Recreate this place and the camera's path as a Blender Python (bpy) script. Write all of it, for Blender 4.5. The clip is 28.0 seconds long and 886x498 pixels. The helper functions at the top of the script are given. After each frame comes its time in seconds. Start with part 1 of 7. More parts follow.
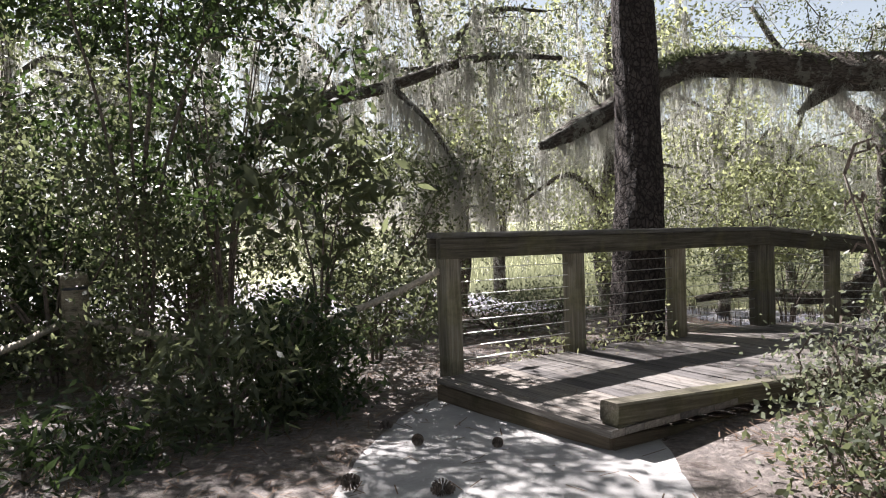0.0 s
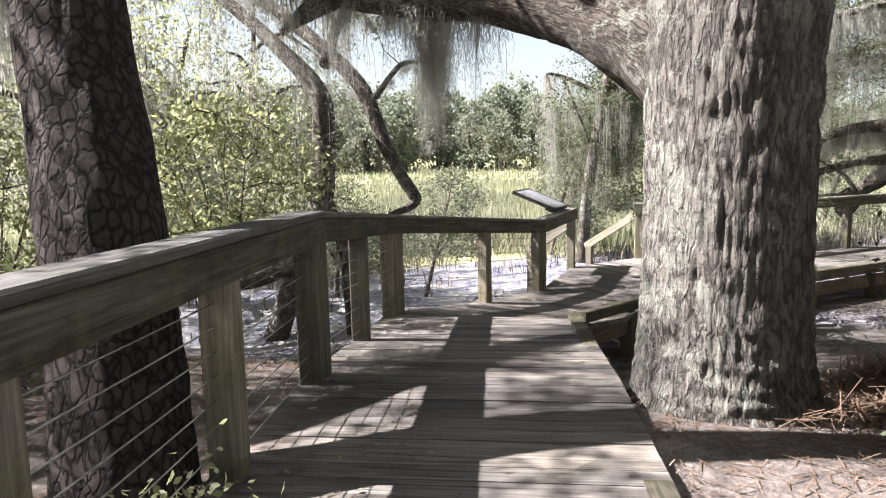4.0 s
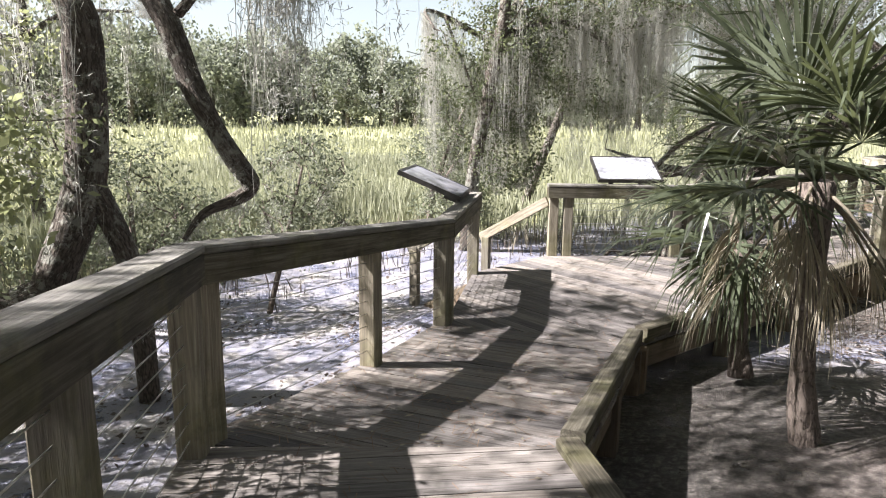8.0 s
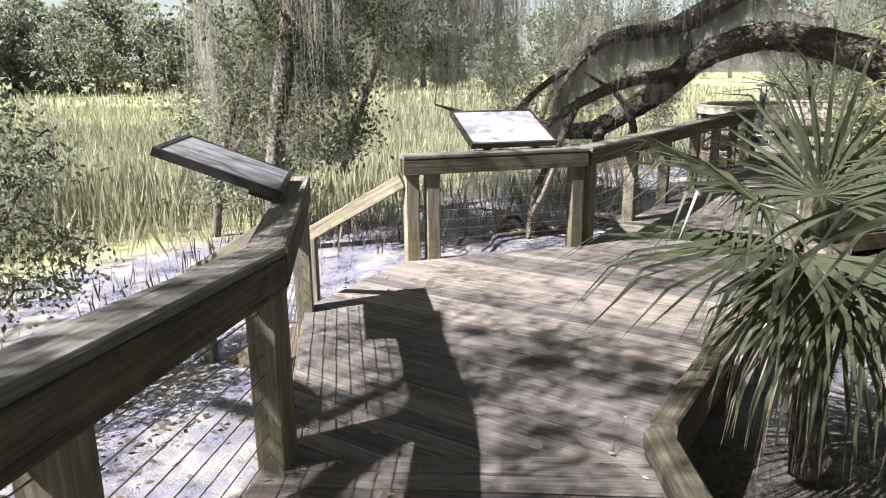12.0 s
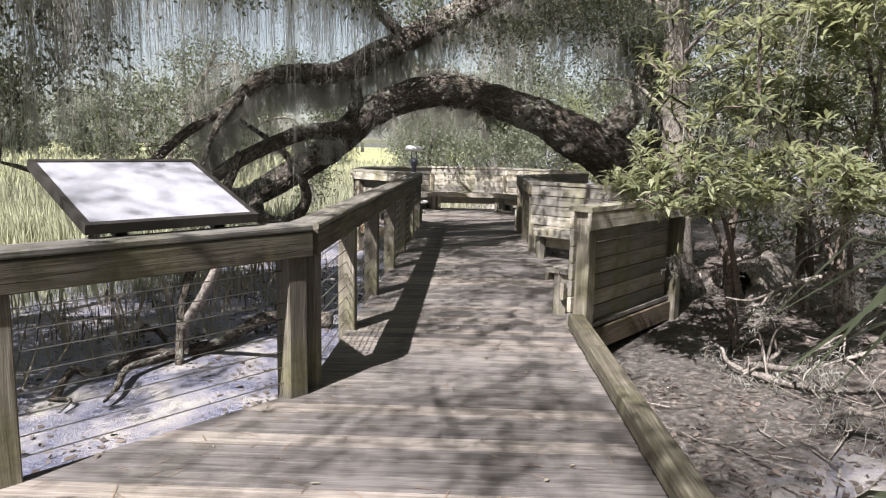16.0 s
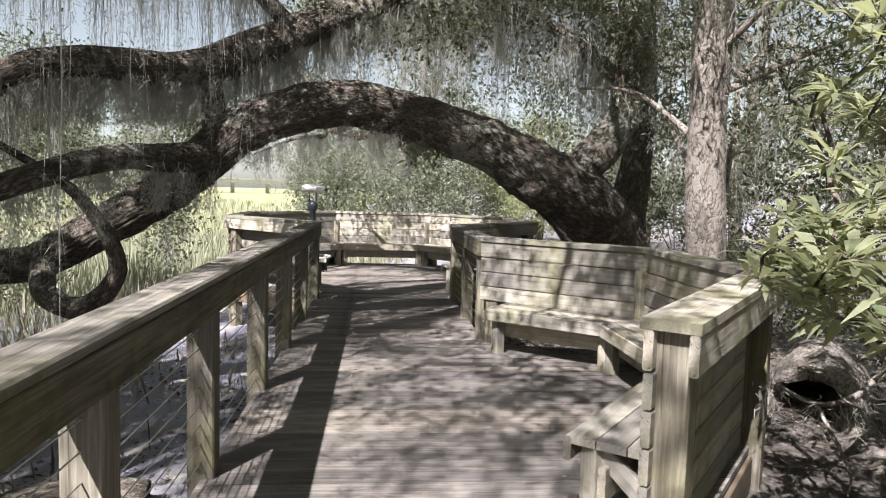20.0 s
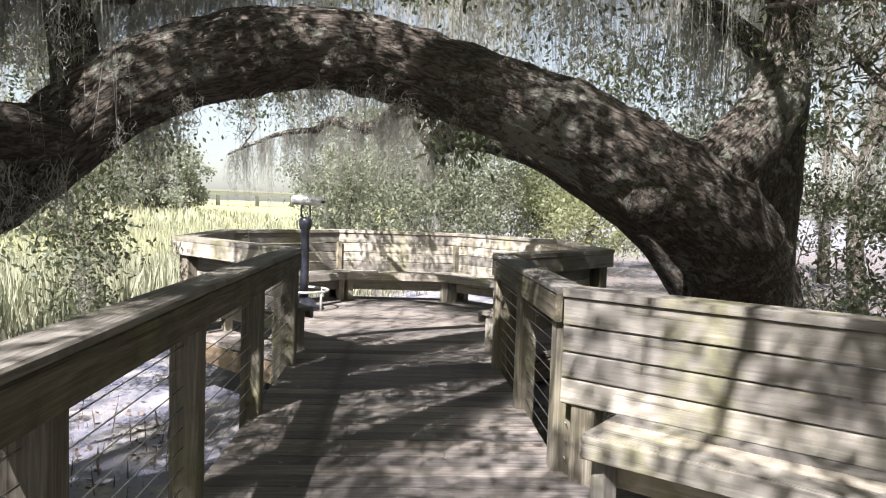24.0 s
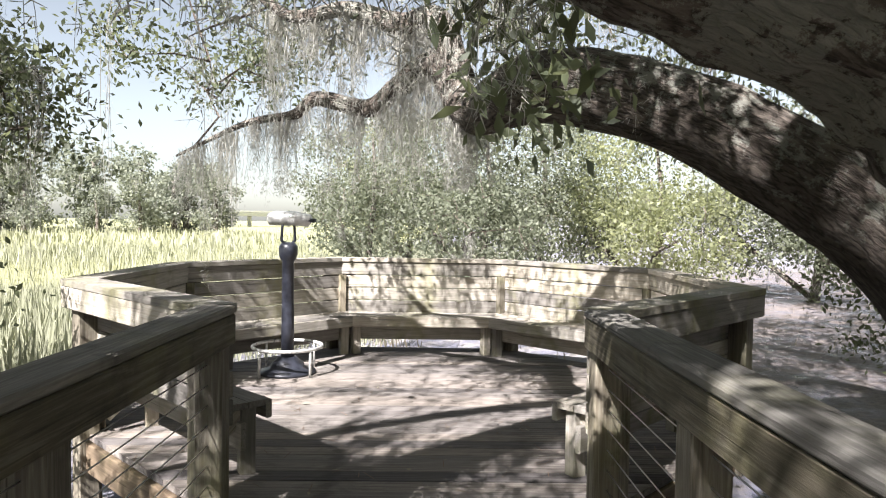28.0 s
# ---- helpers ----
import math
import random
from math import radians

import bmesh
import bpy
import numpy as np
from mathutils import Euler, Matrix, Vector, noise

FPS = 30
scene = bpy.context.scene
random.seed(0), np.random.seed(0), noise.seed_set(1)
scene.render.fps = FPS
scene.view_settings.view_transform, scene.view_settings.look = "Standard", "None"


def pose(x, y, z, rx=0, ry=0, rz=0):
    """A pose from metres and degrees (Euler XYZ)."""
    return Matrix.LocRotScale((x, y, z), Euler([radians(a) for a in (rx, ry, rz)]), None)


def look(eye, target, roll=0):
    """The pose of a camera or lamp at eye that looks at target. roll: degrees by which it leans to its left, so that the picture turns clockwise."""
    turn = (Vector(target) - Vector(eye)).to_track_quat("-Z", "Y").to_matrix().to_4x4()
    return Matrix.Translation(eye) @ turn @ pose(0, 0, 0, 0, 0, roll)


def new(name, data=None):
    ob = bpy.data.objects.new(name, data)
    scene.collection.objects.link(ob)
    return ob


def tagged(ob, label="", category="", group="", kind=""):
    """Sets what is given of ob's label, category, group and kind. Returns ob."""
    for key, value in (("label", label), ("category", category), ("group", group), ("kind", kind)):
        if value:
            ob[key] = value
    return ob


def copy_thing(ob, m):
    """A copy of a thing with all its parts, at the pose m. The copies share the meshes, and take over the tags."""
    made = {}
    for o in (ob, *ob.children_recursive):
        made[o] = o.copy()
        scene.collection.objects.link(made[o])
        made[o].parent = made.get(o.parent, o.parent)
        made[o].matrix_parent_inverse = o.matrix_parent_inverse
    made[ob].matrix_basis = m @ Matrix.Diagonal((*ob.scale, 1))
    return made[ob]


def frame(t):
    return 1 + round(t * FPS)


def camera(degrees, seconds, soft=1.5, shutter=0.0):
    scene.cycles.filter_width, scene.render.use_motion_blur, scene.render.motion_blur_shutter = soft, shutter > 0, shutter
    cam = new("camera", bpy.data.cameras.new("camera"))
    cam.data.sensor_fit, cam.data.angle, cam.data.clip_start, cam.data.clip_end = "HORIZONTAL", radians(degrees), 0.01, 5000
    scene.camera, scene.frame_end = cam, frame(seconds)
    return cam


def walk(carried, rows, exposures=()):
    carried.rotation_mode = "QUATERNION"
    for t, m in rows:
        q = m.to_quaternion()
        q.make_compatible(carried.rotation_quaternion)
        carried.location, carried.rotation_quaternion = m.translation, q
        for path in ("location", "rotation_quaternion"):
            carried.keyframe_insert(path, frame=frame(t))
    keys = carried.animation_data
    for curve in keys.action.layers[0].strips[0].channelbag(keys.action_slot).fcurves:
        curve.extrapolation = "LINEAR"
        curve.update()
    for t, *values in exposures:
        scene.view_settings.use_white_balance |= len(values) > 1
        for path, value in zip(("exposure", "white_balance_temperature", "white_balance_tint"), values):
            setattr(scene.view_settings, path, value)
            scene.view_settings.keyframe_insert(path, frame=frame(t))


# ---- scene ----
cam = camera(65.2, 28.0, 1.1)
PATH = [
    (0, (0.562, 1.064, 1.973), (0.625, 3.062, 1.897), -2.1),
    (0.5, (0.348, 1.565, 2.017), (0.635, 3.543, 1.938), -2.2),
    (0.6, (0.321, 1.667, 2.025), (0.66, 3.636, 1.937), -2.3),
    (1, (0.31, 2.142, 2.089), (0.848, 4.064, 1.962), -2.2),
    (1.5, (0.319, 2.676, 2.112), (1.083, 4.517, 1.947), -2.1),
    (2, (0.444, 3.189, 2.154), (1.395, 4.936, 1.947), -1.7),
    (2.5, (0.546, 3.788, 2.165), (1.701, 5.402, 1.917), -0.5),
    (3, (0.828, 4.325, 2.143), (2.149, 5.804, 1.876), -0.9),
    (3.5, (1.051, 4.789, 2.167), (2.524, 6.112, 1.885), -0.7),
    (4, (1.29, 5.209, 2.131), (2.888, 6.38, 1.861), -1.2),
    (4.5, (1.659, 5.522, 2.191), (3.33, 6.586, 1.916), -0.7),
    (6.5, (3.07, 6.67, 2.239), (4.819, 7.571, 1.879), 0.5),
    (7, (3.44, 6.897, 2.206), (5.198, 7.761, 1.803), 0.6),
    (7.5, (3.834, 7.159, 2.2), (5.611, 7.982, 1.796), 0.5),
    (8, (4.2, 7.437, 2.184), (6.0, 8.213, 1.79), 0.6),
    (8.5, (4.583, 7.656, 2.167), (6.404, 8.378, 1.763), 0.6),
    (9, (4.958, 7.949, 2.16), (6.798, 8.604, 1.732), 0.8),
    (9.5, (5.357, 8.164, 2.13), (7.21, 8.773, 1.69), 0.4),
    (10, (5.757, 8.349, 2.116), (7.624, 8.907, 1.663), 0.9),
    (10.5, (6.148, 8.523, 2.06), (8.027, 9.033, 1.604), 0.3),
    (11, (6.559, 8.685, 1.985), (8.458, 9.114, 1.526), 0.2),
    (11.5, (6.954, 8.841, 1.936), (8.87, 9.164, 1.458), -0.5),
    (12, (7.336, 8.916, 1.914), (9.264, 9.117, 1.421), -0.6),
    (12.5, (7.717, 8.937, 1.875), (9.656, 9.032, 1.394), -0.8),
    (14.5, (9.399, 9.397, 1.648), (11.323, 9.048, 1.226), 0.3),
    (15, (9.828, 9.367, 1.67), (11.721, 8.855, 1.276), 0.6),
    (15.5, (10.248, 9.354, 1.659), (12.089, 8.655, 1.313), 1.2),
    (16, (10.606, 9.226, 1.619), (12.389, 8.367, 1.328), 1.1),
    (16.5, (11.04, 9.097, 1.582), (12.761, 8.109, 1.334), 1.7),
    (17, (11.401, 8.894, 1.565), (13.087, 7.84, 1.353), 2.0),
    (17.5, (11.752, 8.673, 1.576), (13.424, 7.592, 1.387), 1.8),
    (18, (12.184, 8.502, 1.575), (13.857, 7.417, 1.414), 2.6),
    (18.5, (12.471, 8.282, 1.604), (14.146, 7.202, 1.439), 1.5),
    (19, (12.893, 8.122, 1.605), (14.565, 7.037, 1.444), 2.2),
    (19.5, (13.293, 7.942, 1.587), (14.963, 6.853, 1.43), 2.2),
    (20, (13.698, 7.725, 1.586), (15.366, 6.633, 1.421), 1.6),
    (20.5, (14.1, 7.532, 1.582), (15.768, 6.44, 1.419), 1.4),
    (21, (14.454, 7.269, 1.576), (16.126, 6.184, 1.413), 1.4),
    (21.5, (14.759, 7.061, 1.615), (16.438, 5.987, 1.445), 1.1),
    (23.5, (16.131, 6.316, 1.559), (17.831, 5.271, 1.426), 1.4),
    (24, (16.422, 6.118, 1.564), (18.13, 5.086, 1.44), 2.0),
    (24.5, (16.758, 5.968, 1.573), (18.471, 4.942, 1.458), 1.8),
    (25, (17.065, 5.754, 1.56), (18.781, 4.731, 1.46), 1.6),
    (25.5, (17.37, 5.601, 1.567), (19.084, 4.575, 1.477), 1.9),
    (26, (17.725, 5.42, 1.573), (19.443, 4.398, 1.493), 1.8),
    (26.5, (18.032, 5.207, 1.608), (19.757, 4.198, 1.524), 1.5),
    (27, (18.342, 5.055, 1.582), (20.074, 4.058, 1.515), 1.4),
    (27.5, (18.631, 4.902, 1.577), (20.377, 3.929, 1.515), 1.2),
    (28, (18.946, 4.704, 1.564), (20.703, 3.751, 1.487), 0.9),
]
walk(cam, [(t, look(eye, target, roll)) for t, eye, target, roll in PATH], [(0, 1.95), (1, 2.45), (3, 2.42), (4, 2.35), (8, 2.28), (12, 2.0), (15, 1.68), (17, 1.72), (20, 1.92), (24, 2.08), (26, 2.35), (28, 2.25)])

# ---------- world, sun ----------
world = bpy.data.worlds.new("sky_world")
scene.world = world
world.use_nodes = True
wn, wl = world.node_tree.nodes, world.node_tree.links
sky = wn.new("ShaderNodeTexSky")
sky.sky_type, sky.sun_disc = "NISHITA", False
sky.sun_elevation, sky.sun_rotation = radians(47.2), math.atan2(-0.50, 0.78)
sky.dust_density, sky.ozone_density, sky.air_density = 1.2, 1.0, 1.0
haze = wn.new("ShaderNodeHueSaturation")
haze.inputs["Saturation"].default_value = 0.48
wl.new(sky.outputs[0], haze.inputs["Color"])
geo = wn.new("ShaderNodeTexCoord")
high = wn.new("ShaderNodeSeparateXYZ")
wl.new(geo.outputs["Generated"], high.inputs[0])
veil = wn.new("ShaderNodeMapRange")
veil.interpolation_type = "SMOOTHSTEP"
for _k, _v in enumerate((0.0, 0.7, 2.0, 0.95), 1):
    veil.inputs[_k].default_value = _v
wl.new(high.outputs["Z"], veil.inputs[0])
wl.new(veil.outputs[0], haze.inputs["Value"])
wl.new(haze.outputs[0], wn["Background"].inputs[0])
wn["Background"].inputs[1].default_value = 0.023
sun = new("sun", bpy.data.lights.new("sun", "SUN"))
sun.data.energy, sun.data.angle, sun.data.color = 5.0, radians(0.6), (1.0, 0.955, 0.97)
sun.matrix_basis = look((-50, 78, 100), (0, 0, 0))

# ---------- materials ----------
rng = np.random.default_rng(7)


def ramp(nt, fac, stops):
    r = nt.nodes.new("ShaderNodeValToRGB")
    e = r.color_ramp.elements
    e[0].position, e[0].color = stops[0][0], (*stops[0][1], 1)
    e[1].position, e[1].color = stops[-1][0], (*stops[-1][1], 1)
    for p, c in stops[1:-1]:
        k = e.new(p)
        k.color = (*c, 1)
    nt.links.new(fac, r.inputs[0])
    return r.outputs[0]


def tex_noise(nt, scale, detail=5.0, rough=0.6, stretch=(1, 1, 1), coord="Object", distort=0.0):
    c = nt.nodes.new("ShaderNodeTexCoord")
    m = nt.nodes.new("ShaderNodeMapping")
    m.inputs["Scale"].default_value = stretch
    n = nt.nodes.new("ShaderNodeTexNoise")
    n.inputs["Scale"].default_value, n.inputs["Detail"].default_value = scale, detail
    n.inputs["Roughness"].default_value, n.inputs["Distortion"].default_value = rough, distort
    nt.links.new(c.outputs[coord], m.inputs[0])
    nt.links.new(m.outputs[0], n.inputs["Vector"])
    return n.outputs["Fac"], m.outputs[0]


def mix(nt, fac, a, b, mode="MIX"):
    n = nt.nodes.new("ShaderNodeMix")
    n.data_type, n.blend_type = "RGBA", mode
    for sock, val in ((n.inputs[0], fac), (n.inputs[6], a), (n.inputs[7], b)):
        if isinstance(val, (int, float)):
            sock.default_value = val
        elif isinstance(val, tuple):
            sock.default_value = (*val, 1)
        else:
            nt.links.new(val, sock)
    return n.outputs[2]


def math_node(nt, op, a, b=0.5):
    n = nt.nodes.new("ShaderNodeMath")
    n.operation = op
    for k, val in enumerate((a, b)):
        if isinstance(val, (int, float)):
            n.inputs[k].default_value = val
        else:
            nt.links.new(val, n.inputs[k])
    return n.outputs[0]


def bump(nt, height, strength, distance):
    b = nt.nodes.new("ShaderNodeBump")
    b.inputs["Strength"].default_value, b.inputs["Distance"].default_value = strength, distance
    nt.links.new(height, b.inputs["Height"])
    return b.outputs[0]


def material(name):
    m = bpy.data.materials.new(name)
    m.use_nodes = True
    return m, m.node_tree, m.node_tree.nodes["Principled BSDF"]


def object_random(nt):
    return nt.nodes.new("ShaderNodeObjectInfo").outputs["Random"]


def island_random(nt):
    return nt.nodes.new("ShaderNodeNewGeometry").outputs["Random Per Island"]


def wood(name, dark, mid, light, green=0.0, rough=0.85):
    """Weathered timber, grain along the local x axis."""
    m, nt, p = material(name)
    g, vec = tex_noise(nt, 1.0, 8, 0.65, (2.2, 60, 60), distort=0.6)
    w, _ = tex_noise(nt, 1.0, 4, 0.6, (0.9, 9, 9), distort=1.5)
    c = ramp(nt, g, [(0.28, dark), (0.5, mid), (0.72, light)])
    c2 = ramp(nt, w, [(0.3, dark), (0.52, mid), (0.75, light)])
    c = mix(nt, 0.32, c, c2)
    r = object_random(nt)
    tint = ramp(nt, r, [(0.0, (0.58, 0.58, 0.61)), (0.5, (1, 1, 1)), (1.0, (1.32, 1.27, 1.2))])
    c = mix(nt, 1.0, c, tint, "MULTIPLY")
    if green:
        s, _ = tex_noise(nt, 1.7, 4, 0.7, (1, 1, 1))
        f = ramp(nt, s, [(0.5, (0, 0, 0)), (0.68, (green, green, green))])
        c = mix(nt, f, c, (0.19, 0.185, 0.07))
    k, _ = tex_noise(nt, 1.0, 3, 0.5, (1.1, 38, 38), distort=0.3)
    crackline = ramp(nt, k, [(0.30, (0.6, 0.6, 0.6)), (0.36, (0, 0, 0))])
    c = mix(nt, crackline, c, tuple(0.30 * q for q in dark))
    s2, _ = tex_noise(nt, 3.5, 6, 0.7)
    f2 = ramp(nt, s2, [(0.52, (0, 0, 0)), (0.70, (0.55, 0.55, 0.55))])
    c = mix(nt, f2, c, tuple(0.55 * k for k in dark))
    nt.links.new(c, p.inputs["Base Color"])
    p.inputs["Roughness"].default_value = rough
    p.inputs["Specular IOR Level"].default_value = 0.25
    h = math_node(nt, "SUBTRACT", math_node(nt, "ADD", g, math_node(nt, "MULTIPLY", w, 0.6)), math_node(nt, "MULTIPLY", crackline, 0.5))
    nt.links.new(bump(nt, h, 0.55, 0.006), p.inputs["Normal"])
    return m


M_DECK = wood("deck_wood", (0.062, 0.054, 0.049), (0.168, 0.152, 0.139), (0.32, 0.296, 0.274), 0.06)
M_RAIL = wood("rail_wood", (0.03, 0.026, 0.019), (0.082, 0.073, 0.053), (0.20, 0.186, 0.148), 0.3)
M_POST = wood("post_wood", (0.06, 0.052, 0.039), (0.18, 0.161, 0.126), (0.37, 0.343, 0.278), 0.38)
M_CAP = wood("cap_wood", (0.05, 0.047, 0.042), (0.13, 0.125, 0.114), (0.26, 0.25, 0.232), 0.25)
M_BENCH = wood("bench_wood", (0.18, 0.165, 0.14), (0.30, 0.28, 0.24), (0.44, 0.415, 0.37), 0.65)
M_JOIST = wood("joist_wood", (0.06, 0.045, 0.03), (0.13, 0.10, 0.07), (0.22, 0.18, 0.13), 0.2)


def plain(name, col, rough=0.5, metal=0.0, var=0.25, scale=20.0):
    m, nt, p = material(name)
    n, _ = tex_noise(nt, scale, 5, 0.65)
    c = ramp(nt, n, [(0.3, tuple(k * (1 - var) for k in col)), (0.7, tuple(min(1, k * (1 + var)) for k in col))])
    nt.links.new(c, p.inputs["Base Color"])
    r = ramp(nt, n, [(0.3, (rough * 0.8,) * 3), (0.7, (min(1, rough * 1.2),) * 3)])
    nt.links.new(r, p.inputs["Roughness"])
    p.inputs["Metallic"].default_value = metal
    return m


M_STEEL = plain("steel_cable", (0.55, 0.54, 0.52), 0.35, 1.0)
M_BLACK = plain("black_paint", (0.022, 0.024, 0.032), 0.35, 0.0, 0.5, 12)
M_FRAME = plain("sign_frame", (0.03, 0.027, 0.024), 0.5)
M_BOLT = plain("bolt_steel", (0.32, 0.28, 0.24), 0.45, 0.9)
M_ROPE = plain("hemp_rope", (0.34, 0.30, 0.24), 0.9, 0.0, 0.4, 60)


# ---------- helpers for things and parts ----------
WORLD = {}


def thing(name, at, label, category, group="", kind=""):
    ob = new(name)
    ob.matrix_basis = Matrix.Translation(at)
    ob.empty_display_size = 0.1
    WORLD[ob] = ob.matrix_basis.copy()
    return tagged(ob, label, category, group, kind)


def place(ob, world_m, parent=None):
    ob.matrix_basis = world_m
    if parent is not None:
        ob.parent = parent
        ob.matrix_parent_inverse = WORLD[parent].inverted()
    WORLD[ob] = world_m.copy()
    return ob


def mesh_of(name, verts, faces, mat, smooth=False):
    me = bpy.data.meshes.new(name)
    me.from_pydata([tuple(v) for v in verts], [], [tuple(f) for f in faces])
    me.materials.append(mat)
    if smooth:
        me.polygons.foreach_set("use_smooth", [True] * len(me.polygons))
    me.update()
    return me


STUFF = ("crown", "foliage", "twig_mass", "moss", "limb_fern", "bark_plate", "leaf_spray", "scales")


def part(name, me, parent, m=None, label=""):
    ob = new(name, me)
    place(ob, m or Matrix.Identity(4), parent)
    if name in STUFF:
        tagged(ob, kind="stuff")
    return tagged(ob, label) if label else ob


BEAMS = {}


def beam_mesh(length, w, h, mat, c=0.006):
    """A timber along x from 0 to length, centred in y, z; long edges chamfered."""
    key = (round(length, 3), w, h, mat.name, c)
    if key not in BEAMS:
        y, z = w / 2, h / 2
        sec = [(-y + c, -z), (y - c, -z), (y, -z + c), (y, z - c), (y - c, z), (-y + c, z), (-y, z - c), (-y, -z + c)]
        verts = [(0, a, b) for a, b in sec] + [(length, a, b) for a, b in sec]
        faces = [tuple(range(8))[::-1], tuple(range(8, 16))] + [(i, (i + 1) % 8, (i + 1) % 8 + 8, i + 8) for i in range(8)]
        BEAMS[key] = mesh_of("timber", verts, faces, mat)
    return BEAMS[key]


def along(p, q, side=0.0, lift=0.0):
    """Pose at p with x towards q, z as near to up as can be."""
    p, q = Vector(p), Vector(q)
    x = (q - p).normalized()
    up = Vector((0, 0, 1)) if abs(x.z) < 0.99 else Vector((1, 0, 0))
    y = up.cross(x).normalized()
    z = x.cross(y)
    m = Matrix((x, y, z)).transposed().to_4x4()
    m.translation = p + y * side + z * lift
    return m


def beam(name, p, q, w, h, mat, parent, side=0.0, lift=0.0, label="", c=0.006):
    me = beam_mesh((Vector(q) - Vector(p)).length, w, h, mat, c)
    return part(name, me, parent, along(p, q, side, lift), label)


def tube_mesh(name, pts, radii, mat, sides=8, cap=True, rough=0.0, seed=0, ridge=0.0, fine=7.0):
    """A tapered tube along points; ridge: depth of bark furrows along it, in metres."""
    run, co, total = 0.0, [], 0.0
    pts = [Vector(p) for p in pts]
    verts, faces = [], []
    n = len(pts)
    t0 = (pts[1] - pts[0]).normalized()
    ref = Vector((1, 0, 0)) if abs(t0.x) < 0.8 else Vector((0, 1, 0))
    nrm = t0.cross(ref).normalized()
    for i, p in enumerate(pts):
        total += (p - pts[i - 1]).length if i else 0.0
        t = (pts[min(i + 1, n - 1)] - pts[max(i - 1, 0)]).normalized()
        nrm = (nrm - t * nrm.dot(t)).normalized()
        b = t.cross(nrm)
        for k in range(sides):
            a = 2 * math.pi * k / sides
            d = nrm * math.cos(a) + b * math.sin(a)
            r = radii[i]
            if rough:
                s = noise.noise(Vector((d.x * 1.3 + seed, d.y * 1.3, d.z * 1.3 + i * 0.13)) * 1.6)
                s2 = noise.noise((p + d * r) * 5.0)
                r *= 1 + rough * s + rough * 0.5 * s2
            if ridge:
                q = Vector((math.cos(a) * radii[i] * fine * 2, math.sin(a) * radii[i] * fine * 2, total * fine * 0.13 + seed))
                r += ridge * (1 - 2.2 * abs(noise.noise(q)) + 0.6 * noise.noise(q * 2.3))
            co.append((math.cos(a) * radii[i], math.sin(a) * radii[i], total + 7.0 * seed))
            verts.append(p + d * r)
    for i in range(n - 1):
        for k in range(sides):
            a, b2 = i * sides + k, i * sides + (k + 1) % sides
            faces.append((a, b2, b2 + sides, a + sides))
    if cap:
        faces.append(tuple(range(sides))[::-1])
        faces.append(tuple(range((n - 1) * sides, n * sides)))
    me = mesh_of(name, verts, faces, mat, True)
    me.attributes.new("bark_co", "FLOAT_VECTOR", "POINT").data.foreach_set("vector", np.array(co, dtype=np.float32).ravel())
    return me


def spline(pts, n):
    """Catmull-Rom through points of any width, n steps a span."""
    P = [np.array(p, float) for p in pts]
    P = [2 * P[0] - P[1]] + P + [2 * P[-1] - P[-2]]
    out = []
    for i in range(1, len(P) - 2):
        for k in range(n):
            t = k / n
            a, b, c, d = P[i - 1], P[i], P[i + 1], P[i + 2]
            out.append(0.5 * (2 * b + (c - a) * t + (2 * a - 5 * b + 4 * c - d) * t * t + (3 * b - a - 3 * c + d) * t ** 3))
    out.append(P[-2])
    return out


def ring_mesh(name, profile, mat, sides=20):
    """Turned shape: (radius, z) pairs about the z axis."""
    verts, faces = [], []
    for r, z in profile:
        for k in range(sides):
            a = 2 * math.pi * k / sides
            verts.append((r * math.cos(a), r * math.sin(a), z))
    for i in range(len(profile) - 1):
        for k in range(sides):
            a, b = i * sides + k, i * sides + (k + 1) % sides
            faces.append((a, b, b + sides, a + sides))
    faces.append(tuple(range(sides))[::-1])
    faces.append(tuple(range((len(profile) - 1) * sides, len(profile) * sides)))
    return mesh_of(name, verts, faces, mat, True)


# ---------- plan ----------
U, V = Vector((0.888, -0.46, 0)).normalized(), Vector((0.46, 0.888, 0)).normalized()


def uv(u, v, z=0.0):
    """Place from metres along and across the last straight."""
    return U * u + V * v + Vector((0, 0, z))


RAIL = 1.05
P1, P3, PA, PB = Vector((0.74, 6.17, 0.85)), Vector((2.97, 7.594, 0.80)), Vector((4.20, 8.345, 0.75)), Vector((6.73, 9.89, 0.46))
PC, P9 = Vector((10.25, 10.02, 0.12)), Vector((12.45, 10.56, 0.105))
PE, PF = Vector((13.95, 9.98, 0.105)), Vector((14.70, 8.19, 0.10))
K0, KA, KB, KC = Vector((1.55, 4.72, 0.84)), Vector((7.48, 8.137, 0.41)), Vector((10.42, 8.21, 0.12)), uv(10.85, 12.10, 0.10)
BAY = [uv(10.95, 12.10, 0.09), uv(12.63, 10.75, 0.09), uv(14.41, 10.73, 0.09), uv(15.50, 12.02, 0.09)]
OCT_C, OCT_R = (20.44, 12.98), 2.52
OCT = [uv(OCT_C[0] + OCT_R * math.cos(radians(22.5 + 45 * k)), OCT_C[1] + OCT_R * math.sin(radians(22.5 + 45 * k)), 0.09) for k in range(8)]
GROUND_LOW = -0.55


def smooth(a, b, x):
    t = min(1.0, max(0.0, (x - a) / (b - a)))
    return t * t * (3 - 2 * t)


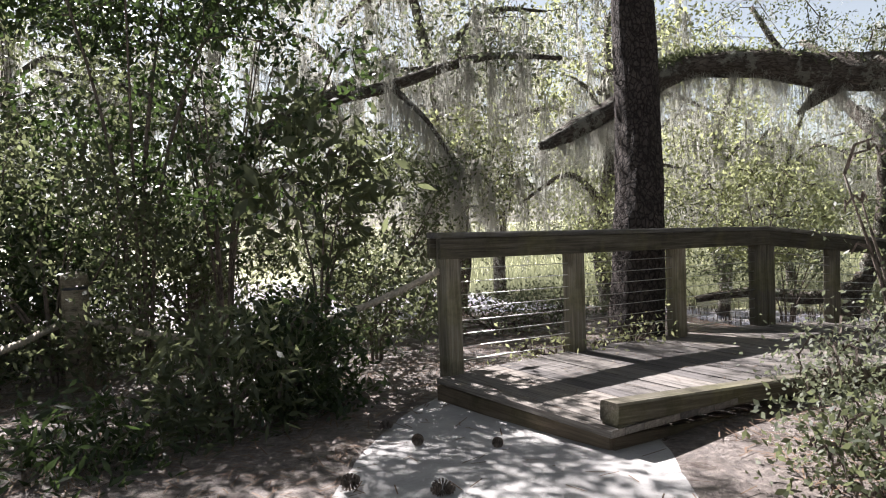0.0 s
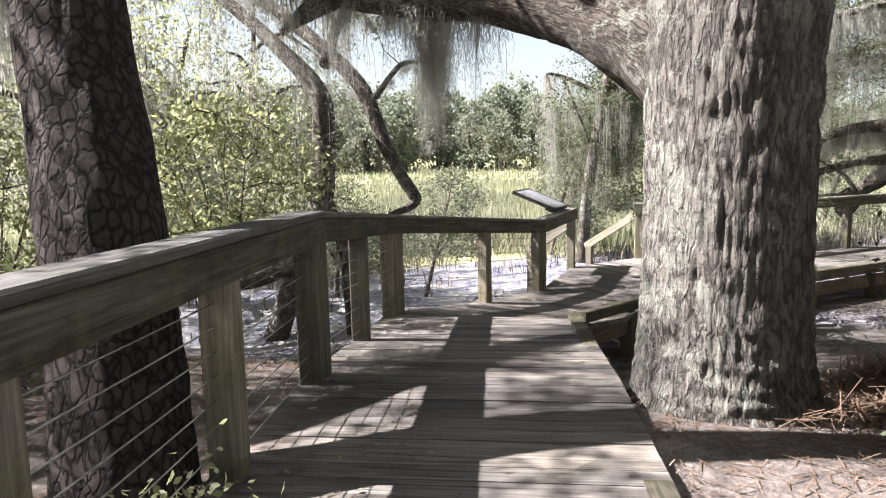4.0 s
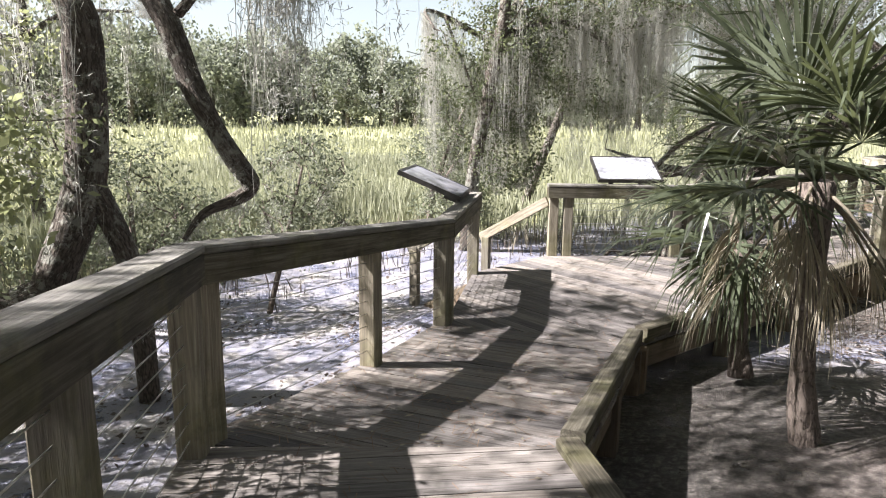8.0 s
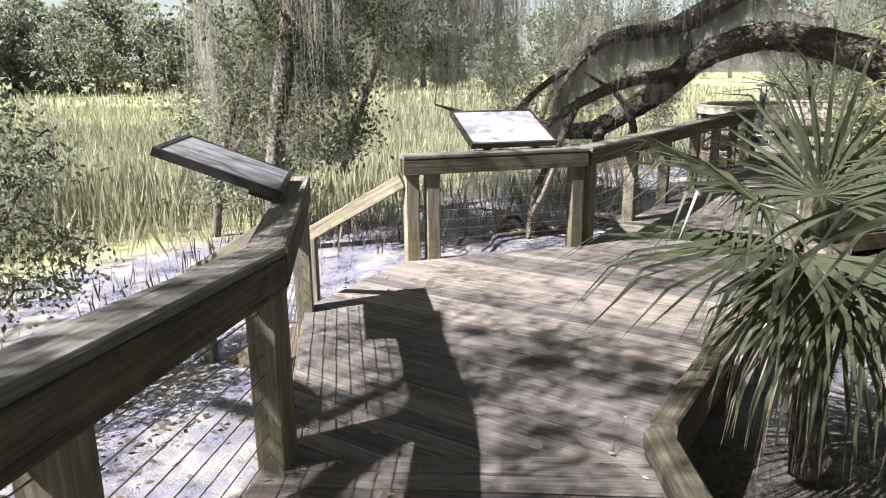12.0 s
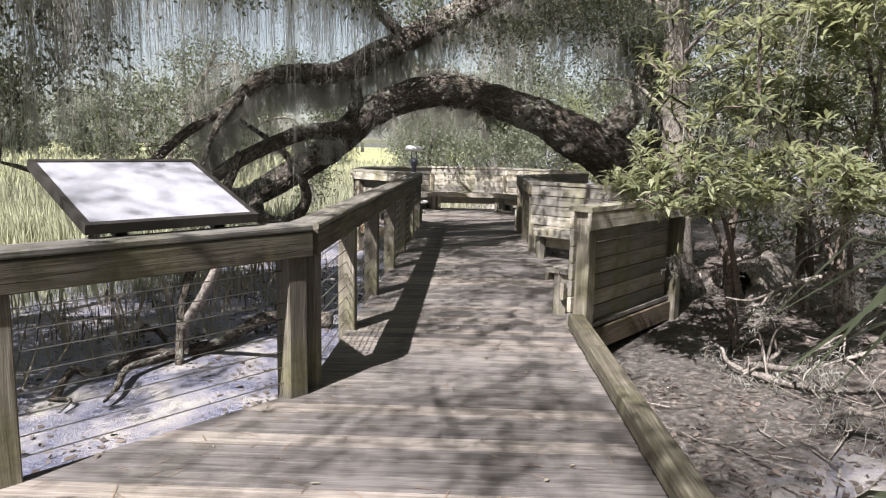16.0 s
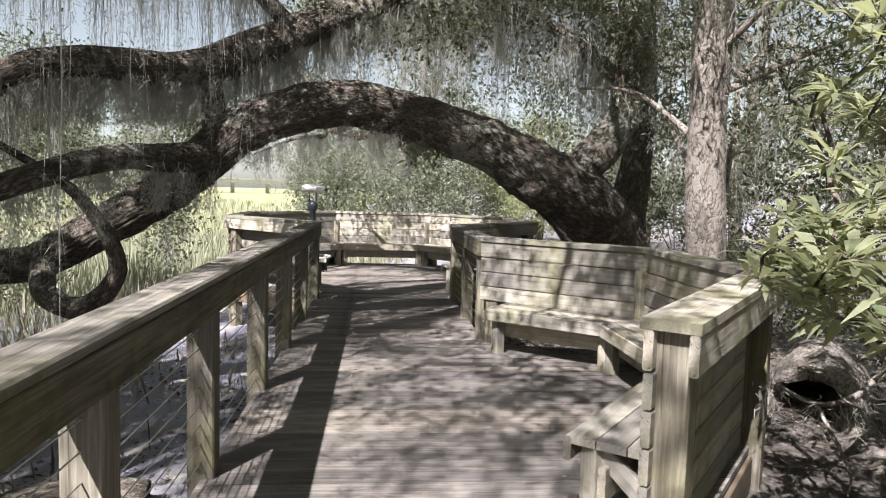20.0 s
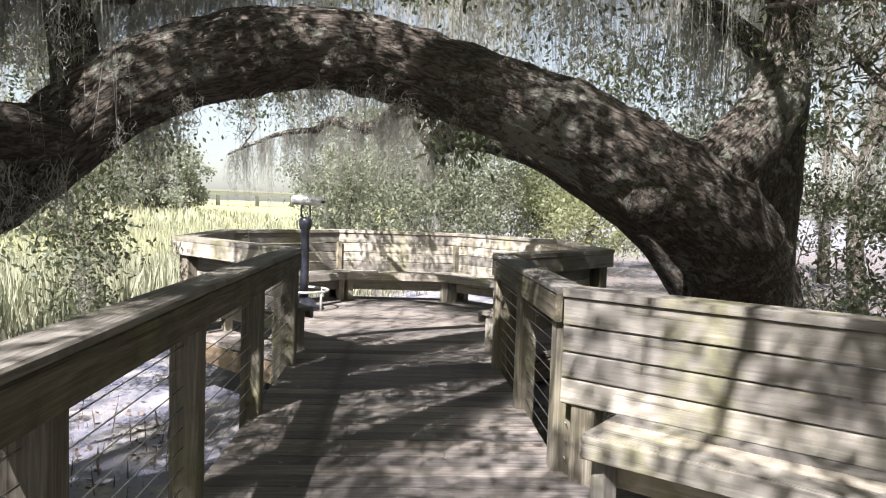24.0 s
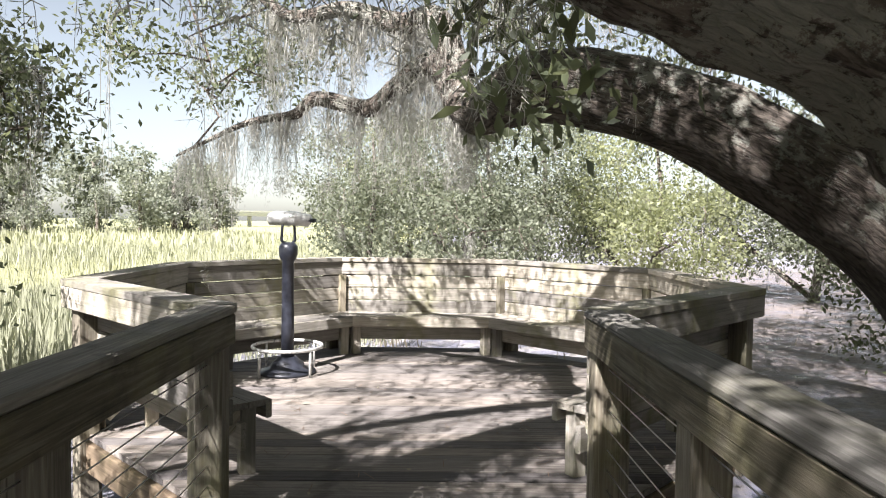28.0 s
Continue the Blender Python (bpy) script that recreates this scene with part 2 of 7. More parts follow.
def ground_z(x, y):
    s = x + 0.25 * (y - 8.0)
    k = smooth(3.6, 9.0, s)
    z = 0.70 * (1 - k) + GROUND_LOW * k
    # low bank behind the right-hand side of the walk
    b = smooth(3.5, -3.0, y - (8.0 - 0.5 * max(0.0, x - 9.0))) * smooth(60, 30, x)
    z += 0.55 * b * k
    # the ground falls to the marsh beyond the first rail
    z -= 0.75 * smooth(9.0, 16.0, y - 0.3 * min(x, 6.0)) * (1 - k)
    z += 0.05 * noise.noise(Vector((x * 0.6, y * 0.6, 3.0))) * (1 if abs(x) < 60 and abs(y) < 60 else 0)
    return z


# ---------- ground ----------
def ground_material():
    m, nt, p = material("ground")
    sep = nt.nodes.new("ShaderNodeSeparateXYZ")
    c = nt.nodes.new("ShaderNodeTexCoord")
    nt.links.new(c.outputs["Object"], sep.inputs[0])
    n1, _ = tex_noise(nt, 18, 8, 0.75)
    n2, _ = tex_noise(nt, 2.2, 6, 0.65)
    n3, _ = tex_noise(nt, 70, 4, 0.7)
    straw = ramp(nt, n1, [(0.3, (0.045, 0.036, 0.033)), (0.5, (0.15, 0.122, 0.108)), (0.7, (0.33, 0.285, 0.25))])
    # blue in the dark stop imitates skylight on shaded wet mud
    mud = ramp(nt, n2, [(0.36, (0.11, 0.118, 0.175)), (0.5, (0.205, 0.20, 0.235)), (0.66, (0.36, 0.338, 0.305))])
    crumbs = ramp(nt, n1, [(0.56, (0, 0, 0)), (0.62, (1, 1, 1))])
    mud = mix(nt, math_node(nt, "MULTIPLY", crumbs, 0.75), mud, (0.10, 0.085, 0.08))
    far = ramp(nt, n2, [(0.3, (0.22, 0.22, 0.10)), (0.7, (0.38, 0.38, 0.19))])
    f = math_node(nt, "ADD", sep.outputs["Z"], math_node(nt, "MULTIPLY", n2, 0.35))
    up = ramp(nt, f, [(0.02, (0, 0, 0)), (0.24, (1, 1, 1))])
    # leaf litter inland of the walk, past the kerb; its deep shade is painted in
    inland = math_node(nt, "SUBTRACT", 12.2, math_node(nt, "ADD", math_node(nt, "MULTIPLY", sep.outputs["X"], 0.46), math_node(nt, "MULTIPLY", sep.outputs["Y"], 0.888)))
    inland = math_node(nt, "ADD", inland, math_node(nt, "MULTIPLY", n2, 1.6))
    near = math_node(nt, "SUBTRACT", 21.0, math_node(nt, "SUBTRACT", sep.outputs["X"], math_node(nt, "MULTIPLY", sep.outputs["Y"], 0.5)))
    inland = math_node(nt, "MINIMUM", inland, near)
    # band round x 12.3 stays pale mud, standing for a sunlit patch
    inland = math_node(nt, "MINIMUM", inland, math_node(nt, "SUBTRACT", math_node(nt, "ABSOLUTE", math_node(nt, "SUBTRACT", sep.outputs["X"], 12.3)), 0.0))
    back = math_node(nt, "MINIMUM", math_node(nt, "SUBTRACT", -2.0, sep.outputs["Y"]), math_node(nt, "SUBTRACT", 21.0, sep.outputs["X"]))
    inland = math_node(nt, "MAXIMUM", inland, back)
    # shade under the trees goes into this dark ramp
    shaded_soil = ramp(nt, n1, [(0.3, (0.022, 0.019, 0.017)), (0.5, (0.075, 0.066, 0.058)), (0.68, (0.25, 0.225, 0.20))])
    col = mix(nt, ramp(nt, inland, [(0.5, (0, 0, 0)), (1.4, (1, 1, 1))]), mud, shaded_soil)
    shore = math_node(nt, "SUBTRACT", 15.0, math_node(nt, "ADD", sep.outputs["Y"], math_node(nt, "MULTIPLY", sep.outputs["X"], 0.35)))
    col = mix(nt, math_node(nt, "MULTIPLY", ramp(nt, shore, [(0.0, (0, 0, 0)), (1.0, (1, 1, 1))]), ramp(nt, math_node(nt, "SUBTRACT", 6.6, sep.outputs["X"]), [(0.0, (0, 0, 0)), (1.0, (1, 1, 1))])), col, straw)
    col = mix(nt, up, col, straw)
    wild = math_node(nt, "SUBTRACT", math_node(nt, "ADD", sep.outputs["Y"], math_node(nt, "MULTIPLY", sep.outputs["X"], 0.6)), 23.5)
    col = mix(nt, ramp(nt, wild, [(0.0, (0, 0, 0)), (1.0, (1, 1, 1))]), col, far)
    nt.links.new(col, p.inputs["Base Color"])
    wet = ramp(nt, n2, [(0.38, (0.2, 0.2, 0.2)), (0.6, (0.9, 0.9, 0.9))])
    nt.links.new(wet, p.inputs["Roughness"])
    h = math_node(nt, "ADD", n1, math_node(nt, "MULTIPLY", n3, 0.4))
    nt.links.new(bump(nt, h, 0.8, 0.04), p.inputs["Normal"])
    return m


M_GROUND = ground_material()


def build_ground():
    xs = sorted(set(np.concatenate([np.linspace(-14, 36, 150), np.array([-900, -400, -150, -60, -30, -20, 45, 60, 80, 120, 200, 400, 900.0])]).round(3)))
    ys = sorted(set(np.concatenate([np.linspace(-12, 26, 115), np.array([-900, -400, -150, -60, -30, -18, 32, 45, 60, 90, 150, 400, 900.0])]).round(3)))
    verts = [(x, y, ground_z(x, y)) for y in ys for x in xs]
    n = len(xs)
    faces = [(j * n + i, j * n + i + 1, (j + 1) * n + i + 1, (j + 1) * n + i) for j in range(len(ys) - 1) for i in range(n - 1)]
    ob = new("ground", mesh_of("ground", verts, faces, M_GROUND, True))
    tagged(ob, "pine straw bank falling to pale tidal mud", "ground", kind="structure")


build_ground()

M_SAND, _nt, _p = material("sand")
_n1, _ = tex_noise(_nt, 1.4, 6, 0.7)
_n2, _ = tex_noise(_nt, 45, 6, 0.75)
_c = ramp(_nt, _n1, [(0.3, (0.26, 0.25, 0.245)), (0.55, (0.40, 0.385, 0.375)), (0.75, (0.50, 0.48, 0.465))])
_c = mix(_nt, math_node(_nt, "MULTIPLY", ramp(_nt, _n2, [(0.55, (0, 0, 0)), (0.7, (1, 1, 1))]), 0.6), _c, (0.20, 0.16, 0.13))
_nt.links.new(_c, _p.inputs["Base Color"])
_p.inputs["Roughness"].default_value = 0.95
_nt.links.new(bump(_nt, math_node(_nt, "ADD", _n1, math_node(_nt, "MULTIPLY", _n2, 0.3)), 0.5, 0.03), _p.inputs["Normal"])


def build_path():
    """The sandy path that leads up to the deck."""
    verts, faces = [], []
    line = spline([(1.9, -14), (1.3, -6), (1.1, 0), (1.0, 3.0), (0.97, 4.3), (1.0, 5.2), (0.98, 5.8), (0.95, 6.25)], 10)
    half = spline([(1.6,), (1.6,), (1.45,), (1.25,), (1.12,), (1.0,), (0.8,), (0.35,)], 10)
    for i, (c, h) in enumerate(zip(line, half)):
        t = line[min(i + 1, len(line) - 1)] - line[max(i - 1, 0)]
        s = np.array([t[1], -t[0]]) / np.hypot(*t)
        for k in range(9):
            f = k / 4 - 1
            w = h[0] * (1 + 0.22 * noise.noise(Vector((c[1] * 0.9, f * 3, 5)))) * f
            x, y = c[0] + s[0] * w, c[1] + s[1] * w
            z = ground_z(x, y) + 0.02 - 0.045 * abs(f) ** 3
            verts.append((x, y, z))
    for i in range(len(line) - 1):
        for k in range(8):
            a = i * 9 + k
            faces.append((a, a + 1, a + 10, a + 9))
    ob = new("path", mesh_of("path", verts, faces, M_SAND, True))
    tagged(ob, "pale sandy footpath with scattered pine needles", "path", kind="structure")


build_path()


# ---------- deck ----------
def deck_u(u):
    return 0.105 - 0.017 * min(1.0, max(0.0, (u - 8.9) / 9.3))


D1 = (KA - K0)
D1.z = 0
D1.normalize()
D2 = ((PC + KB) / 2 - (PB + KA) / 2)
D2.z = 0
D2.normalize()
M2 = (PB + KA) / 2


def z_first(x, y):
    s = (Vector((x, y, 0)) - K0).dot(D1)
    return float(np.interp(s, [1.4, 4.2, 7.2, 9.0], [0.85, 0.755, 0.455, 0.30]))


def z_second(x, y):
    s = (Vector((x, y, 0)) - M2).dot(D2)
    return float(np.interp(s, [-1.0, 0.0, 1.65, 3.25, 3.6], [0.54, 0.445, 0.225, 0.11, 0.105]))


def z_last(x, y):
    return deck_u(Vector((x, y, 0)).dot(U))


def clip_half(poly, n, c):
    out = []
    for i, a in enumerate(poly):
        b = poly[(i + 1) % len(poly)]
        da, db = a[0] * n[0] + a[1] * n[1] - c, b[0] * n[0] + b[1] * n[1] - c
        if da >= 0:
            out.append(a)
        if (da > 0) != (db > 0) and da != db:
            t = da / (da - db)
            out.append((a[0] + t * (b[0] - a[0]), a[1] + t * (b[1] - a[1])))
    return out


def boards(poly, d, zfun, parent, width=0.142, gap=0.006, thick=0.038):
    s = [p[0] * d.x + p[1] * d.y for p in poly]
    k = min(s)
    rnd = random.Random(3)
    ang = math.atan2(d.x, -d.y)
    while k < max(s):
        strip = clip_half(clip_half(poly, (d.x, d.y), k), (-d.x, -d.y), -(k + width))
        strip = [p for i, p in enumerate(strip) if abs(p[0] - strip[i - 1][0]) + abs(p[1] - strip[i - 1][1]) > 1e-4]
        k += width + gap
        if len(strip) < 3:
            continue
        cx, cy = sum(p[0] for p in strip) / len(strip), sum(p[1] for p in strip) / len(strip)
        m = pose(cx, cy, 0, 0, 0, math.degrees(ang))
        inv = m.inverted()
        lift = rnd.uniform(-0.003, 0.002)
        top = [inv @ Vector((x, y, zfun(x, y) + lift)) for x, y in strip]
        n = len(top)
        verts = top + [v - Vector((0, 0, thick)) for v in top]
        area = sum(top[i].x * top[(i + 1) % n].y - top[(i + 1) % n].x * top[i].y for i in range(n))
        f = [tuple(range(n)), tuple(range(2 * n - 1, n - 1, -1))] + [(i, i + n, (i + 1) % n + n, (i + 1) % n) for i in range(n)]
        if area < 0:
            f = [tuple(reversed(q)) for q in f]
        part("plank", mesh_of("plank", verts, f, M_DECK), parent, m)


POLY1 = [(0.64, 6.06), (1.52, 4.62), (KA.x + 0.02, KA.y - 0.04), (PB.x - 0.02, PB.y + 0.06), (PA.x - 0.04, PA.y + 0.06), (P3.x - 0.04, P3.y + 0.06)]
POLY2 = [(PB.x + 0.0, PB.y + 0.06), (KA.x + 0.04, KA.y - 0.05), (KB.x, KB.y - 0.05), (PC.x, PC.y + 0.06)]
POLY3 = [(p.x, p.y) for p in (PC, KB, KC, BAY[0], BAY[1], BAY[2], BAY[3], OCT[4], OCT[5], OCT[6], OCT[7], OCT[0], OCT[1], OCT[2], OCT[3], PF, PE, P9)]


def fit_z():
    for p, f in ((P1, z_first), (P3, z_first), (PA, z_first), (PB, z_second), (PC, z_second), (K0, z_first), (KA, z_second), (KB, z_second), (KC, z_last),
                 (P9, z_last), (PE, z_last), (PF, z_last), *((b, z_last) for b in BAY), *((o, z_last) for o in OCT)):
        p.z = f(p.x, p.y)


fit_z()
DECK = thing("boardwalk_deck", (7, 8, 0.3), "weathered grey timber boardwalk strewn with pine needles", "boardwalk", kind="structure")


def rim(a, b, parent, h=0.20, out=0.0):
    beam("rim_joist", a - Vector((0, 0, 0.055)), b - Vector((0, 0, 0.055)), 0.045, h, M_JOIST, parent, side=out, lift=-h / 2)


for a, b in ((Vector((0.66, 6.08, 0.85)), K0), (K0, KA), (KA, KB), (KB, KC), (P1, PA), (PA, PB), (PB, PC), (PC, P9), (P9, PE), (PE, PF), (PF, OCT[3]),
             *zip(BAY, BAY[1:]), (BAY[3], OCT[4]), *((OCT[k], OCT[(k + 1) % 8]) for k in (4, 5, 6, 7, 0, 1, 2))):
    rim(a, b, DECK)


# ---------- railings ----------
def post(p, parent, top=RAIL - 0.04, turn=0.0, w=0.135, mat=None):
    low = min(p.z - 0.4, ground_z(p.x, p.y) - 0.1)
    h = p.z + top - low
    me = beam_mesh(h, w, w, mat or M_POST, 0.008)
    m = Matrix.Translation((p.x, p.y, low)) @ pose(0, 0, 0, 0, 0, turn) @ pose(0, 0, 0, 0, -90, 0)
    return part("post", me, parent, m)


def turn_of(a, b):
    return math.degrees(math.atan2(b.y - a.y, b.x - a.x))


def upz(p, z):
    return Vector((p.x, p.y, p.z + z))


def rail_span(a, b, parent, posts, cables=True, ends=(True, True), cap_out=(0.0, 0.0)):
    """One straight of railing: cap, two fascia boards, posts at the given metres, steel cables."""
    d = (b - a).normalized()
    L = (b - a).length
    a2, b2 = a - d * cap_out[0], b + d * cap_out[1]
    beam("cap", upz(a2, RAIL), upz(b2, RAIL), 0.19, 0.042, M_CAP, parent, lift=-0.021, c=0.01)
    for s in (0.071, -0.071):
        beam("fascia_board", upz(a2, RAIL - 0.044), upz(b2, RAIL - 0.044), 0.04, 0.15, M_RAIL, parent, side=s, lift=-0.075)
    for s in posts:
        post(a + d * s, parent, turn=turn_of(a, b))
    if cables:
        for k in range(8):
            z = 0.09 + 0.098 * k
            me = tube_mesh("cable", [(0, 0, 0), (L / 2, 0, -0.004), (L, 0, 0)], [0.0032] * 3, M_STEEL, 5)
            part("cable", me, parent, along(upz(a, z), upz(b, z)))


def railing(label, at):
    return thing("railing", at, label, "railing", "boardwalk railings", "structure")


R1 = railing("weathered timber railing with steel cables, moss-stained cap", P1)
LA = (PA - P1).length
rail_span(P1, PA, R1, [0.02, 1.30, (P3 - P1).length, LA - 0.09], cap_out=(0.1, 0))
rail_span(PA, PB, R1, [0.06, 1.41, (PB - PA).length - 0.1])
rail_span(PB, PC, R1, [0.09, 1.95, (PC - PB).length - 0.08])
rail_span(PC, P9, R1, [0.08, (P9 - PC).length - 0.06], cap_out=(0, 0.04))
R2 = railing("weathered timber railing with steel cables along the mud", PE)
rail_span(PE, PF, R2, [0.07, 0.28, (PF - PE).length - 0.09], cap_out=(0.02, 0))
LL = (OCT[3] - PF).length
rail_span(PF, OCT[3], R2, [0.12] + [k - 9.29 for k in (10.80, 12.18, 13.75, 15.13, 16.55)] + [LL - 0.08])
R3 = railing("timber railing with steel cables beside the seating bay", BAY[3])
rail_span(BAY[3], OCT[4], R3, [0.10, 1.30, (OCT[4] - BAY[3]).length - 0.08])


# ---------- kerbs ----------
def kerb(a, b):
    k = thing("kerb", (a + b) / 2, "weathered square timber kerb along the deck edge", "kerb", "deck kerbs", "structure")
    beam("timber", upz(a, 0.03), upz(b, 0.03), 0.135, 0.115, M_RAIL, k, lift=0.0575, c=0.012)
    n = max(2, int((b - a).length / 1.2))
    d = (b - a) / n
    for i in range(n + 1):
        p = a + d * i
        q = d.normalized() * 0.12
        c = min(max(i * d.length, 0.07), (b - a).length - 0.07)
        p = a + d.normalized() * c
        beam("spacer", upz(p - q / 2, 0.002), upz(p + q / 2, 0.002), 0.12, 0.028, M_RAIL, k, lift=0.014)
    for i in range(n + 1):
        p = a + d * i
        low = ground_z(p.x, p.y) - 0.15
        if p.z - 0.26 - low > 0.05:
            beam("pile", Vector((p.x, p.y, low)), Vector((p.x, p.y, p.z - 0.05)), 0.14, 0.14, M_JOIST, k, label="")
    return k


e1 = (KA - K0).normalized()
kerb(K0 - e1 * 0.02 - Vector((0, 0, 0.015)), KA)
kerb(KA + (KB - KA).normalized() * 0.10, KB)
kerb(KB + (KC - KB).normalized() * 0.09, KC + (KC - KB).normalized() * -0.9)
kerb(KC + (KC - KB).normalized() * -0.88, KC + (KC - KB).normalized() * 0.05)


# ---------- benches ----------
def offset_line(pts, i, d):
    """Vertex i of a polyline moved d metres to its left, mitred."""
    def nrm(a, b):
        t = (b - a)
        t.z = 0
        t.normalize()
        return Vector((-t.y, t.x, 0))
    p = pts[i]
    if i == 0:
        return p + nrm(pts[0], pts[1]) * d
    if i == len(pts) - 1:
        return p + nrm(pts[-2], pts[-1]) * d
    n1, n2 = nrm(pts[i - 1], p), nrm(p, pts[i + 1])
    b = (n1 + n2).normalized()
    return p + b * (d / b.dot(n1))


def plank4(name, a, b, c, d, z, thick, mat, parent):
    """A board with the plan corners a, b (one edge) and c, d (the other); its top at z."""
    m = along(Vector((a.x, a.y, z)), Vector((b.x, b.y, z)))
    inv = m.inverted()
    top = [inv @ Vector((p.x, p.y, z)) for p in (a, b, c, d)]
    verts = top + [v - Vector((0, 0, thick)) for v in top]
    area = sum(top[i].x * top[(i + 1) % 4].y - top[(i + 1) % 4].x * top[i].y for i in range(4))
    f = [(0, 1, 2, 3), (7, 6, 5, 4)] + [(i, i + 4, (i + 1) % 4 + 4, (i + 1) % 4) for i in range(4)]
    if area < 0:
        f = [tuple(reversed(q)) for q in f]
    return part(name, mesh_of(name, verts, f, mat), parent, m)


def bench_run(pts, sides, seat_sides, wall_label, seat_label, group):
    """Railing wall with boarded back along a polyline whose left side is the deck, and a bench on each side."""
    wall = railing(wall_label, pts[0])
    n = len(pts)
    for i in range(n - 1):
        a, b = pts[i], pts[i + 1]
        d = (b - a).normalized()
        o = [offset_line(pts, j, 0.11) for j in (i, i + 1)]
        q = [offset_line(pts, j, -0.11) for j in (i, i + 1)]
        plank4("cap", o[0], o[1], q[1], q[0], a.z + RAIL, 0.042, M_BENCH, wall)
        for off, z0, hh in ((0.075, RAIL - 0.044, 0.15), (0.07, RAIL - 0.204, 0.135), (0.07, RAIL - 0.347, 0.135), (0.07, RAIL - 0.490, 0.135), (-0.088, RAIL - 0.044, 0.15)):
            s = [offset_line(pts, j, off) for j in (i, i + 1)]
            beam("back_board", upz(s[0], z0), upz(s[1], z0), 0.036, hh, M_BENCH, wall, lift=-hh / 2)
        if i == 0 and sides == 3:
            for z0 in (RAIL - 0.633, RAIL - 0.776, RAIL - 0.919):
                s = [offset_line(pts, j, 0.07) for j in (i, i + 1)]
                beam("back_board", upz(s[0], z0), upz(s[1], z0), 0.036, 0.135, M_BENCH, wall, lift=-0.0675)
        if i:
            c = offset_line(pts, i, 0.115)
            beam("corner_post", upz(c, 0.0), upz(c, RAIL - 0.195), 0.075, 0.075, M_POST, wall)
        post(a + d * 0.12, wall, turn=turn_of(a, b))
        post(b - d * 0.12, wall, turn=turn_of(a, b))
        if i in seat_sides:
            t = thing("bench", (a + b) / 2, seat_label, "bench", group)
            cut = [d * 0.33 if i == 0 else d * 0, d * -0.33 if i == n - 2 else d * 0]
            for k in range(3):
                d0, d1 = 0.10 + 0.138 * k, 0.10 + 0.138 * k + 0.132
                c = [offset_line(pts, i, d0) + cut[0], offset_line(pts, i + 1, d0) + cut[1], offset_line(pts, i + 1, d1) + cut[1], offset_line(pts, i, d1) + cut[0]]
                plank4("seat_board", *c, a.z + 0.43, 0.038, M_BENCH, t)
            f = [offset_line(pts, i, 0.505) + cut[0], offset_line(pts, i + 1, 0.505) + cut[1]]
            beam("seat_edge", upz(f[0], 0.425), upz(f[1], 0.425), 0.038, 0.11, M_BENCH, t, lift=-0.055)
            nrm = Vector((-d.y, d.x, 0))
            for s in (0.40 if i == 0 else 0.24, (b - a).length - (0.40 if i == n - 2 else 0.24)):
                p = a + d * s
                inner = p + nrm * 0.40
                beam("leg", upz(inner, 0.0), upz(inner, 0.39), 0.09, 0.09, M_BENCH, t)
                beam("brace", upz(p + nrm * 0.08, 0.12), upz(p + nrm * 0.36, 0.36), 0.04, 0.09, M_BENCH, t)
            fr = [offset_line(pts, i, 0.34) + cut[0], offset_line(pts, i + 1, 0.34) + cut[1]]
            beam("stretcher", upz(fr[0], 0.235), upz(fr[1], 0.235), 0.036, 0.16, M_BENCH, t)
    return wall


bench_run([BAY[3], BAY[2], BAY[1], BAY[0]][::-1], 3, (0, 1, 2), "boarded timber railing of a seating bay, lichen-stained", "weathered timber bench built against the bay railing", "bay benches")
bench_run([OCT[k] for k in (4, 5, 6, 7, 0, 1, 2, 3)], 7, (0, 1, 2, 3, 4, 5, 6), "boarded timber railing round the lookout platform", "weathered timber bench against the platform railing", "platform benches")


# ---------- stairs to the mud ----------
def build_stairs():
    out = Vector((-(PE - P9).y, (PE - P9).x, 0)).normalized()
    st = thing("stairs", (P9 + PE) / 2 + out * 0.6 - Vector((0, 0, 0.6)), "short timber stair from the landing to the mud", "stairs", kind="structure")
    w = (PE - P9)
    a, b = P9 + w * 0.06, PE - w * 0.06
    for k in range(3):
        z = 0.13 - 0.17 * (k + 1)
        for j in range(2):
            o = out * (0.06 + 0.29 * k + 0.145 * j)
            beam("tread", Vector((a.x, a.y, z)) + o, Vector((b.x, b.y, z)) + o, 0.138, 0.038, M_DECK, st, side=-0.07, lift=-0.019)
    for p in (a, b):
        p0 = Vector((p.x, p.y, -0.02))
        beam("stringer", p0, p0 + out * 1.0 + Vector((0, 0, -0.55)), 0.045, 0.24, M_JOIST, st, lift=-0.1)
    for p in (P9 + w * 0.02, PE - w * 0.02):
        hr = thing("handrail", p, "sloping timber stair handrail on a short post", "handrail", "stair handrails", "structure")
        foot = p + out * 1.15
        beam("rail_board", Vector((p.x, p.y, p.z + 0.80)), Vector((foot.x, foot.y, p.z + 0.10)) + out * 0.12, 0.04, 0.14, M_POST, hr)
        low = ground_z(foot.x, foot.y) - 0.1
        beam("post", Vector((foot.x, foot.y, low)), Vector((foot.x, foot.y, p.z + 0.12)), 0.12, 0.12, M_POST, hr)


build_stairs()


# ---------- signs ----------
def sign_art():
    m, nt, p = material("sign_face")
    n, _ = tex_noise(nt, 5, 6, 0.65)
    c = ramp(nt, n, [(0.3, (0.25, 0.255, 0.29)), (0.7, (0.38, 0.38, 0.405))])
    nt.links.new(c, p.inputs["Base Color"])
    p.inputs["Roughness"].default_value = 0.12
    p.inputs["Specular IOR Level"].default_value = 0.6
    return m


M_SIGN = sign_art()
M_INK = plain("sign_ink", (0.30, 0.30, 0.33), 0.2)


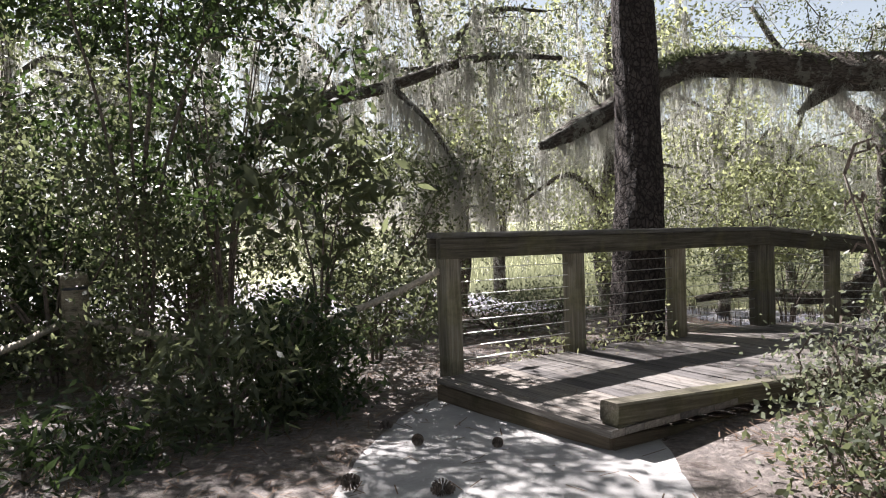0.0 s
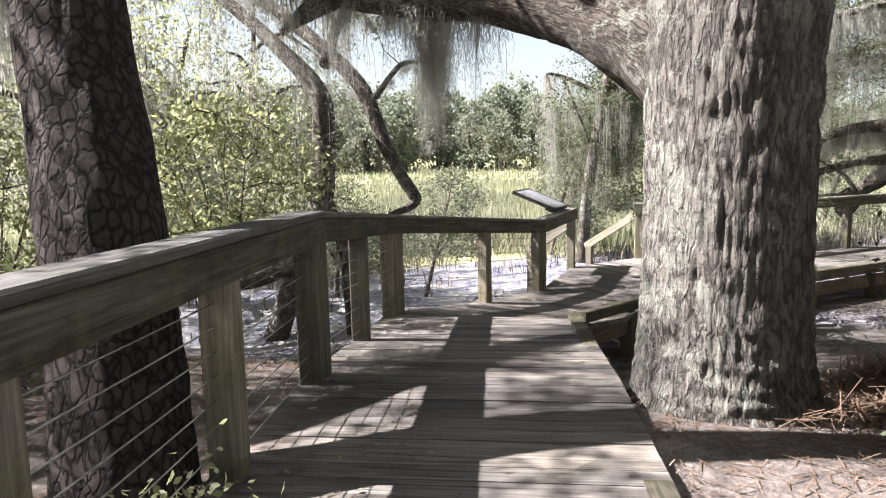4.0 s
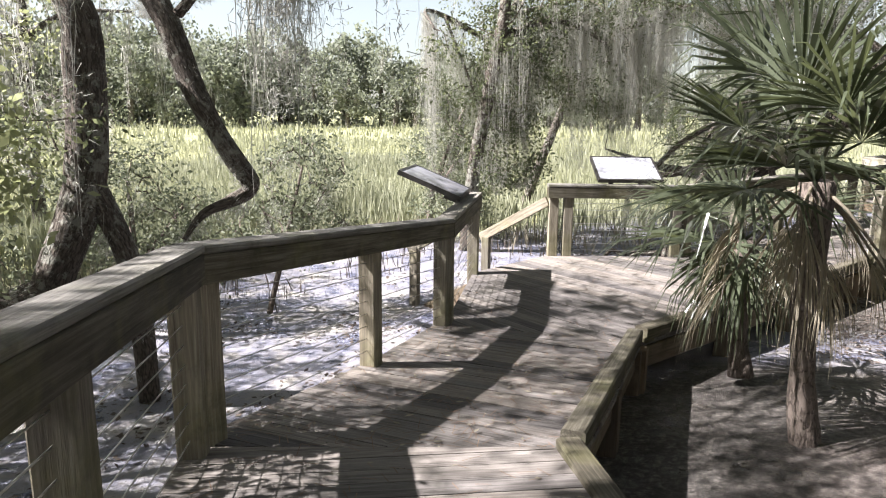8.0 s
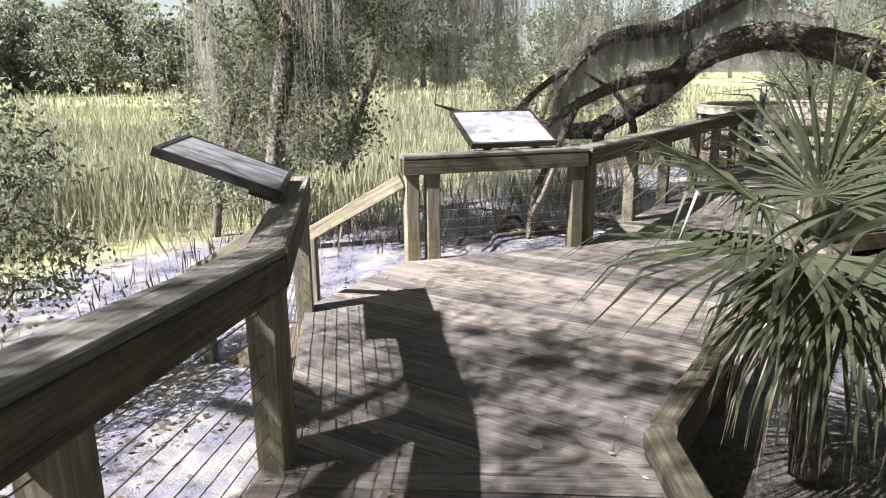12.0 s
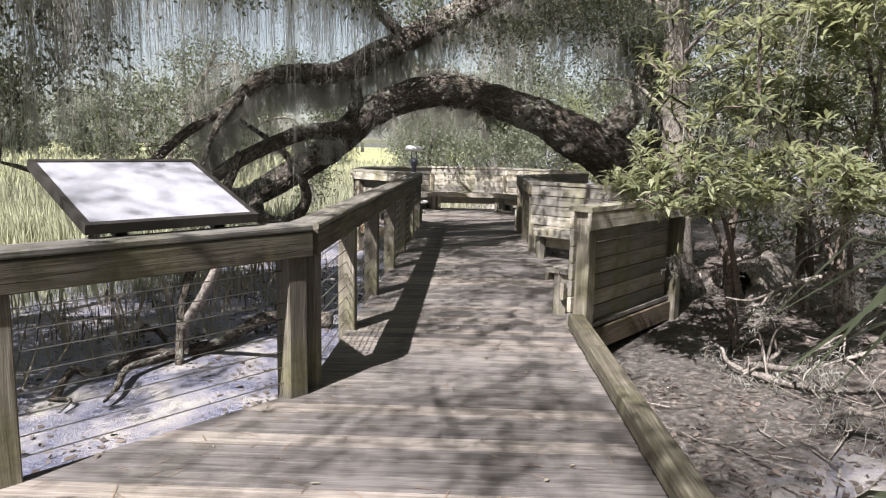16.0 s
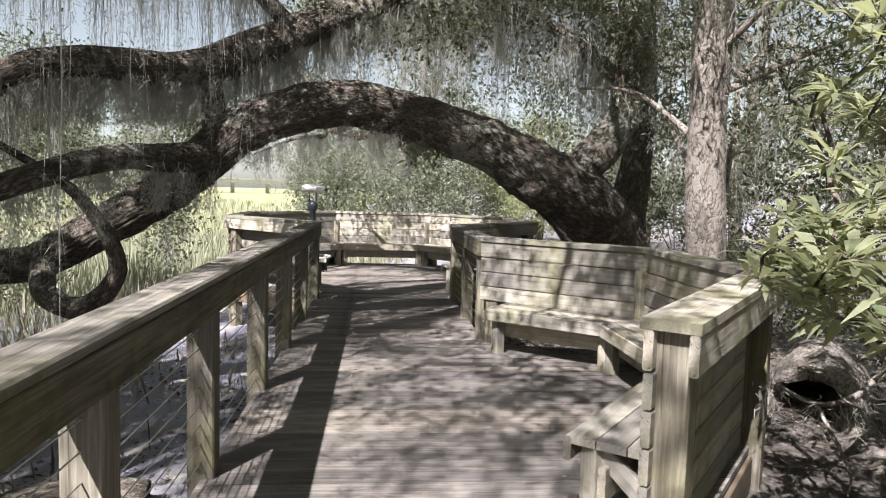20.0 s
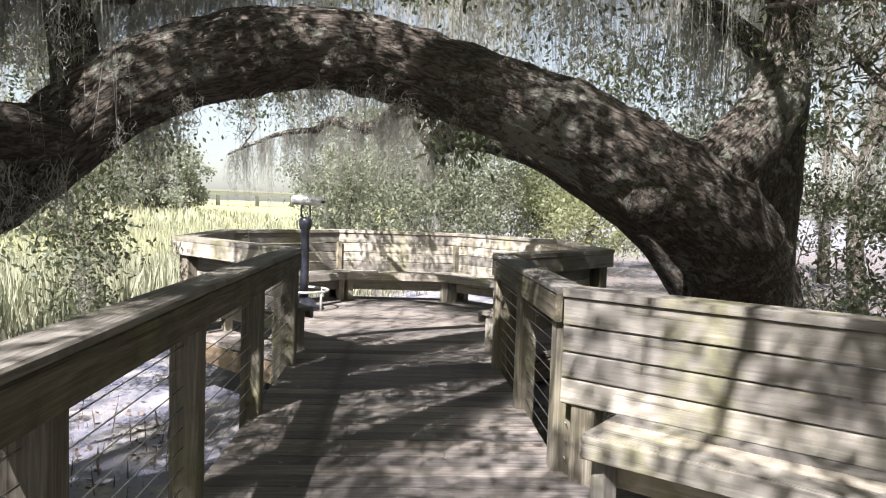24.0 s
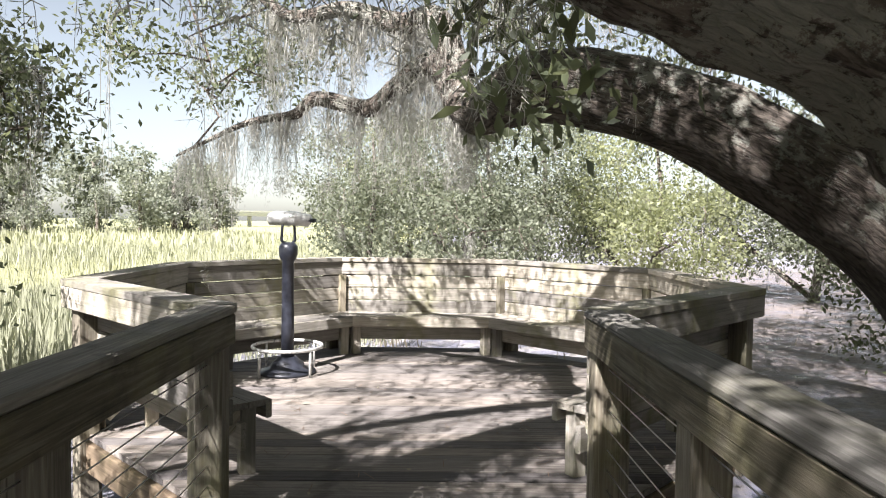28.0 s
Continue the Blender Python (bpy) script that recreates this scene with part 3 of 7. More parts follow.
def sign(a, b, s0, s1, label):
    """Tilted panel over the rail from a to b, between the metres s0 and s1 along it; outwards is to the left of a-b."""
    d = (b - a).normalized()
    out = Vector((-d.y, d.x, 0))
    p, q = upz(a + d * s0, RAIL) + out * 0.02, upz(a + d * s1, RAIL) + out * 0.02
    t = thing("information_sign", (p + q) / 2, label, "sign", "information signs")
    L = (q - p).length
    m = along(p + Vector((0, 0, 0.045)), q + Vector((0, 0, 0.045))) @ pose(0, 0, 0, 22, 0, 0)
    W = 0.77
    def slab(name, x0, x1, y0, y1, z0, z1, mat, label=""):
        v = [(x, y, z) for z in (z0, z1) for x, y in ((x0, y0), (x1, y0), (x1, y1), (x0, y1))]
        f = [(3, 2, 1, 0), (4, 5, 6, 7), (0, 1, 5, 4), (1, 2, 6, 5), (2, 3, 7, 6), (3, 0, 4, 7)]
        return part(name, mesh_of(name, v, f, mat), t, m, label)
    slab("panel", 0.02, L - 0.02, 0.02, W - 0.02, 0.0, 0.022, M_SIGN, "pale glossy panel with faded print")
    for x0, x1, y0, y1 in ((0, L, 0, 0.03), (0, L, W - 0.03, W), (0, 0.03, 0.03, W - 0.03), (L - 0.03, L, 0.03, W - 0.03)):
        slab("frame_bar", x0, x1, y0, y1, -0.025, 0.028, M_FRAME)
    for k in range(2):
        x = 0.2 + k * (L - 0.4)
        slab("bracket", x - 0.03, x + 0.03, 0.05, 0.20, -0.085, -0.025, M_FRAME)


sign(PC, P9, 1.10, 2.04, "black-framed information sign, pale panel, on the railing")
sign(PE, PF, 0.70, 1.64, "black-framed information sign on the railing cap")


# ---------- viewer ----------
def build_scope():
    at = Vector((25.5, 2.84, 0))
    at.z = z_last(at.x, at.y)
    t = thing("viewing_scope", at, "black pedestal viewing scope with pale head and foot ring", "telescope")
    T = Matrix.Translation(at)
    part("base_plate", ring_mesh("base", [(0.27, 0), (0.27, 0.025), (0.17, 0.05), (0.15, 0.10), (0.11, 0.13), (0.085, 0.16)], M_BLACK, 28), t, T)
    part("pedestal", ring_mesh("pedestal", [(0.065, 0.15), (0.06, 0.5), (0.058, 1.08), (0.075, 1.10), (0.09, 1.15), (0.09, 1.22), (0.06, 1.26)], M_BLACK, 22), t, T)
    ring = [(0.33 * math.cos(a), 0.33 * math.sin(a), 0.26) for a in np.linspace(0, 2 * math.pi, 29)]
    M_PALE = plain("pale_metal", (0.62, 0.62, 0.60), 0.3, 0.4)
    r = part("foot_ring", tube_mesh("foot_ring", ring, [0.017] * 29, M_PALE, 8, False), t, T, "pale steel ring")
    for k in range(4):
        a = math.pi / 2 * k + 0.4
        part("ring_strut", tube_mesh("strut", [(0.33 * math.cos(a), 0.33 * math.sin(a), 0.0), (0.33 * math.cos(a), 0.33 * math.sin(a), 0.26)], [0.013] * 2, M_PALE, 7), t, T)
    for s in (-1, 1):
        part("yoke_arm", tube_mesh("yoke", [(0, 0.03 * s, 1.24), (0, 0.065 * s, 1.28), (0, 0.06 * s, 1.40), (0, 0.05 * s, 1.46)], [0.016, 0.014, 0.014, 0.014], M_BLACK, 8), t, T)
    head = tube_mesh("head", [(-0.22, 0, 1.47), (-0.20, 0, 1.475), (-0.05, 0, 1.49), (0.12, 0, 1.49), (0.19, 0, 1.48), (0.20, 0, 1.48)], [0.035, 0.06, 0.07, 0.07, 0.055, 0.03], M_PALE, 14)
    h = part("head", head, t, T @ pose(0, 0, 0, 0, 0, 60), "pale grey viewer head")
    for s in (-1, 1):
        part("eyepiece", tube_mesh("eyepiece", [(-0.2, 0.028 * s, 1.475), (-0.26, 0.028 * s, 1.472)], [0.02, 0.017], M_BLACK, 10), h, T @ pose(0, 0, 0, 0, 0, 60))


build_scope()


# ---------- plants: materials ----------
def bark(name, dark, mid, light, scale=9.0, along=0.3, lichen=0.0, deep=0.03, own=True, crack_w=0.10, furrow=True):
    """Furrowed bark; own: laid along the limb by its own coordinates."""
    m, nt, p = material(name)
    if own:
        src = nt.nodes.new("ShaderNodeAttribute")
        src.attribute_name = "bark_co"
        out = src.outputs["Vector"]
    else:
        out = nt.nodes.new("ShaderNodeTexCoord").outputs["Object"]
    mp = nt.nodes.new("ShaderNodeMapping")
    mp.inputs["Scale"].default_value = (1, 1, along)
    nt.links.new(out, mp.inputs[0])

    def nz(sc, det, rough, vec):
        n = nt.nodes.new("ShaderNodeTexNoise")
        n.inputs["Scale"].default_value, n.inputs["Detail"].default_value, n.inputs["Roughness"].default_value = sc, det, rough
        nt.links.new(vec, n.inputs["Vector"])
        return n

    warp = nz(scale * 0.5, 4, 0.6, mp.outputs[0])
    vec = mix(nt, 1.6 / scale, mp.outputs[0], warp.outputs["Color"], "ADD")
    v = nt.nodes.new("ShaderNodeTexVoronoi")
    v.feature = "DISTANCE_TO_EDGE"
    v.inputs["Scale"].default_value = scale
    nt.links.new(vec, v.inputs["Vector"])
    n = nz(scale * 3.2, 8, 0.72, mp.outputs[0]).outputs["Fac"]
    n2 = nz(2.4, 5, 0.65, out).outputs["Fac"]
    n3 = nz(scale * 0.9, 6, 0.7, mp.outputs[0]).outputs["Fac"]
    edge = v.outputs["Distance"]
    if furrow:
        f1 = nz(scale * 0.75, 3, 0.5, vec).outputs["Fac"]
        edge = math_node(nt, "MULTIPLY", math_node(nt, "ABSOLUTE", math_node(nt, "SUBTRACT", f1, 0.5), 0), 2.2)
        edge = math_node(nt, "ADD", math_node(nt, "MULTIPLY", edge, 0.75), math_node(nt, "MULTIPLY", v.outputs["Distance"], 0.3))
    crack = ramp(nt, math_node(nt, "ADD", edge, math_node(nt, "MULTIPLY", n, 0.10)), [(0.03, (0, 0, 0)), (0.05 + crack_w * 1.6, (1, 1, 1))])
    col = ramp(nt, n, [(0.28, dark), (0.52, mid), (0.76, light)])
    col = mix(nt, 0.45, col, ramp(nt, n3, [(0.32, dark), (0.5, mid), (0.68, light)]))
    col = mix(nt, 0.35, col, ramp(nt, n2, [(0.3, tuple(0.6 * k for k in mid)), (0.7, tuple(1.1 * k for k in light))]))
    # furrows go darker in colour, adding to the shade inside them
    col = mix(nt, crack, mix(nt, 0.85, col, tuple(0.4 * k for k in dark)), col)
    if lichen:
        l = nz(9.0, 8, 0.78, out).outputs["Fac"]
        l2 = nz(1.1, 3, 0.6, out).outputs["Fac"]
        f = ramp(nt, math_node(nt, "MULTIPLY", l, math_node(nt, "ADD", l2, 0.45)), [(0.50, (0, 0, 0)), (0.55, (lichen,) * 3)])
        col = mix(nt, f, col, (0.40, 0.41, 0.35))
    nt.links.new(col, p.inputs["Base Color"])
    p.inputs["Roughness"].default_value = 0.92
    p.inputs["Specular IOR Level"].default_value = 0.2
    h = math_node(nt, "ADD", crack, math_node(nt, "ADD", math_node(nt, "MULTIPLY", n, 0.8), math_node(nt, "MULTIPLY", n3, 0.7)))
    nt.links.new(bump(nt, h, 0.9, deep), p.inputs["Normal"])
    return m


def leaf(name, dark, light, trans, amount=0.45, rough=0.5):
    m, nt, p = material(name)
    r = island_random(nt)
    c = ramp(nt, r, [(0.0, dark), (0.6, tuple((a + b) / 2 for a, b in zip(dark, light))), (1.0, light)])
    nt.links.new(c, p.inputs["Base Color"])
    p.inputs["Roughness"].default_value = rough
    p.inputs["Specular IOR Level"].default_value = 0.3
    t = nt.nodes.new("ShaderNodeBsdfTranslucent")
    tc = mix(nt, 0.6, trans, c, "MULTIPLY")
    tc = mix(nt, ramp(nt, r, [(0.0, (0, 0, 0)), (1.0, (0.6, 0.6, 0.6))]), trans, tc)
    nt.links.new(tc, t.inputs[0])
    s = nt.nodes.new("ShaderNodeMixShader")
    s.inputs[0].default_value = amount
    nt.links.new(p.outputs[0], s.inputs[1])
    nt.links.new(t.outputs[0], s.inputs[2])
    nt.links.new(s.outputs[0], nt.nodes["Material Output"].inputs[0])
    return m


M_PINE = bark("pine_bark", (0.03, 0.024, 0.022), (0.078, 0.063, 0.058), (0.16, 0.135, 0.122), 21, 0.6, 0, 0.05, True, 0.10, False)
M_OAK = bark("oak_bark", (0.08, 0.07, 0.062), (0.21, 0.187, 0.164), (0.37, 0.34, 0.30), 25, 0.30, 0.5, 0.06, True, 0.14)
M_LIMB = bark("limb_bark", (0.048, 0.040, 0.033), (0.125, 0.104, 0.086), (0.25, 0.216, 0.182), 40, 0.28, 0.5, 0.025, True, 0.13)
M_TWIG = bark("twig_bark", (0.07, 0.055, 0.045), (0.15, 0.12, 0.10), (0.26, 0.22, 0.19), 30, 0.4, 0, 0.006, False)
M_DEAD = bark("driftwood_bark", (0.10, 0.085, 0.075), (0.24, 0.21, 0.185), (0.38, 0.35, 0.31), 26, 0.5, 0, 0.008, False)
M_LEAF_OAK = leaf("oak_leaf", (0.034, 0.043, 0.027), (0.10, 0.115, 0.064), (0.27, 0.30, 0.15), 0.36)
# Pale leaf, raised so its colour carries sun and bright haze.
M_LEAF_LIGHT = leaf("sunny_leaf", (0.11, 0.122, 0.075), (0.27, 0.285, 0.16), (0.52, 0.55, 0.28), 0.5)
# Dark evergreen leaf, deepened in colour to stand in for thicket shade.
M_LEAF_SHADED = leaf("shaded_leaf", (0.014, 0.021, 0.012), (0.048, 0.066, 0.03), (0.11, 0.17, 0.05), 0.28, 0.36)
M_LEAF_BAY = leaf("bay_leaf", (0.10, 0.12, 0.07), (0.34, 0.355, 0.23), (0.50, 0.52, 0.28), 0.45, 0.35)
M_LEAF_GREY = leaf("grey_leaf", (0.08, 0.092, 0.062), (0.19, 0.205, 0.145), (0.28, 0.31, 0.19), 0.38, 0.6)
M_MOSS = leaf("spanish_moss", (0.19, 0.186, 0.165), (0.48, 0.47, 0.425), (0.62, 0.61, 0.55), 0.5, 0.9)
# Fan colour is darkened for the shade the palms stand in.
M_PALM = leaf("palm_leaf", (0.03, 0.038, 0.024), (0.095, 0.108, 0.066), (0.20, 0.23, 0.10), 0.22, 0.28)
M_PALM_DRY = leaf("dry_palm_leaf", (0.20, 0.17, 0.12), (0.40, 0.36, 0.28), (0.42, 0.36, 0.24), 0.35, 0.7)
M_GRASS = leaf("marsh_grass", (0.215, 0.222, 0.145), (0.37, 0.376, 0.27), (0.34, 0.355, 0.23), 0.3, 0.8)
M_DRYGRASS = leaf("dry_grass", (0.15, 0.13, 0.095), (0.38, 0.345, 0.27), (0.4, 0.36, 0.26), 0.35, 0.8)
M_STEM = leaf("dead_stem", (0.05, 0.04, 0.035), (0.16, 0.13, 0.11), (0.1, 0.09, 0.08), 0.1, 0.9)
M_NEEDLE = leaf("pine_needle", (0.10, 0.064, 0.042), (0.27, 0.185, 0.13), (0.24, 0.16, 0.10), 0.2, 0.8)
# Distance haze is mixed into this colour: paler and greyer than oak leaves.
M_LEAF_FAR = leaf("far_leaf_hazed", (0.12, 0.135, 0.105), (0.27, 0.285, 0.22), (0.30, 0.33, 0.23), 0.36, 0.9)


# ---------- plants: meshes ----------
def quad_mesh(name, Q, mat):
    """A mesh of loose four-sided pieces: Q is n x 4 x 3."""
    n = len(Q)
    me = bpy.data.meshes.new(name)
    me.vertices.add(4 * n)
    me.vertices.foreach_set("co", np.ascontiguousarray(Q, dtype=np.float32).ravel())
    me.loops.add(4 * n)
    me.loops.foreach_set("vertex_index", np.arange(4 * n, dtype=np.int32))
    me.polygons.add(n)
    me.polygons.foreach_set("loop_start", np.arange(0, 4 * n, 4, dtype=np.int32))
    me.materials.append(mat)
    me.update(calc_edges=True)
    return me


def unit(a):
    return a / np.maximum(1e-9, np.linalg.norm(a, axis=-1, keepdims=True))


def leaf_quads(pts, size, r, long=2.2, droop=0.3, spread=0.35):
    """Folded rhombic leaves at the points."""
    n = len(pts)
    d = unit(r.normal(size=(n, 3)) + np.array([0, 0, -droop]))
    s = unit(np.cross(d, r.normal(size=(n, 3))))
    k = np.cross(d, s)
    L = size * r.uniform(1 - spread, 1 + spread, (n, 1))
    w = L / long
    a = pts
    b = pts + d * L * 0.5 + s * w * 0.5 + k * w * 0.12
    c = pts + d * L
    e = pts + d * L * 0.5 - s * w * 0.5 + k * w * 0.12
    return np.stack([a, b, c, e], axis=1)


def whorl_quads(pts, size, r, long=5):
    """Long leaves spread outwards and a little up from the ends of twigs."""
    n = len(pts)
    a = r.uniform(0, 6.28, n)
    d = unit(np.stack([np.cos(a), np.sin(a), r.uniform(-0.35, 0.9, n)], 1))
    s = unit(np.cross(d, np.array([0, 0, 1.0]) + r.normal(size=(n, 3)) * 0.2))
    k = np.cross(s, d)
    L = size * r.uniform(0.6, 1.25, (n, 1))
    w = L / long
    return np.stack([pts, pts + d * L * 0.6 + s * w * 0.5 + k * w * 0.15, pts + d * L - np.array([0, 0, 1.0]) * L * 0.15, pts + d * L * 0.6 - s * w * 0.5 + k * w * 0.15], axis=1)


def clump_points(blobs, per, sigma, r):
    """Leaf points in clumps: blobs are (centre, radii, clumps)."""
    cs = []
    for c, rad, n in blobs:
        d = unit(r.normal(size=(n, 3)))
        q = r.uniform(0.35, 1.0, (n, 1)) ** 0.5
        cs.append(np.array(c) + d * q * np.array(rad))
    cs = np.concatenate(cs)
    pts = np.repeat(cs, per, axis=0)
    return cs, pts + r.normal(size=pts.shape) * sigma * np.array([1.15, 1.15, 0.75])


def strand_quads(anchors, length, r, per=14, spread=0.10, width=0.018, segs=3):
    """Hanging moss: ragged pendants of wandering strands and short curls under each anchor; length is an array or a number."""
    n = len(anchors)
    full = np.broadcast_to(np.asarray(length, float), (n,))
    ns, nc = max(4, int(per * 0.22)), int(per * 2.7)
    width, spread = width * 1.2, spread * 0.7
    out = []
    # strands
    L = np.repeat(full, ns) * (0.2 + 0.8 * r.uniform(0, 1, n * ns) ** 1.5)
    off = r.normal(size=(n * ns, 3)) * np.array([spread, spread, 0.03])
    p = np.repeat(anchors, ns, axis=0) + off
    a = r.uniform(0, 2 * math.pi, n * ns)
    side = np.stack([np.cos(a), np.sin(a), np.zeros_like(a)], 1)
    drift = np.repeat(r.normal(size=(n, 3)) * np.array([0.05, 0.05, 0]), ns, axis=0)
    w = width * r.uniform(0.5, 1.3, (n * ns, 1))
    steps = segs + 2
    prev, wander = p, np.zeros_like(p)
    for s in range(steps):
        t = (s + 1) / steps
        wander = wander + r.normal(size=p.shape) * np.array([0.019, 0.019, 0])
        nxt = p + wander + drift * t - off * (0.5 * t) - np.array([0, 0, 1.0]) * (L * t)[:, None]
        w0, w1 = w * (1 - 0.75 * s / steps), w * (1 - 0.75 * t)
        out.append(np.stack([prev - side * w0 / 2, prev + side * w0 / 2, nxt + side * w1 / 2, nxt - side * w1 / 2], 1))
        prev = nxt
    # curls
    t = r.uniform(0, 1, (n * nc, 1)) ** 1.2
    lc = np.repeat(full, nc)[:, None]
    dr = np.repeat(drift[::ns], nc, axis=0)
    rad = spread * (0.55 + 0.75 * np.sin(math.pi * np.clip(t + 0.15, 0, 1)))
    c = np.repeat(anchors, nc, axis=0) + dr * t + r.normal(size=(n * nc, 3)) * rad * np.array([1, 1, 0.3]) - np.array([0, 0, 1.0]) * lc * t * 0.95
    d = unit(r.normal(size=(n * nc, 3)) + np.array([0, 0, -0.9])) * r.uniform(0.4, 1.3, (n * nc, 1)) * (4.2 * width + 0.014)
    sd = unit(np.cross(d, r.normal(size=(n * nc, 3)))) * width * 0.42
    out.append(np.stack([c - sd * 0.7, c + sd * 0.7, c + d + sd * 0.25, c + d - sd * 0.25], 1))
    return np.concatenate(out)


def twig_quads(cs, hubs, r, width=0.012):
    """Thin bent twigs that branch from clump to clump, outwards from the limbs, as crossed strips."""
    hubs = np.asarray(hubs, float)
    d0 = np.sqrt(((cs[:, None, :] - hubs[None]) ** 2).sum(-1)).min(axis=1)
    order = np.argsort(d0)
    pool = np.concatenate([hubs, cs[order]])
    a = np.empty_like(cs)
    for k, i in enumerate(order):
        q = pool[:len(hubs) + k]
        a[i] = q[np.argmin(((q - cs[i]) ** 2).sum(1))]
    out = []
    b = cs
    mid = (a + b) / 2 + r.normal(size=a.shape) * 0.12 * np.linalg.norm(b - a, axis=1, keepdims=True) + np.array([0, 0, 0.05])
    for p, q, w0, w1 in ((a, mid, 2.0, 1.5), (mid, b, 1.5, 0.9)):
        d = unit(q - p)
        for k in range(2):
            s = unit(np.cross(d, np.array([0.3, 0.2, 1.0]) if k else np.array([1.0, 0.4, 0.1])))
            out.append(np.stack([p - s * width * w0 / 2, p + s * width * w0 / 2, q + s * width * w1 / 2, q - s * width * w1 / 2], 1))
    return np.concatenate(out)


def limb_points(lines, r, n, lo=0.0):
    """n random points on the under side of limbs; lines are lists of (x, y, z, radius)."""
    segs, wts = [], []
    for ln in lines:
        for a, b in zip(ln, ln[1:]):
            a, b = np.array(a, float), np.array(b, float)
            segs.append((a, b))
            wts.append(np.linalg.norm(b[:3] - a[:3]))
    w = np.array(wts) / sum(wts)
    k = r.choice(len(segs), n, p=w)
    t = r.uniform(lo, 1, n)
    A, B = np.array([s[0] for s in segs])[k], np.array([s[1] for s in segs])[k]
    p = A + (B - A) * t[:, None]
    out = p[:, :3].copy()
    out[:, 2] -= p[:, 3] * 0.8
    out[:, :2] += r.normal(size=(n, 2)) * p[:, 3:4] * 0.45
    return out


def limb(name, pts, parent, mat, sides=12, rough=0.10, seed=0, per=8, label="", ridge=0.0, fine=7.0):
    """A limb through (x, y, z, radius) points."""
    s = spline(pts, per)
    me = tube_mesh(name, [q[:3] for q in s], [max(0.004, q[3]) for q in s], mat, sides, True, rough, seed, ridge, fine)
    return part(name, me, parent, None, label)


def smooth_line(pts, per=4):
    return [tuple(q) for q in spline(pts, per)]


def rng_of(seed):
    return np.random.default_rng(seed)


# ---------- pine by the first railing ----------
def build_pine():
    t = thing("pine_tree", (2.62, 7.64, 0.5), "tall pine with dark plated bark beside the railing", "tree")
    b = [(2.60, 7.66, 0.35, 0.34), (2.64, 7.78, 0.75, 0.275), (2.78, 8.05, 1.7, 0.25), (2.98, 8.62, 3.2, 0.235), (3.02, 8.95, 5.5, 0.215), (2.9, 9.1, 9, 0.17), (2.8, 9.2, 13, 0.09)]
    limb("trunk", b, t, M_PINE, 72, 0.04, 3, 30, "", 0.008, 12.0)
    r = rng_of(11)
    # crown is above view, included for the shade it casts
    cs, pts = clump_points([((2.6, 9.4, 12.4), (1.9, 1.9, 1.6), 50)], 60, 0.22, r)
    part("crown", quad_mesh("pine_crown", leaf_quads(pts, 0.16, r, 10), M_LEAF_OAK), t)


build_pine()


# ---------- great oak beside the walk ----------
OAK1 = [
    [(5.72, 6.30, 2.5, 0.42), (5.98, 7.2, 3.08, 0.33), (6.25, 8.2, 3.42, 0.28), (6.35, 9.1, 3.58, 0.25), (5.9, 9.75, 3.70, 0.23), (5.1, 10.1, 3.90, 0.20), (4.2, 10.35, 3.92, 0.16), (3.2, 9.95, 3.42, 0.14), (2.4, 9.6, 3.0, 0.11), (2.05, 9.5, 2.86, 0.05)],
    [(5.95, 9.6, 3.62, 0.14), (5.78, 9.75, 3.48, 0.11), (5.68, 9.92, 3.36, 0.07), (5.58, 10.08, 3.23, 0.03)],
    [(6.45, 9.0, 3.5, 0.20), (6.6, 9.15, 3.4, 0.17), (6.7, 9.25, 3.15, 0.15), (6.74, 9.31, 2.98, 0.10)],
    [(5.85, 6.2, 3.6, 0.42), (5.4, 5.2, 5.2, 0.30), (4.6, 3.6, 6.6, 0.20), (3.6, 1.6, 7.4, 0.10)],
    [(5.85, 6.2, 3.8, 0.40), (7.2, 6.4, 5.4, 0.28), (9.2, 7.2, 6.6, 0.18), (11.2, 8.4, 7.0, 0.09)],
    [(5.85, 6.2, 4.0, 0.36), (5.4, 7.2, 6.0, 0.25), (4.4, 9.0, 7.4, 0.16), (3.2, 11, 8.0, 0.08)],
    [(5.0, 8.4, 7.0, 0.18), (4.2, 11.0, 7.6, 0.13), (3.4, 13.6, 7.6, 0.06)],
]


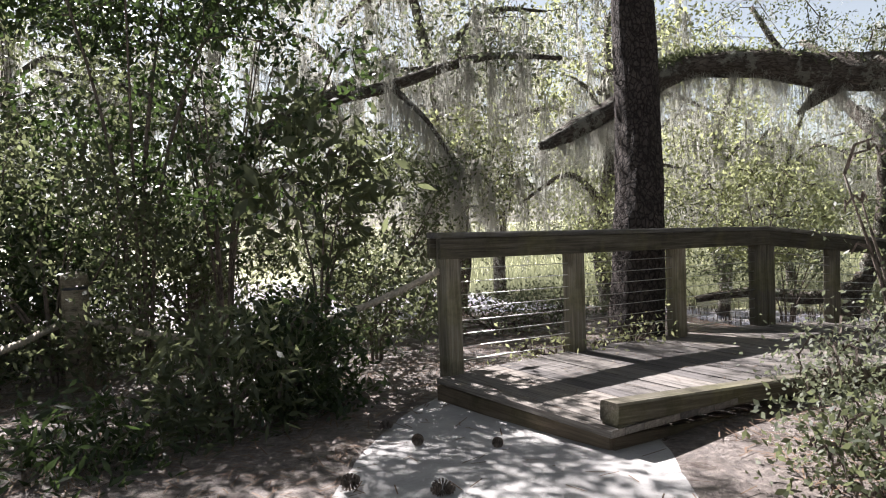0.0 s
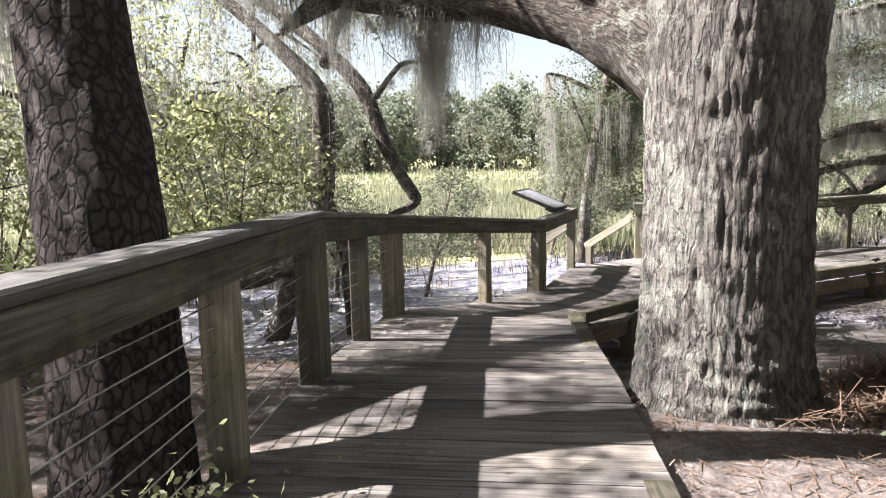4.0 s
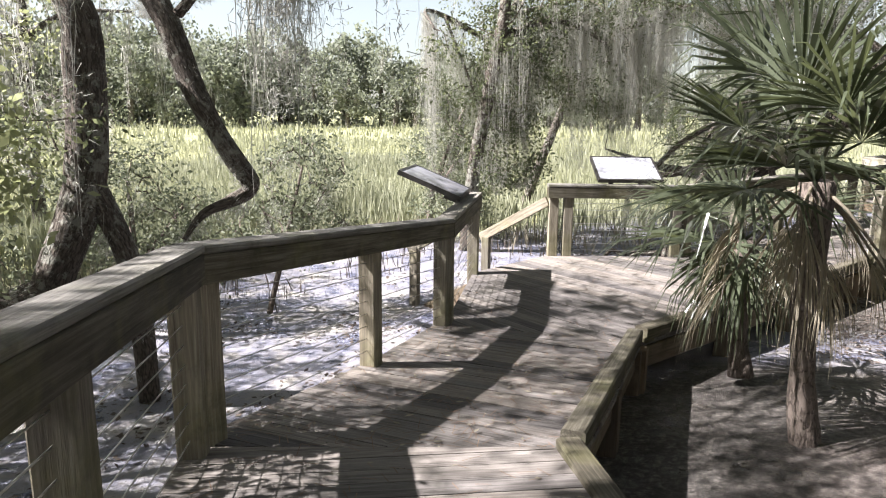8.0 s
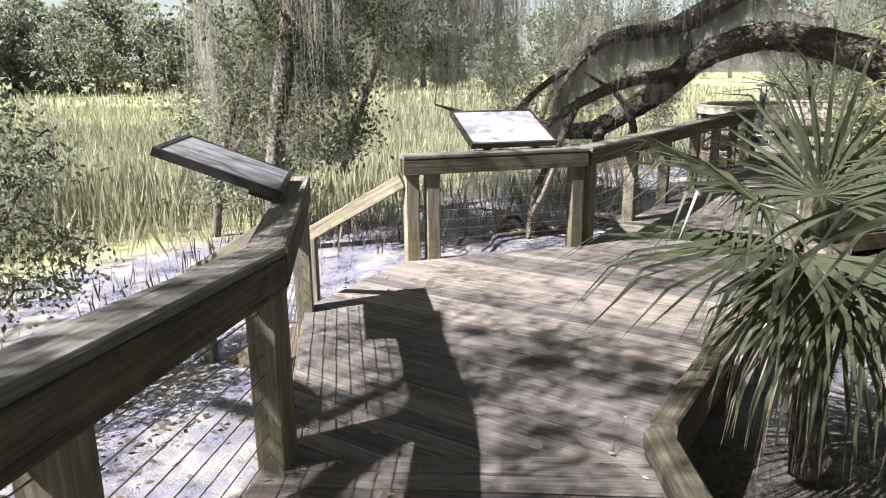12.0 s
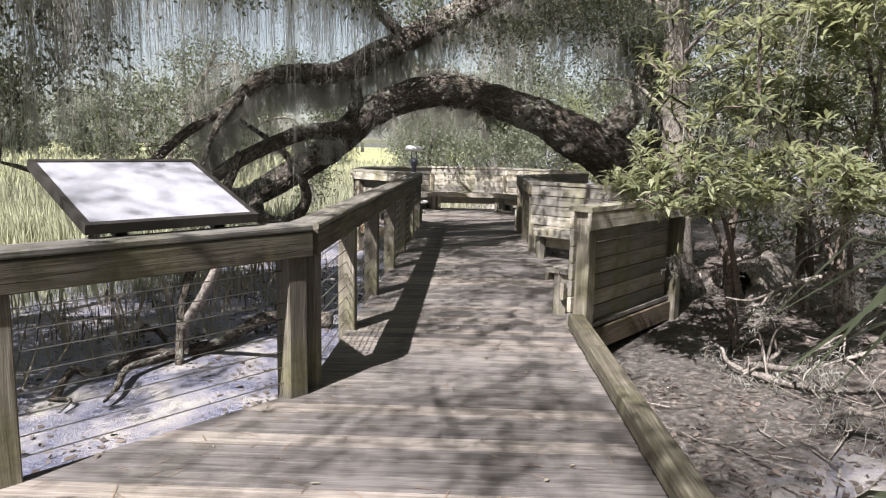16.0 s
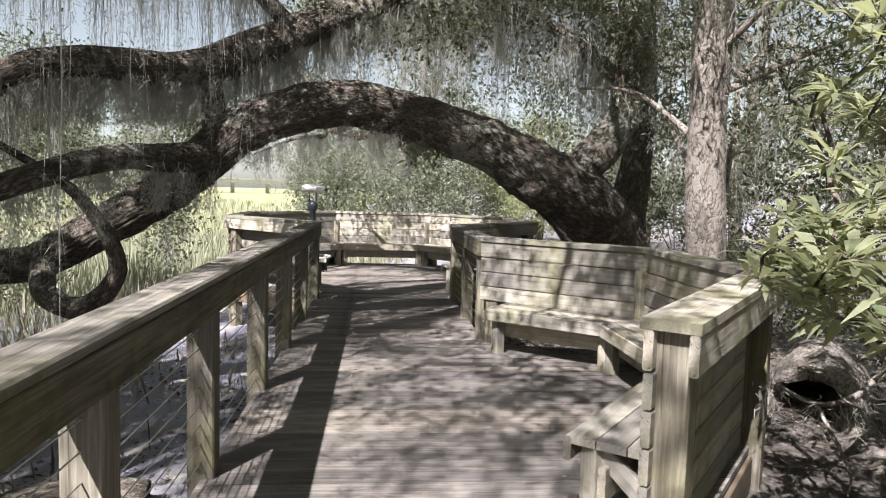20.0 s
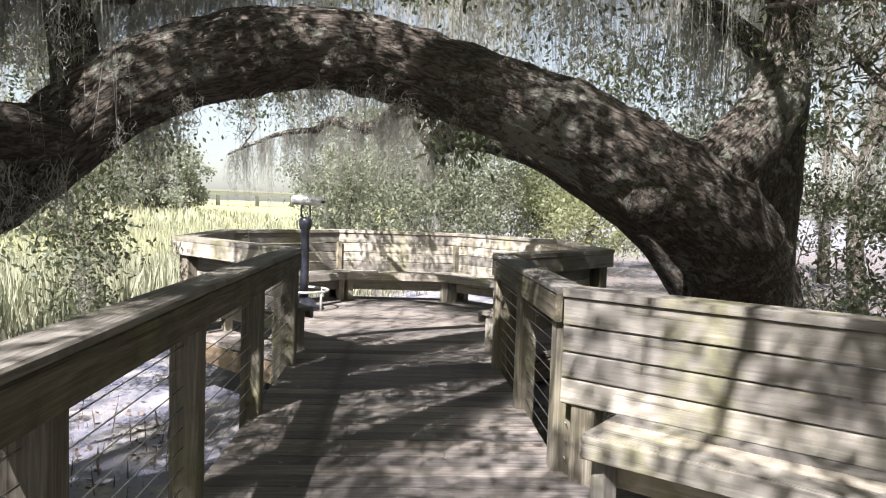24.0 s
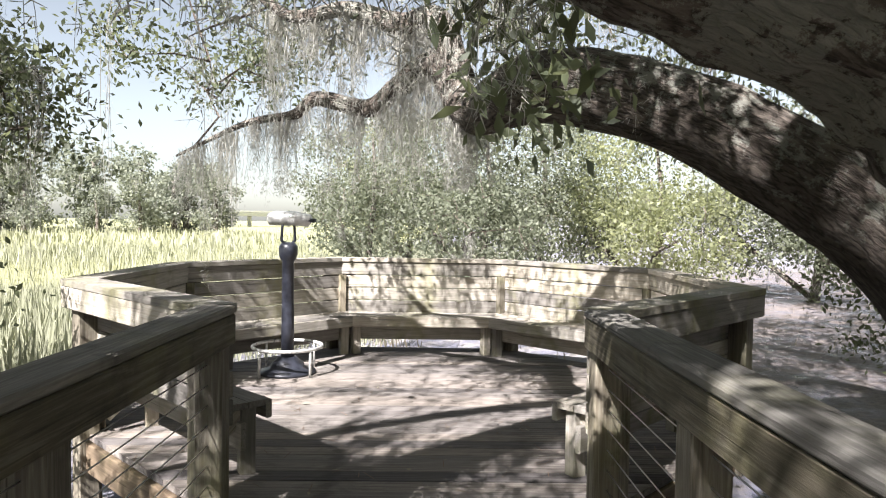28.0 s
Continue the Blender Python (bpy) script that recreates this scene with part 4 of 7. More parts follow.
def build_oak():
    t = thing("live_oak", (5.85, 6.25, 0.5), "massive live oak with pale furrowed bark, moss-hung limbs", "tree", "live oaks")
    trunk = [(5.68, 6.28, 0.25, 0.68), (5.69, 6.29, 0.62, 0.555), (5.70, 6.30, 1.1, 0.495), (5.70, 6.30, 1.9, 0.475), (5.72, 6.30, 2.7, 0.49), (5.78, 6.26, 3.4, 0.50), (5.85, 6.2, 4.2, 0.42)]
    limb("trunk", trunk, t, M_OAK, 200, 0.03, 1, 34, "", 0.012, 17.0)
    for i, ln in enumerate(OAK1):
        limb("limb", ln, t, M_LIMB, 14, 0.16, i, 8)
    r = rng_of(21)
    # clumps lie above view, many added where their shade dapples deck and limb
    blobs = [((3.6, 3.0, 7.2), (2.2, 2.2, 1.2), 60), ((6.6, 10.2, 8.0), (1.6, 1.4, 1.0), 26), ((10.6, 8.6, 7.0), (3.2, 2.2, 0.9), 30), ((13.8, 7.0, 7.4), (2.6, 1.8, 0.8), 50), ((7.6, 11.6, 7.4), (2.2, 1.8, 1.2), 40), ((0.2, 9.8, 6.4), (3.0, 2.2, 1.1), 24), ((6.0, 11.4, 6.3), (1.2, 1.0, 0.5), 44), ((4.9, 10.7, 6.6), (0.9, 0.9, 0.5), 60), ((0.6, 12.6, 7.4), (2.4, 1.6, 0.6), 58), ((3.8, 14.2, 7.4), (2.6, 1.5, 0.6), 74), ((6.8, 14.6, 7.4), (2.0, 1.4, 0.6), 44)]
    cs, pts = clump_points(blobs, 80, 0.18, r)
    part("crown", quad_mesh("oak_crown_shade", leaf_quads(pts, 0.085, r), M_LEAF_OAK), t)
    part("twig_mass", quad_mesh("oak_twigs", twig_quads(cs, [q[:3] for ln in OAK1 for q in smooth_line(ln)], r), M_TWIG), t)
    A = np.concatenate([limb_points([smooth_line(OAK1[0][2:])], r, 230), limb_points([OAK1[2]], r, 60)])
    moss = [strand_quads(A, r.gamma(2.0, 0.24, len(A)) + 0.10, r, 64, 0.07, 0.0048, 3)]
    part("moss", quad_mesh("oak_moss", np.concatenate(moss), M_MOSS), t, None, "hanging grey Spanish moss")
    # resurrection fern and moss tufts along the top of the long limb
    top = limb_points([smooth_line(OAK1[0][2:8])], r, 2600)
    top[:, 2] += 0.30
    part("limb_fern", quad_mesh("limb_fern", leaf_quads(top, 0.10, r, 4, -0.4), M_LEAF_OAK), t)


build_oak()


# ---------- arching oak over the walk ----------
ARCH = [(20.9, -0.35, -0.75, 0.95), (20.65, 0.05, -0.1, 0.58), (20.12, 0.92, 1.0, 0.43), (19.72, 1.9, 1.55, 0.37), (19.75, 2.6, 1.84, 0.33), (19.87, 3.1, 2.10, 0.275), (20.2, 3.75, 2.34, 0.245), (20.36, 4.5, 2.47, 0.23),
        (20.45, 5.14, 2.36, 0.225), (20.55, 5.71, 2.09, 0.22), (20.66, 6.24, 1.60, 0.21), (20.9, 6.99, 1.08, 0.18), (21.1, 7.6, 0.80, 0.15), (21.0, 9.0, 0.90, 0.09), (20.4, 10.4, 1.35, 0.012)]
ARCH2 = [
    [(20.4, 0.4, 0.45, 0.42), (20.62, 1.1, 1.25, 0.29), (20.86, 1.6, 1.70, 0.24), (21.35, 2.1, 2.10, 0.21), (21.85, 2.52, 2.28, 0.19), (22.65, 2.5, 2.25, 0.13), (23.2, 2.46, 2.66, 0.10), (23.67, 2.54, 2.56, 0.085), (24.13, 2.59, 2.46, 0.075), (24.46, 2.9, 2.56, 0.06), (24.8, 3.0, 2.46, 0.045), (25.3, 3.3, 2.42, 0.028), (25.9, 3.8, 2.15, 0.012)],
    [(22.9, 2.46, 2.5, 0.10), (23.2, 2.46, 2.95, 0.085), (23.67, 2.54, 3.03, 0.08), (24.1, 2.8, 3.2, 0.065), (24.5, 3.1, 3.2, 0.05), (24.8, 3.35, 3.45, 0.03)],
    [(19.7, 2.1, 1.75, 0.27), (19.56, 1.75, 2.1, 0.22), (19.52, 1.45, 2.5, 0.19), (19.55, 1.34, 3.0, 0.17), (19.5, 1.25, 4.8, 0.13), (19.4, 1.6, 7.0, 0.08)],
    [(20.3, 0.6, 0.9, 0.36), (20.2, 0.4, 2.0, 0.21), (20.4, 0.1, 3.6, 0.17), (20.6, 0.3, 6.0, 0.12), (20.8, 1.0, 8.0, 0.07)],
    [(20.6, 5.95, 1.86, 0.17), (20.1, 6.35, 1.82, 0.13), (19.4, 7.0, 1.76, 0.10), (18.7, 7.8, 1.48, 0.08), (18.3, 8.7, 1.0, 0.055), (18.1, 9.4, 1.15, 0.03)],
    [(20.55, 5.85, 1.95, 0.14), (20.6, 5.9, 2.3, 0.12), (20.62, 5.95, 2.66, 0.12)],
    [(18.7, 8.3, 1.35, 0.02), (18.9, 8.1, 1.8, 0.045), (19.3, 7.7, 2.25, 0.08), (19.7, 7.2, 2.48, 0.12), (20.3, 6.3, 2.62, 0.15), (21.0, 5.5, 2.95, 0.20), (21.2, 4.2, 3.65, 0.20), (20.7, 2.8, 4.3, 0.22), (20.0, 1.2, 4.6, 0.24)],
    [(21.0, 7.3, 0.95, 0.12), (20.5, 7.35, 0.62, 0.10), (19.9, 7.1, 0.58, 0.09), (19.6, 6.9, 0.95, 0.07), (19.5, 7.2, 1.5, 0.045), (19.2, 7.8, 1.9, 0.02)],
    [(18.6, 7.9, 1.5, 0.06), (18.3, 8.3, 0.7, 0.05), (17.9, 8.6, 0.1, 0.045), (17.6, 8.7, -0.6, 0.04)],
    [(19.35, 7.65, 2.22, 0.06), (18.7, 8.6, 1.6, 0.05), (18.4, 9.2, 0.9, 0.05), (18.7, 9.6, 0.4, 0.03)],
    [(21.1, 4.9, 3.3, 0.10), (20.9, 5.8, 3.9, 0.07), (20.3, 7.0, 4.2, 0.05), (19.4, 8.4, 4.1, 0.03)],
    [(20.0, 1.2, 4.6, 0.20), (19.6, 2.9, 5.1, 0.16), (19.0, 5.1, 5.2, 0.11), (18.2, 7.5, 4.8, 0.07), (17.5, 9.7, 4.4, 0.03)],
    [(19.7, 2.6, 5.0, 0.06), (18.6, 3.4, 5.5, 0.05), (17.0, 5.0, 5.2, 0.035), (16.0, 7.6, 4.8, 0.02)],
    [(20.8, 2.9, 4.3, 0.12), (21.2, 5.0, 4.7, 0.09), (21.2, 7.0, 4.5, 0.06), (20.6, 9.2, 4.0, 0.03)],
    [(20.4, 0.1, 3.6, 0.13), (21.4, -0.1, 4.4, 0.10), (23.0, 0.5, 4.7, 0.07), (24.8, 1.5, 4.5, 0.03)],
    [(20.4, 0.2, 3.0, 0.12), (21.4, 1.0, 4.0, 0.09), (22.4, 2.0, 4.4, 0.06), (23.0, 3.2, 4.2, 0.03)],
]


def build_arch_oak():
    t = thing("live_oak", (20.9, -0.3, -0.6), "old live oak arching over the boardwalk, thick with moss", "tree", "live oaks")
    limb("trunk", ARCH, t, M_LIMB, 110, 0.10, 7, 26, "furrowed dark bark with pale lichen", 0.010, 15.0)
    for i, ln in enumerate(ARCH2):
        limb("limb", ln, t, M_LIMB, 14, 0.14, 20 + i, 8)
    # burl on the trunk
    limb("burl", [(19.75, 2.5, 1.72, 0.20), (19.60, 2.68, 1.66, 0.16), (19.53, 2.77, 1.63, 0.13), (19.49, 2.82, 1.61, 0.08), (19.47, 2.84, 1.60, 0.03)], t, M_LIMB, 14, 0.2, 4, 5)
    r = rng_of(31)
    # clumps above z 5.5 are unseen, added to shade walk and mud
    blobs = [((20.0, 1.0, 5.0), (3.0, 2.2, 1.6), 150), ((19.8, 7.2, 4.1), (2.0, 2.0, 0.7), 70), ((21.6, 3.4, 4.0), (2.0, 1.8, 0.6), 45), ((24.0, 2.4, 4.6), (2.2, 1.6, 0.7), 40), ((17.8, 9.6, 4.2), (2.6, 2.0, 0.8), 36), ((15.0, 10.2, 6.2), (3.0, 1.6, 0.5), 74), ((19.4, 8.6, 5.6), (2.2, 1.4, 0.5), 46), ((12.2, 12.2, 6.4), (2.4, 1.4, 0.5), 32), ((23.0, 6.6, 5.6), (1.8, 1.4, 0.5), 34), ((19.6, 10.4, 2.9), (1.6, 1.2, 1.0), 60), ((26.2, 3.2, 3.4), (1.5, 1.3, 0.6), 34), ((23.2, 8.4, 1.6), (1.2, 1.2, 0.8), 30)]
    cs, pts = clump_points(blobs, 110, 0.18, r)
    part("crown", quad_mesh("arch_crown", leaf_quads(pts, 0.07, r), M_LEAF_OAK), t)
    # large-leaved clumps, mostly unseen, added to shade arch, bay and deck
    high, hp = clump_points([((18.2, 7.2, 5.7), (2.3, 2.1, 0.8), 56), ((24.6, 0.2, 4.2), (1.8, 1.3, 1.0), 60), ((23.2, -2.2, 3.4), (2.4, 1.3, 1.6), 90), ((18.3, 4.6, 5.5), (2.0, 1.8, 0.6), 72), ((19.4, 3.0, 6.0), (1.9, 1.6, 0.6), 70), ((15.4, 7.6, 5.6), (1.6, 1.3, 0.5), 46), ((17.4, 6.6, 6.2), (1.5, 1.3, 0.5), 20), ((21.0, 0.6, 6.2), (2.6, 2.2, 1.0), 90), ((14.4, 9.8, 5.8), (2.6, 1.9, 0.6), 26), ((16.6, 2.6, 4.6), (1.4, 1.2, 0.6), 20)], 64, 0.26, r)
    part("crown", quad_mesh("arch_top_shade", leaf_quads(hp, 0.095, r), M_LEAF_OAK), t)
    cs = np.concatenate([cs, high])
    lines = [smooth_line(ARCH[5:])] + [smooth_line(ln) for ln in ARCH2]
    part("twig_mass", quad_mesh("arch_twigs", twig_quads(cs, [q[:3] for ln in lines for q in ln], r), M_TWIG), t)
    A = [limb_points([smooth_line(ARCH[6:10])], r, 24), limb_points([smooth_line(ARCH2[0][5:]), smooth_line(ARCH2[1])], r, 170), limb_points([smooth_line(ARCH2[6])], r, 420),
         limb_points([smooth_line(ARCH2[10]), smooth_line(ARCH2[6][4:])], r, 260), limb_points([smooth_line(ARCH2[4]), smooth_line(ARCH2[9])], r, 70), limb_points([smooth_line(ARCH2[k]) for k in (11, 14, 15)], r, 560), cs[r.choice(len(cs), 560)]]
    curtain = limb_points([smooth_line(ARCH2[11][2:]), smooth_line(ARCH2[13][1:]), smooth_line(ARCH2[10][1:])], r, 220)
    curtain += r.normal(size=curtain.shape) * np.array([0.45, 0.35, 0.1])
    A.insert(0, curtain)
    n = [len(a) for a in A]
    A = np.concatenate(A)
    L = r.gamma(2.0, 0.26, len(A)) + 0.12
    L[:n[0]] = r.uniform(0.9, 2.6, n[0])
    L[n[0]:n[0] + n[1]] *= 0.6
    L[-n[-1] - n[-2]:-n[-1]] *= 2.0
    L[-n[-1]:] *= 1.5
    mid = np.abs(A[:, 0] * V.x + A[:, 1] * V.y - 12.97)
    low = np.where(A[:, 0] < 18.6, 2.9, np.where(A[:, 0] < 19.9, 2.4, 1.75))
    free = np.where((mid < 1.6) & (A[:, 2] > low), np.maximum(0.1, A[:, 2] - low), 9.0)
    free = np.where((mid < 2.6) & (A[:, 2] < 2.75) & (A[:, 0] < 22.4), np.minimum(free, 0.38), free)
    ok = free > 0.14
    A, L = A[ok], np.minimum(L, free)[ok]
    part("moss", quad_mesh("arch_moss", strand_quads(A, L, r, 56, 0.05, 0.006, 3), M_MOSS), t, None, "long grey curtains of Spanish moss")
    # drooping leafy spray under the arch
    d = np.concatenate([np.array(c) + r.normal(size=(n, 3)) * np.array([0.15, 0.13, 0.09]) for c, n in (((20.55, 3.72, 2.22), 70), ((20.8, 3.4, 2.12), 70), ((21.1, 3.15, 2.1), 60), ((21.4, 2.95, 2.0), 40))])
    part("leaf_spray", quad_mesh("leaf_spray", leaf_quads(d, 0.10, r, 2.5, 0.8), M_LEAF_OAK), t)


build_arch_oak()


def small_tree(name, label, lines, blobs, mat, leaf_mat, seed, per=60, sigma=0.17, size=0.065, moss=0, moss_len=0.6, group="", category="tree", strands=54, long=2.2, width=0.0048, sides=10, whorl=False):
    """A tree or shrub: limbs through (x, y, z, radius) points, leaf clumps in blobs, hanging moss."""
    t = thing(name, lines[0][0][:3], label, category, group)
    for i, ln in enumerate(lines):
        limb("trunk" if i == 0 else "branch", ln, t, mat, sides, 0.14, seed + i, 6)
    r = rng_of(seed)
    cs, pts = clump_points(blobs, per, sigma, r)
    part("foliage", quad_mesh(name + "_leaves", whorl_quads(pts, size, r, long) if whorl else leaf_quads(pts, size, r, long), leaf_mat), t)
    sm = [smooth_line(ln) for ln in lines]
    part("twig_mass", quad_mesh(name + "_twigs", twig_quads(cs, [q[:3] for ln in sm for q in ln], r, 0.01), M_TWIG), t)
    if moss:
        k = moss // 2
        A = np.concatenate([limb_points(sm if name == "dead_limb" else sm[1:], r, k, 0.2), cs[r.choice(len(cs), moss - k)]])
        part("moss", quad_mesh(name + "_moss", strand_quads(A, np.minimum(r.gamma(2.0, moss_len / 2.4, len(A)) + 0.1, np.maximum(0.12, A[:, 2] - lines[0][0][2] - 1.35)), r, strands, 0.065, width, 3), M_MOSS), t, None, "hanging grey Spanish moss")
    return t


# leaning forked oak in the mud
small_tree("live_oak", "slim leaning live oak forked low over the mud", [
    [(8.0, 13.3, -0.6, 0.17), (8.25, 12.95, 0.6, 0.16), (8.5, 12.7, 1.5, 0.17), (8.55, 12.65, 2.5, 0.16), (8.45, 12.65, 3.1, 0.14), (8.3, 13.6, 4.0, 0.11), (8.0, 14.8, 5.0, 0.08), (7.6, 15.4, 6.2, 0.05)],
    [(8.5, 12.7, 1.6, 0.13), (8.65, 12.55, 1.1, 0.11), (8.75, 12.45, 0.5, 0.10), (8.75, 12.4, -0.6, 0.10)],
    [(8.25, 12.95, 0.6, 0.14), (7.6, 13.4, 0.35, 0.12), (6.8, 13.9, 0.45, 0.10), (5.9, 14.4, 0.3, 0.07)],
    [(8.3, 12.3, 3.4, 0.09), (9.0, 12.6, 4.2, 0.07), (10.2, 13.0, 4.6, 0.04)]],
    # clumps near z 6 are added overhead to dapple landing and kerb
    [((7.6, 11.8, 5.2), (2.2, 1.6, 1.1), 40), ((9.8, 12.6, 6.2), (2.0, 1.6, 0.6), 36), ((8.0, 14.6, 6.0), (2.2, 1.6, 0.8), 14), ((8.1, 12.6, 2.0), (0.9, 0.5, 0.25), 10), ((10.2, 13.0, 4.9), (1.4, 1.2, 0.8), 20), ((5.6, 14.2, 1.3), (1.6, 1.3, 0.9), 46), ((7.2, 14.6, 1.0), (1.4, 1.2, 0.8), 30)],
    M_LIMB, M_LEAF_OAK, 41, moss=110, moss_len=0.75, group="live oaks")
# dead mossy limb hanging over the mud
small_tree("dead_limb", "dead moss-draped limb bending down over the mud", [
    [(9.0, 16.0, 5.6, 0.08), (9.15, 14.2, 4.5, 0.10), (9.2, 12.6, 3.3, 0.115), (9.2, 12.05, 2.3, 0.10), (9.35, 11.8, 1.75, 0.095), (9.5, 11.72, 1.46, 0.085), (9.32, 11.8, 1.33, 0.06), (9.1, 11.95, 1.22, 0.04), (8.95, 12.05, 1.0, 0.02)],
    [(9.2, 12.2, 3.0, 0.05), (9.7, 12.1, 3.5, 0.04), (10.3, 12.2, 3.6, 0.02)]],
    [((9.1, 12.2, 4.6), (1.1, 0.9, 0.6), 16)], M_LIMB, M_LEAF_OAK, 43, moss=200, moss_len=0.8)
# bushes at the edge of the mud
small_tree("marsh_bush", "rounded grey-green bush at the marsh edge", [[(10.6, 14.6, -0.6, 0.05), (10.6, 14.5, 0.3, 0.04), (10.5, 14.4, 1.3, 0.02)], [(10.6, 14.5, 0.1, 0.04), (11.2, 14.2, 0.9, 0.02)], [(10.6, 14.5, 0.1, 0.03), (10.0, 14.2, 0.6, 0.015)]],
    [((10.5, 14.4, 0.9), (1.0, 1.0, 0.85), 70), ((11.2, 14.0, 0.3), (0.9, 0.7, 0.5), 30)], M_TWIG, M_LEAF_GREY, 47, 90, 0.14, 0.06, moss=26, moss_len=0.5, group="marsh bushes", category="bush")
small_tree("marsh_bush", "rounded grey-green bush at the marsh edge", [[(11.6, 13.2, -0.6, 0.04), (11.7, 13.0, 0.3, 0.035), (11.9, 12.8, 1.4, 0.015)], [(11.7, 13.0, 0.2, 0.03), (12.3, 12.7, 1.1, 0.012)], [(11.7, 13.0, 0.2, 0.03), (11.2, 12.9, 0.9, 0.012)]],
    [((11.9, 12.8, 1.3), (0.75, 0.55, 0.6), 46), ((12.1, 12.7, 0.55), (0.6, 0.5, 0.4), 26), ((11.3, 12.9, 0.7), (0.5, 0.5, 0.4), 16)], M_TWIG, M_LEAF_GREY, 48, 60, 0.13, 0.06, moss=30, moss_len=0.6, group="marsh bushes", category="bush")
small_tree("marsh_bush", "leafy bush at the marsh edge below the sign", [[(17.6, 13.6, -0.6, 0.07), (17.6, 13.4, 0.6, 0.06), (17.7, 13.0, 1.8, 0.03), (17.9, 12.6, 2.8, 0.02)], [(17.6, 13.5, 0.3, 0.05), (18.1, 13.0, 1.3, 0.03)], [(17.6, 13.5, 0.3, 0.05), (17.1, 13.2, 1.0, 0.02)]],
    [((17.6, 13.2, 1.1), (0.9, 0.8, 0.8), 34), ((17.6, 12.9, 0.3), (1.0, 0.8, 0.5), 26), ((18.0, 12.4, 2.6), (1.0, 0.9, 0.9), 30)], M_TWIG, M_LEAF_GREY, 49, 90, 0.16, 0.075, moss=90, moss_len=0.9, group="marsh bushes", category="bush")
# mossy tree past the stairs
small_tree("live_oak", "moss-curtained live oak leaning over the stair", [
    [(16.75, 12.35, -0.6, 0.15), (16.55, 12.15, 1.0, 0.13), (16.25, 11.75, 2.6, 0.12), (16.15, 11.45, 4.2, 0.10), (15.95, 11.65, 6.0, 0.06)],
    [(16.3, 11.8, 2.8, 0.08), (16.8, 11.4, 3.6, 0.07), (17.2, 11.3, 3.3, 0.05), (17.3, 11.35, 2.6, 0.03), (17.2, 11.4, 1.9, 0.015)],
    [(16.15, 11.55, 3.4, 0.08), (17.05, 10.95, 3.8, 0.06), (18.05, 10.45, 3.7, 0.04), (18.85, 9.95, 3.3, 0.02)],
    [(16.25, 11.65, 3.0, 0.08), (17.65, 11.95, 3.7, 0.06), (19.25, 12.05, 3.6, 0.04), (20.85, 11.85, 3.3, 0.02)],
    [(17.65, 11.95, 3.6, 0.05), (18.85, 11.05, 3.9, 0.04), (20.25, 10.45, 3.8, 0.02)]],
    [((17.2, 11.65, 2.7), (0.9, 0.65, 1.1), 46), ((16.65, 11.65, 3.6), (1.5, 1.1, 0.9), 18), ((18.25, 10.85, 3.9), (1.5, 1.0, 0.6), 22), ((19.85, 11.65, 3.5), (1.5, 1.2, 0.7), 26), ((16.25, 12.25, 6.0), (2.3, 1.7, 0.8), 12), ((21.65, 11.85, 3.6), (1.3, 1.2, 0.8), 36)],
    M_LIMB, M_LEAF_OAK, 53, per=84, moss=220, moss_len=1.3, group="live oaks")
# leafy boughs and moss curtain between the stair and the marsh
small_tree("live_oak", "leafy moss-curtained oak bough sweeping over the mud", [
    [(19.55, 14.25, -0.6, 0.14), (19.15, 13.65, 1.2, 0.12), (18.35, 12.75, 3.0, 0.10), (17.15, 11.75, 3.9, 0.07), (15.95, 11.05, 4.1, 0.04), (15.15, 10.85, 3.8, 0.02)],
    [(18.55, 12.95, 2.8, 0.07), (19.35, 11.65, 3.8, 0.06), (19.75, 10.25, 4.1, 0.04), (19.85, 9.05, 3.8, 0.02)],
    [(17.75, 12.25, 3.5, 0.06), (16.85, 12.85, 3.9, 0.05), (15.85, 12.85, 3.9, 0.03), (15.15, 12.35, 3.5, 0.02)],
    [(16.95, 11.65, 3.9, 0.05), (17.95, 10.45, 4.3, 0.04), (18.55, 9.55, 4.3, 0.02)],
    [(16.6, 12.8, 3.9, 0.03), (16.8, 12.3, 2.6, 0.022), (16.9, 11.9, 1.3, 0.012)],
    [(19.15, 11.85, 3.7, 0.04), (20.55, 11.45, 4.0, 0.03), (21.95, 10.45, 3.9, 0.015)]],
    [((17.0, 11.6, 1.5), (0.85, 0.7, 1.1), 56), ((16.05, 11.95, 3.0), (1.5, 1.2, 0.7), 22), ((17.0, 11.5, 3.5), (1.0, 0.8, 0.6), 34), ((18.15, 10.85, 4.3), (2.3, 1.6, 0.5), 30), ((17.6, 12.7, 2.4), (1.2, 1.0, 1.1), 40), ((20.35, 10.65, 4.0), (1.8, 1.4, 0.5), 30)],
    M_LIMB, M_LEAF_OAK, 57, per=80, moss=420, moss_len=2.1, group="live oaks", size=0.075)

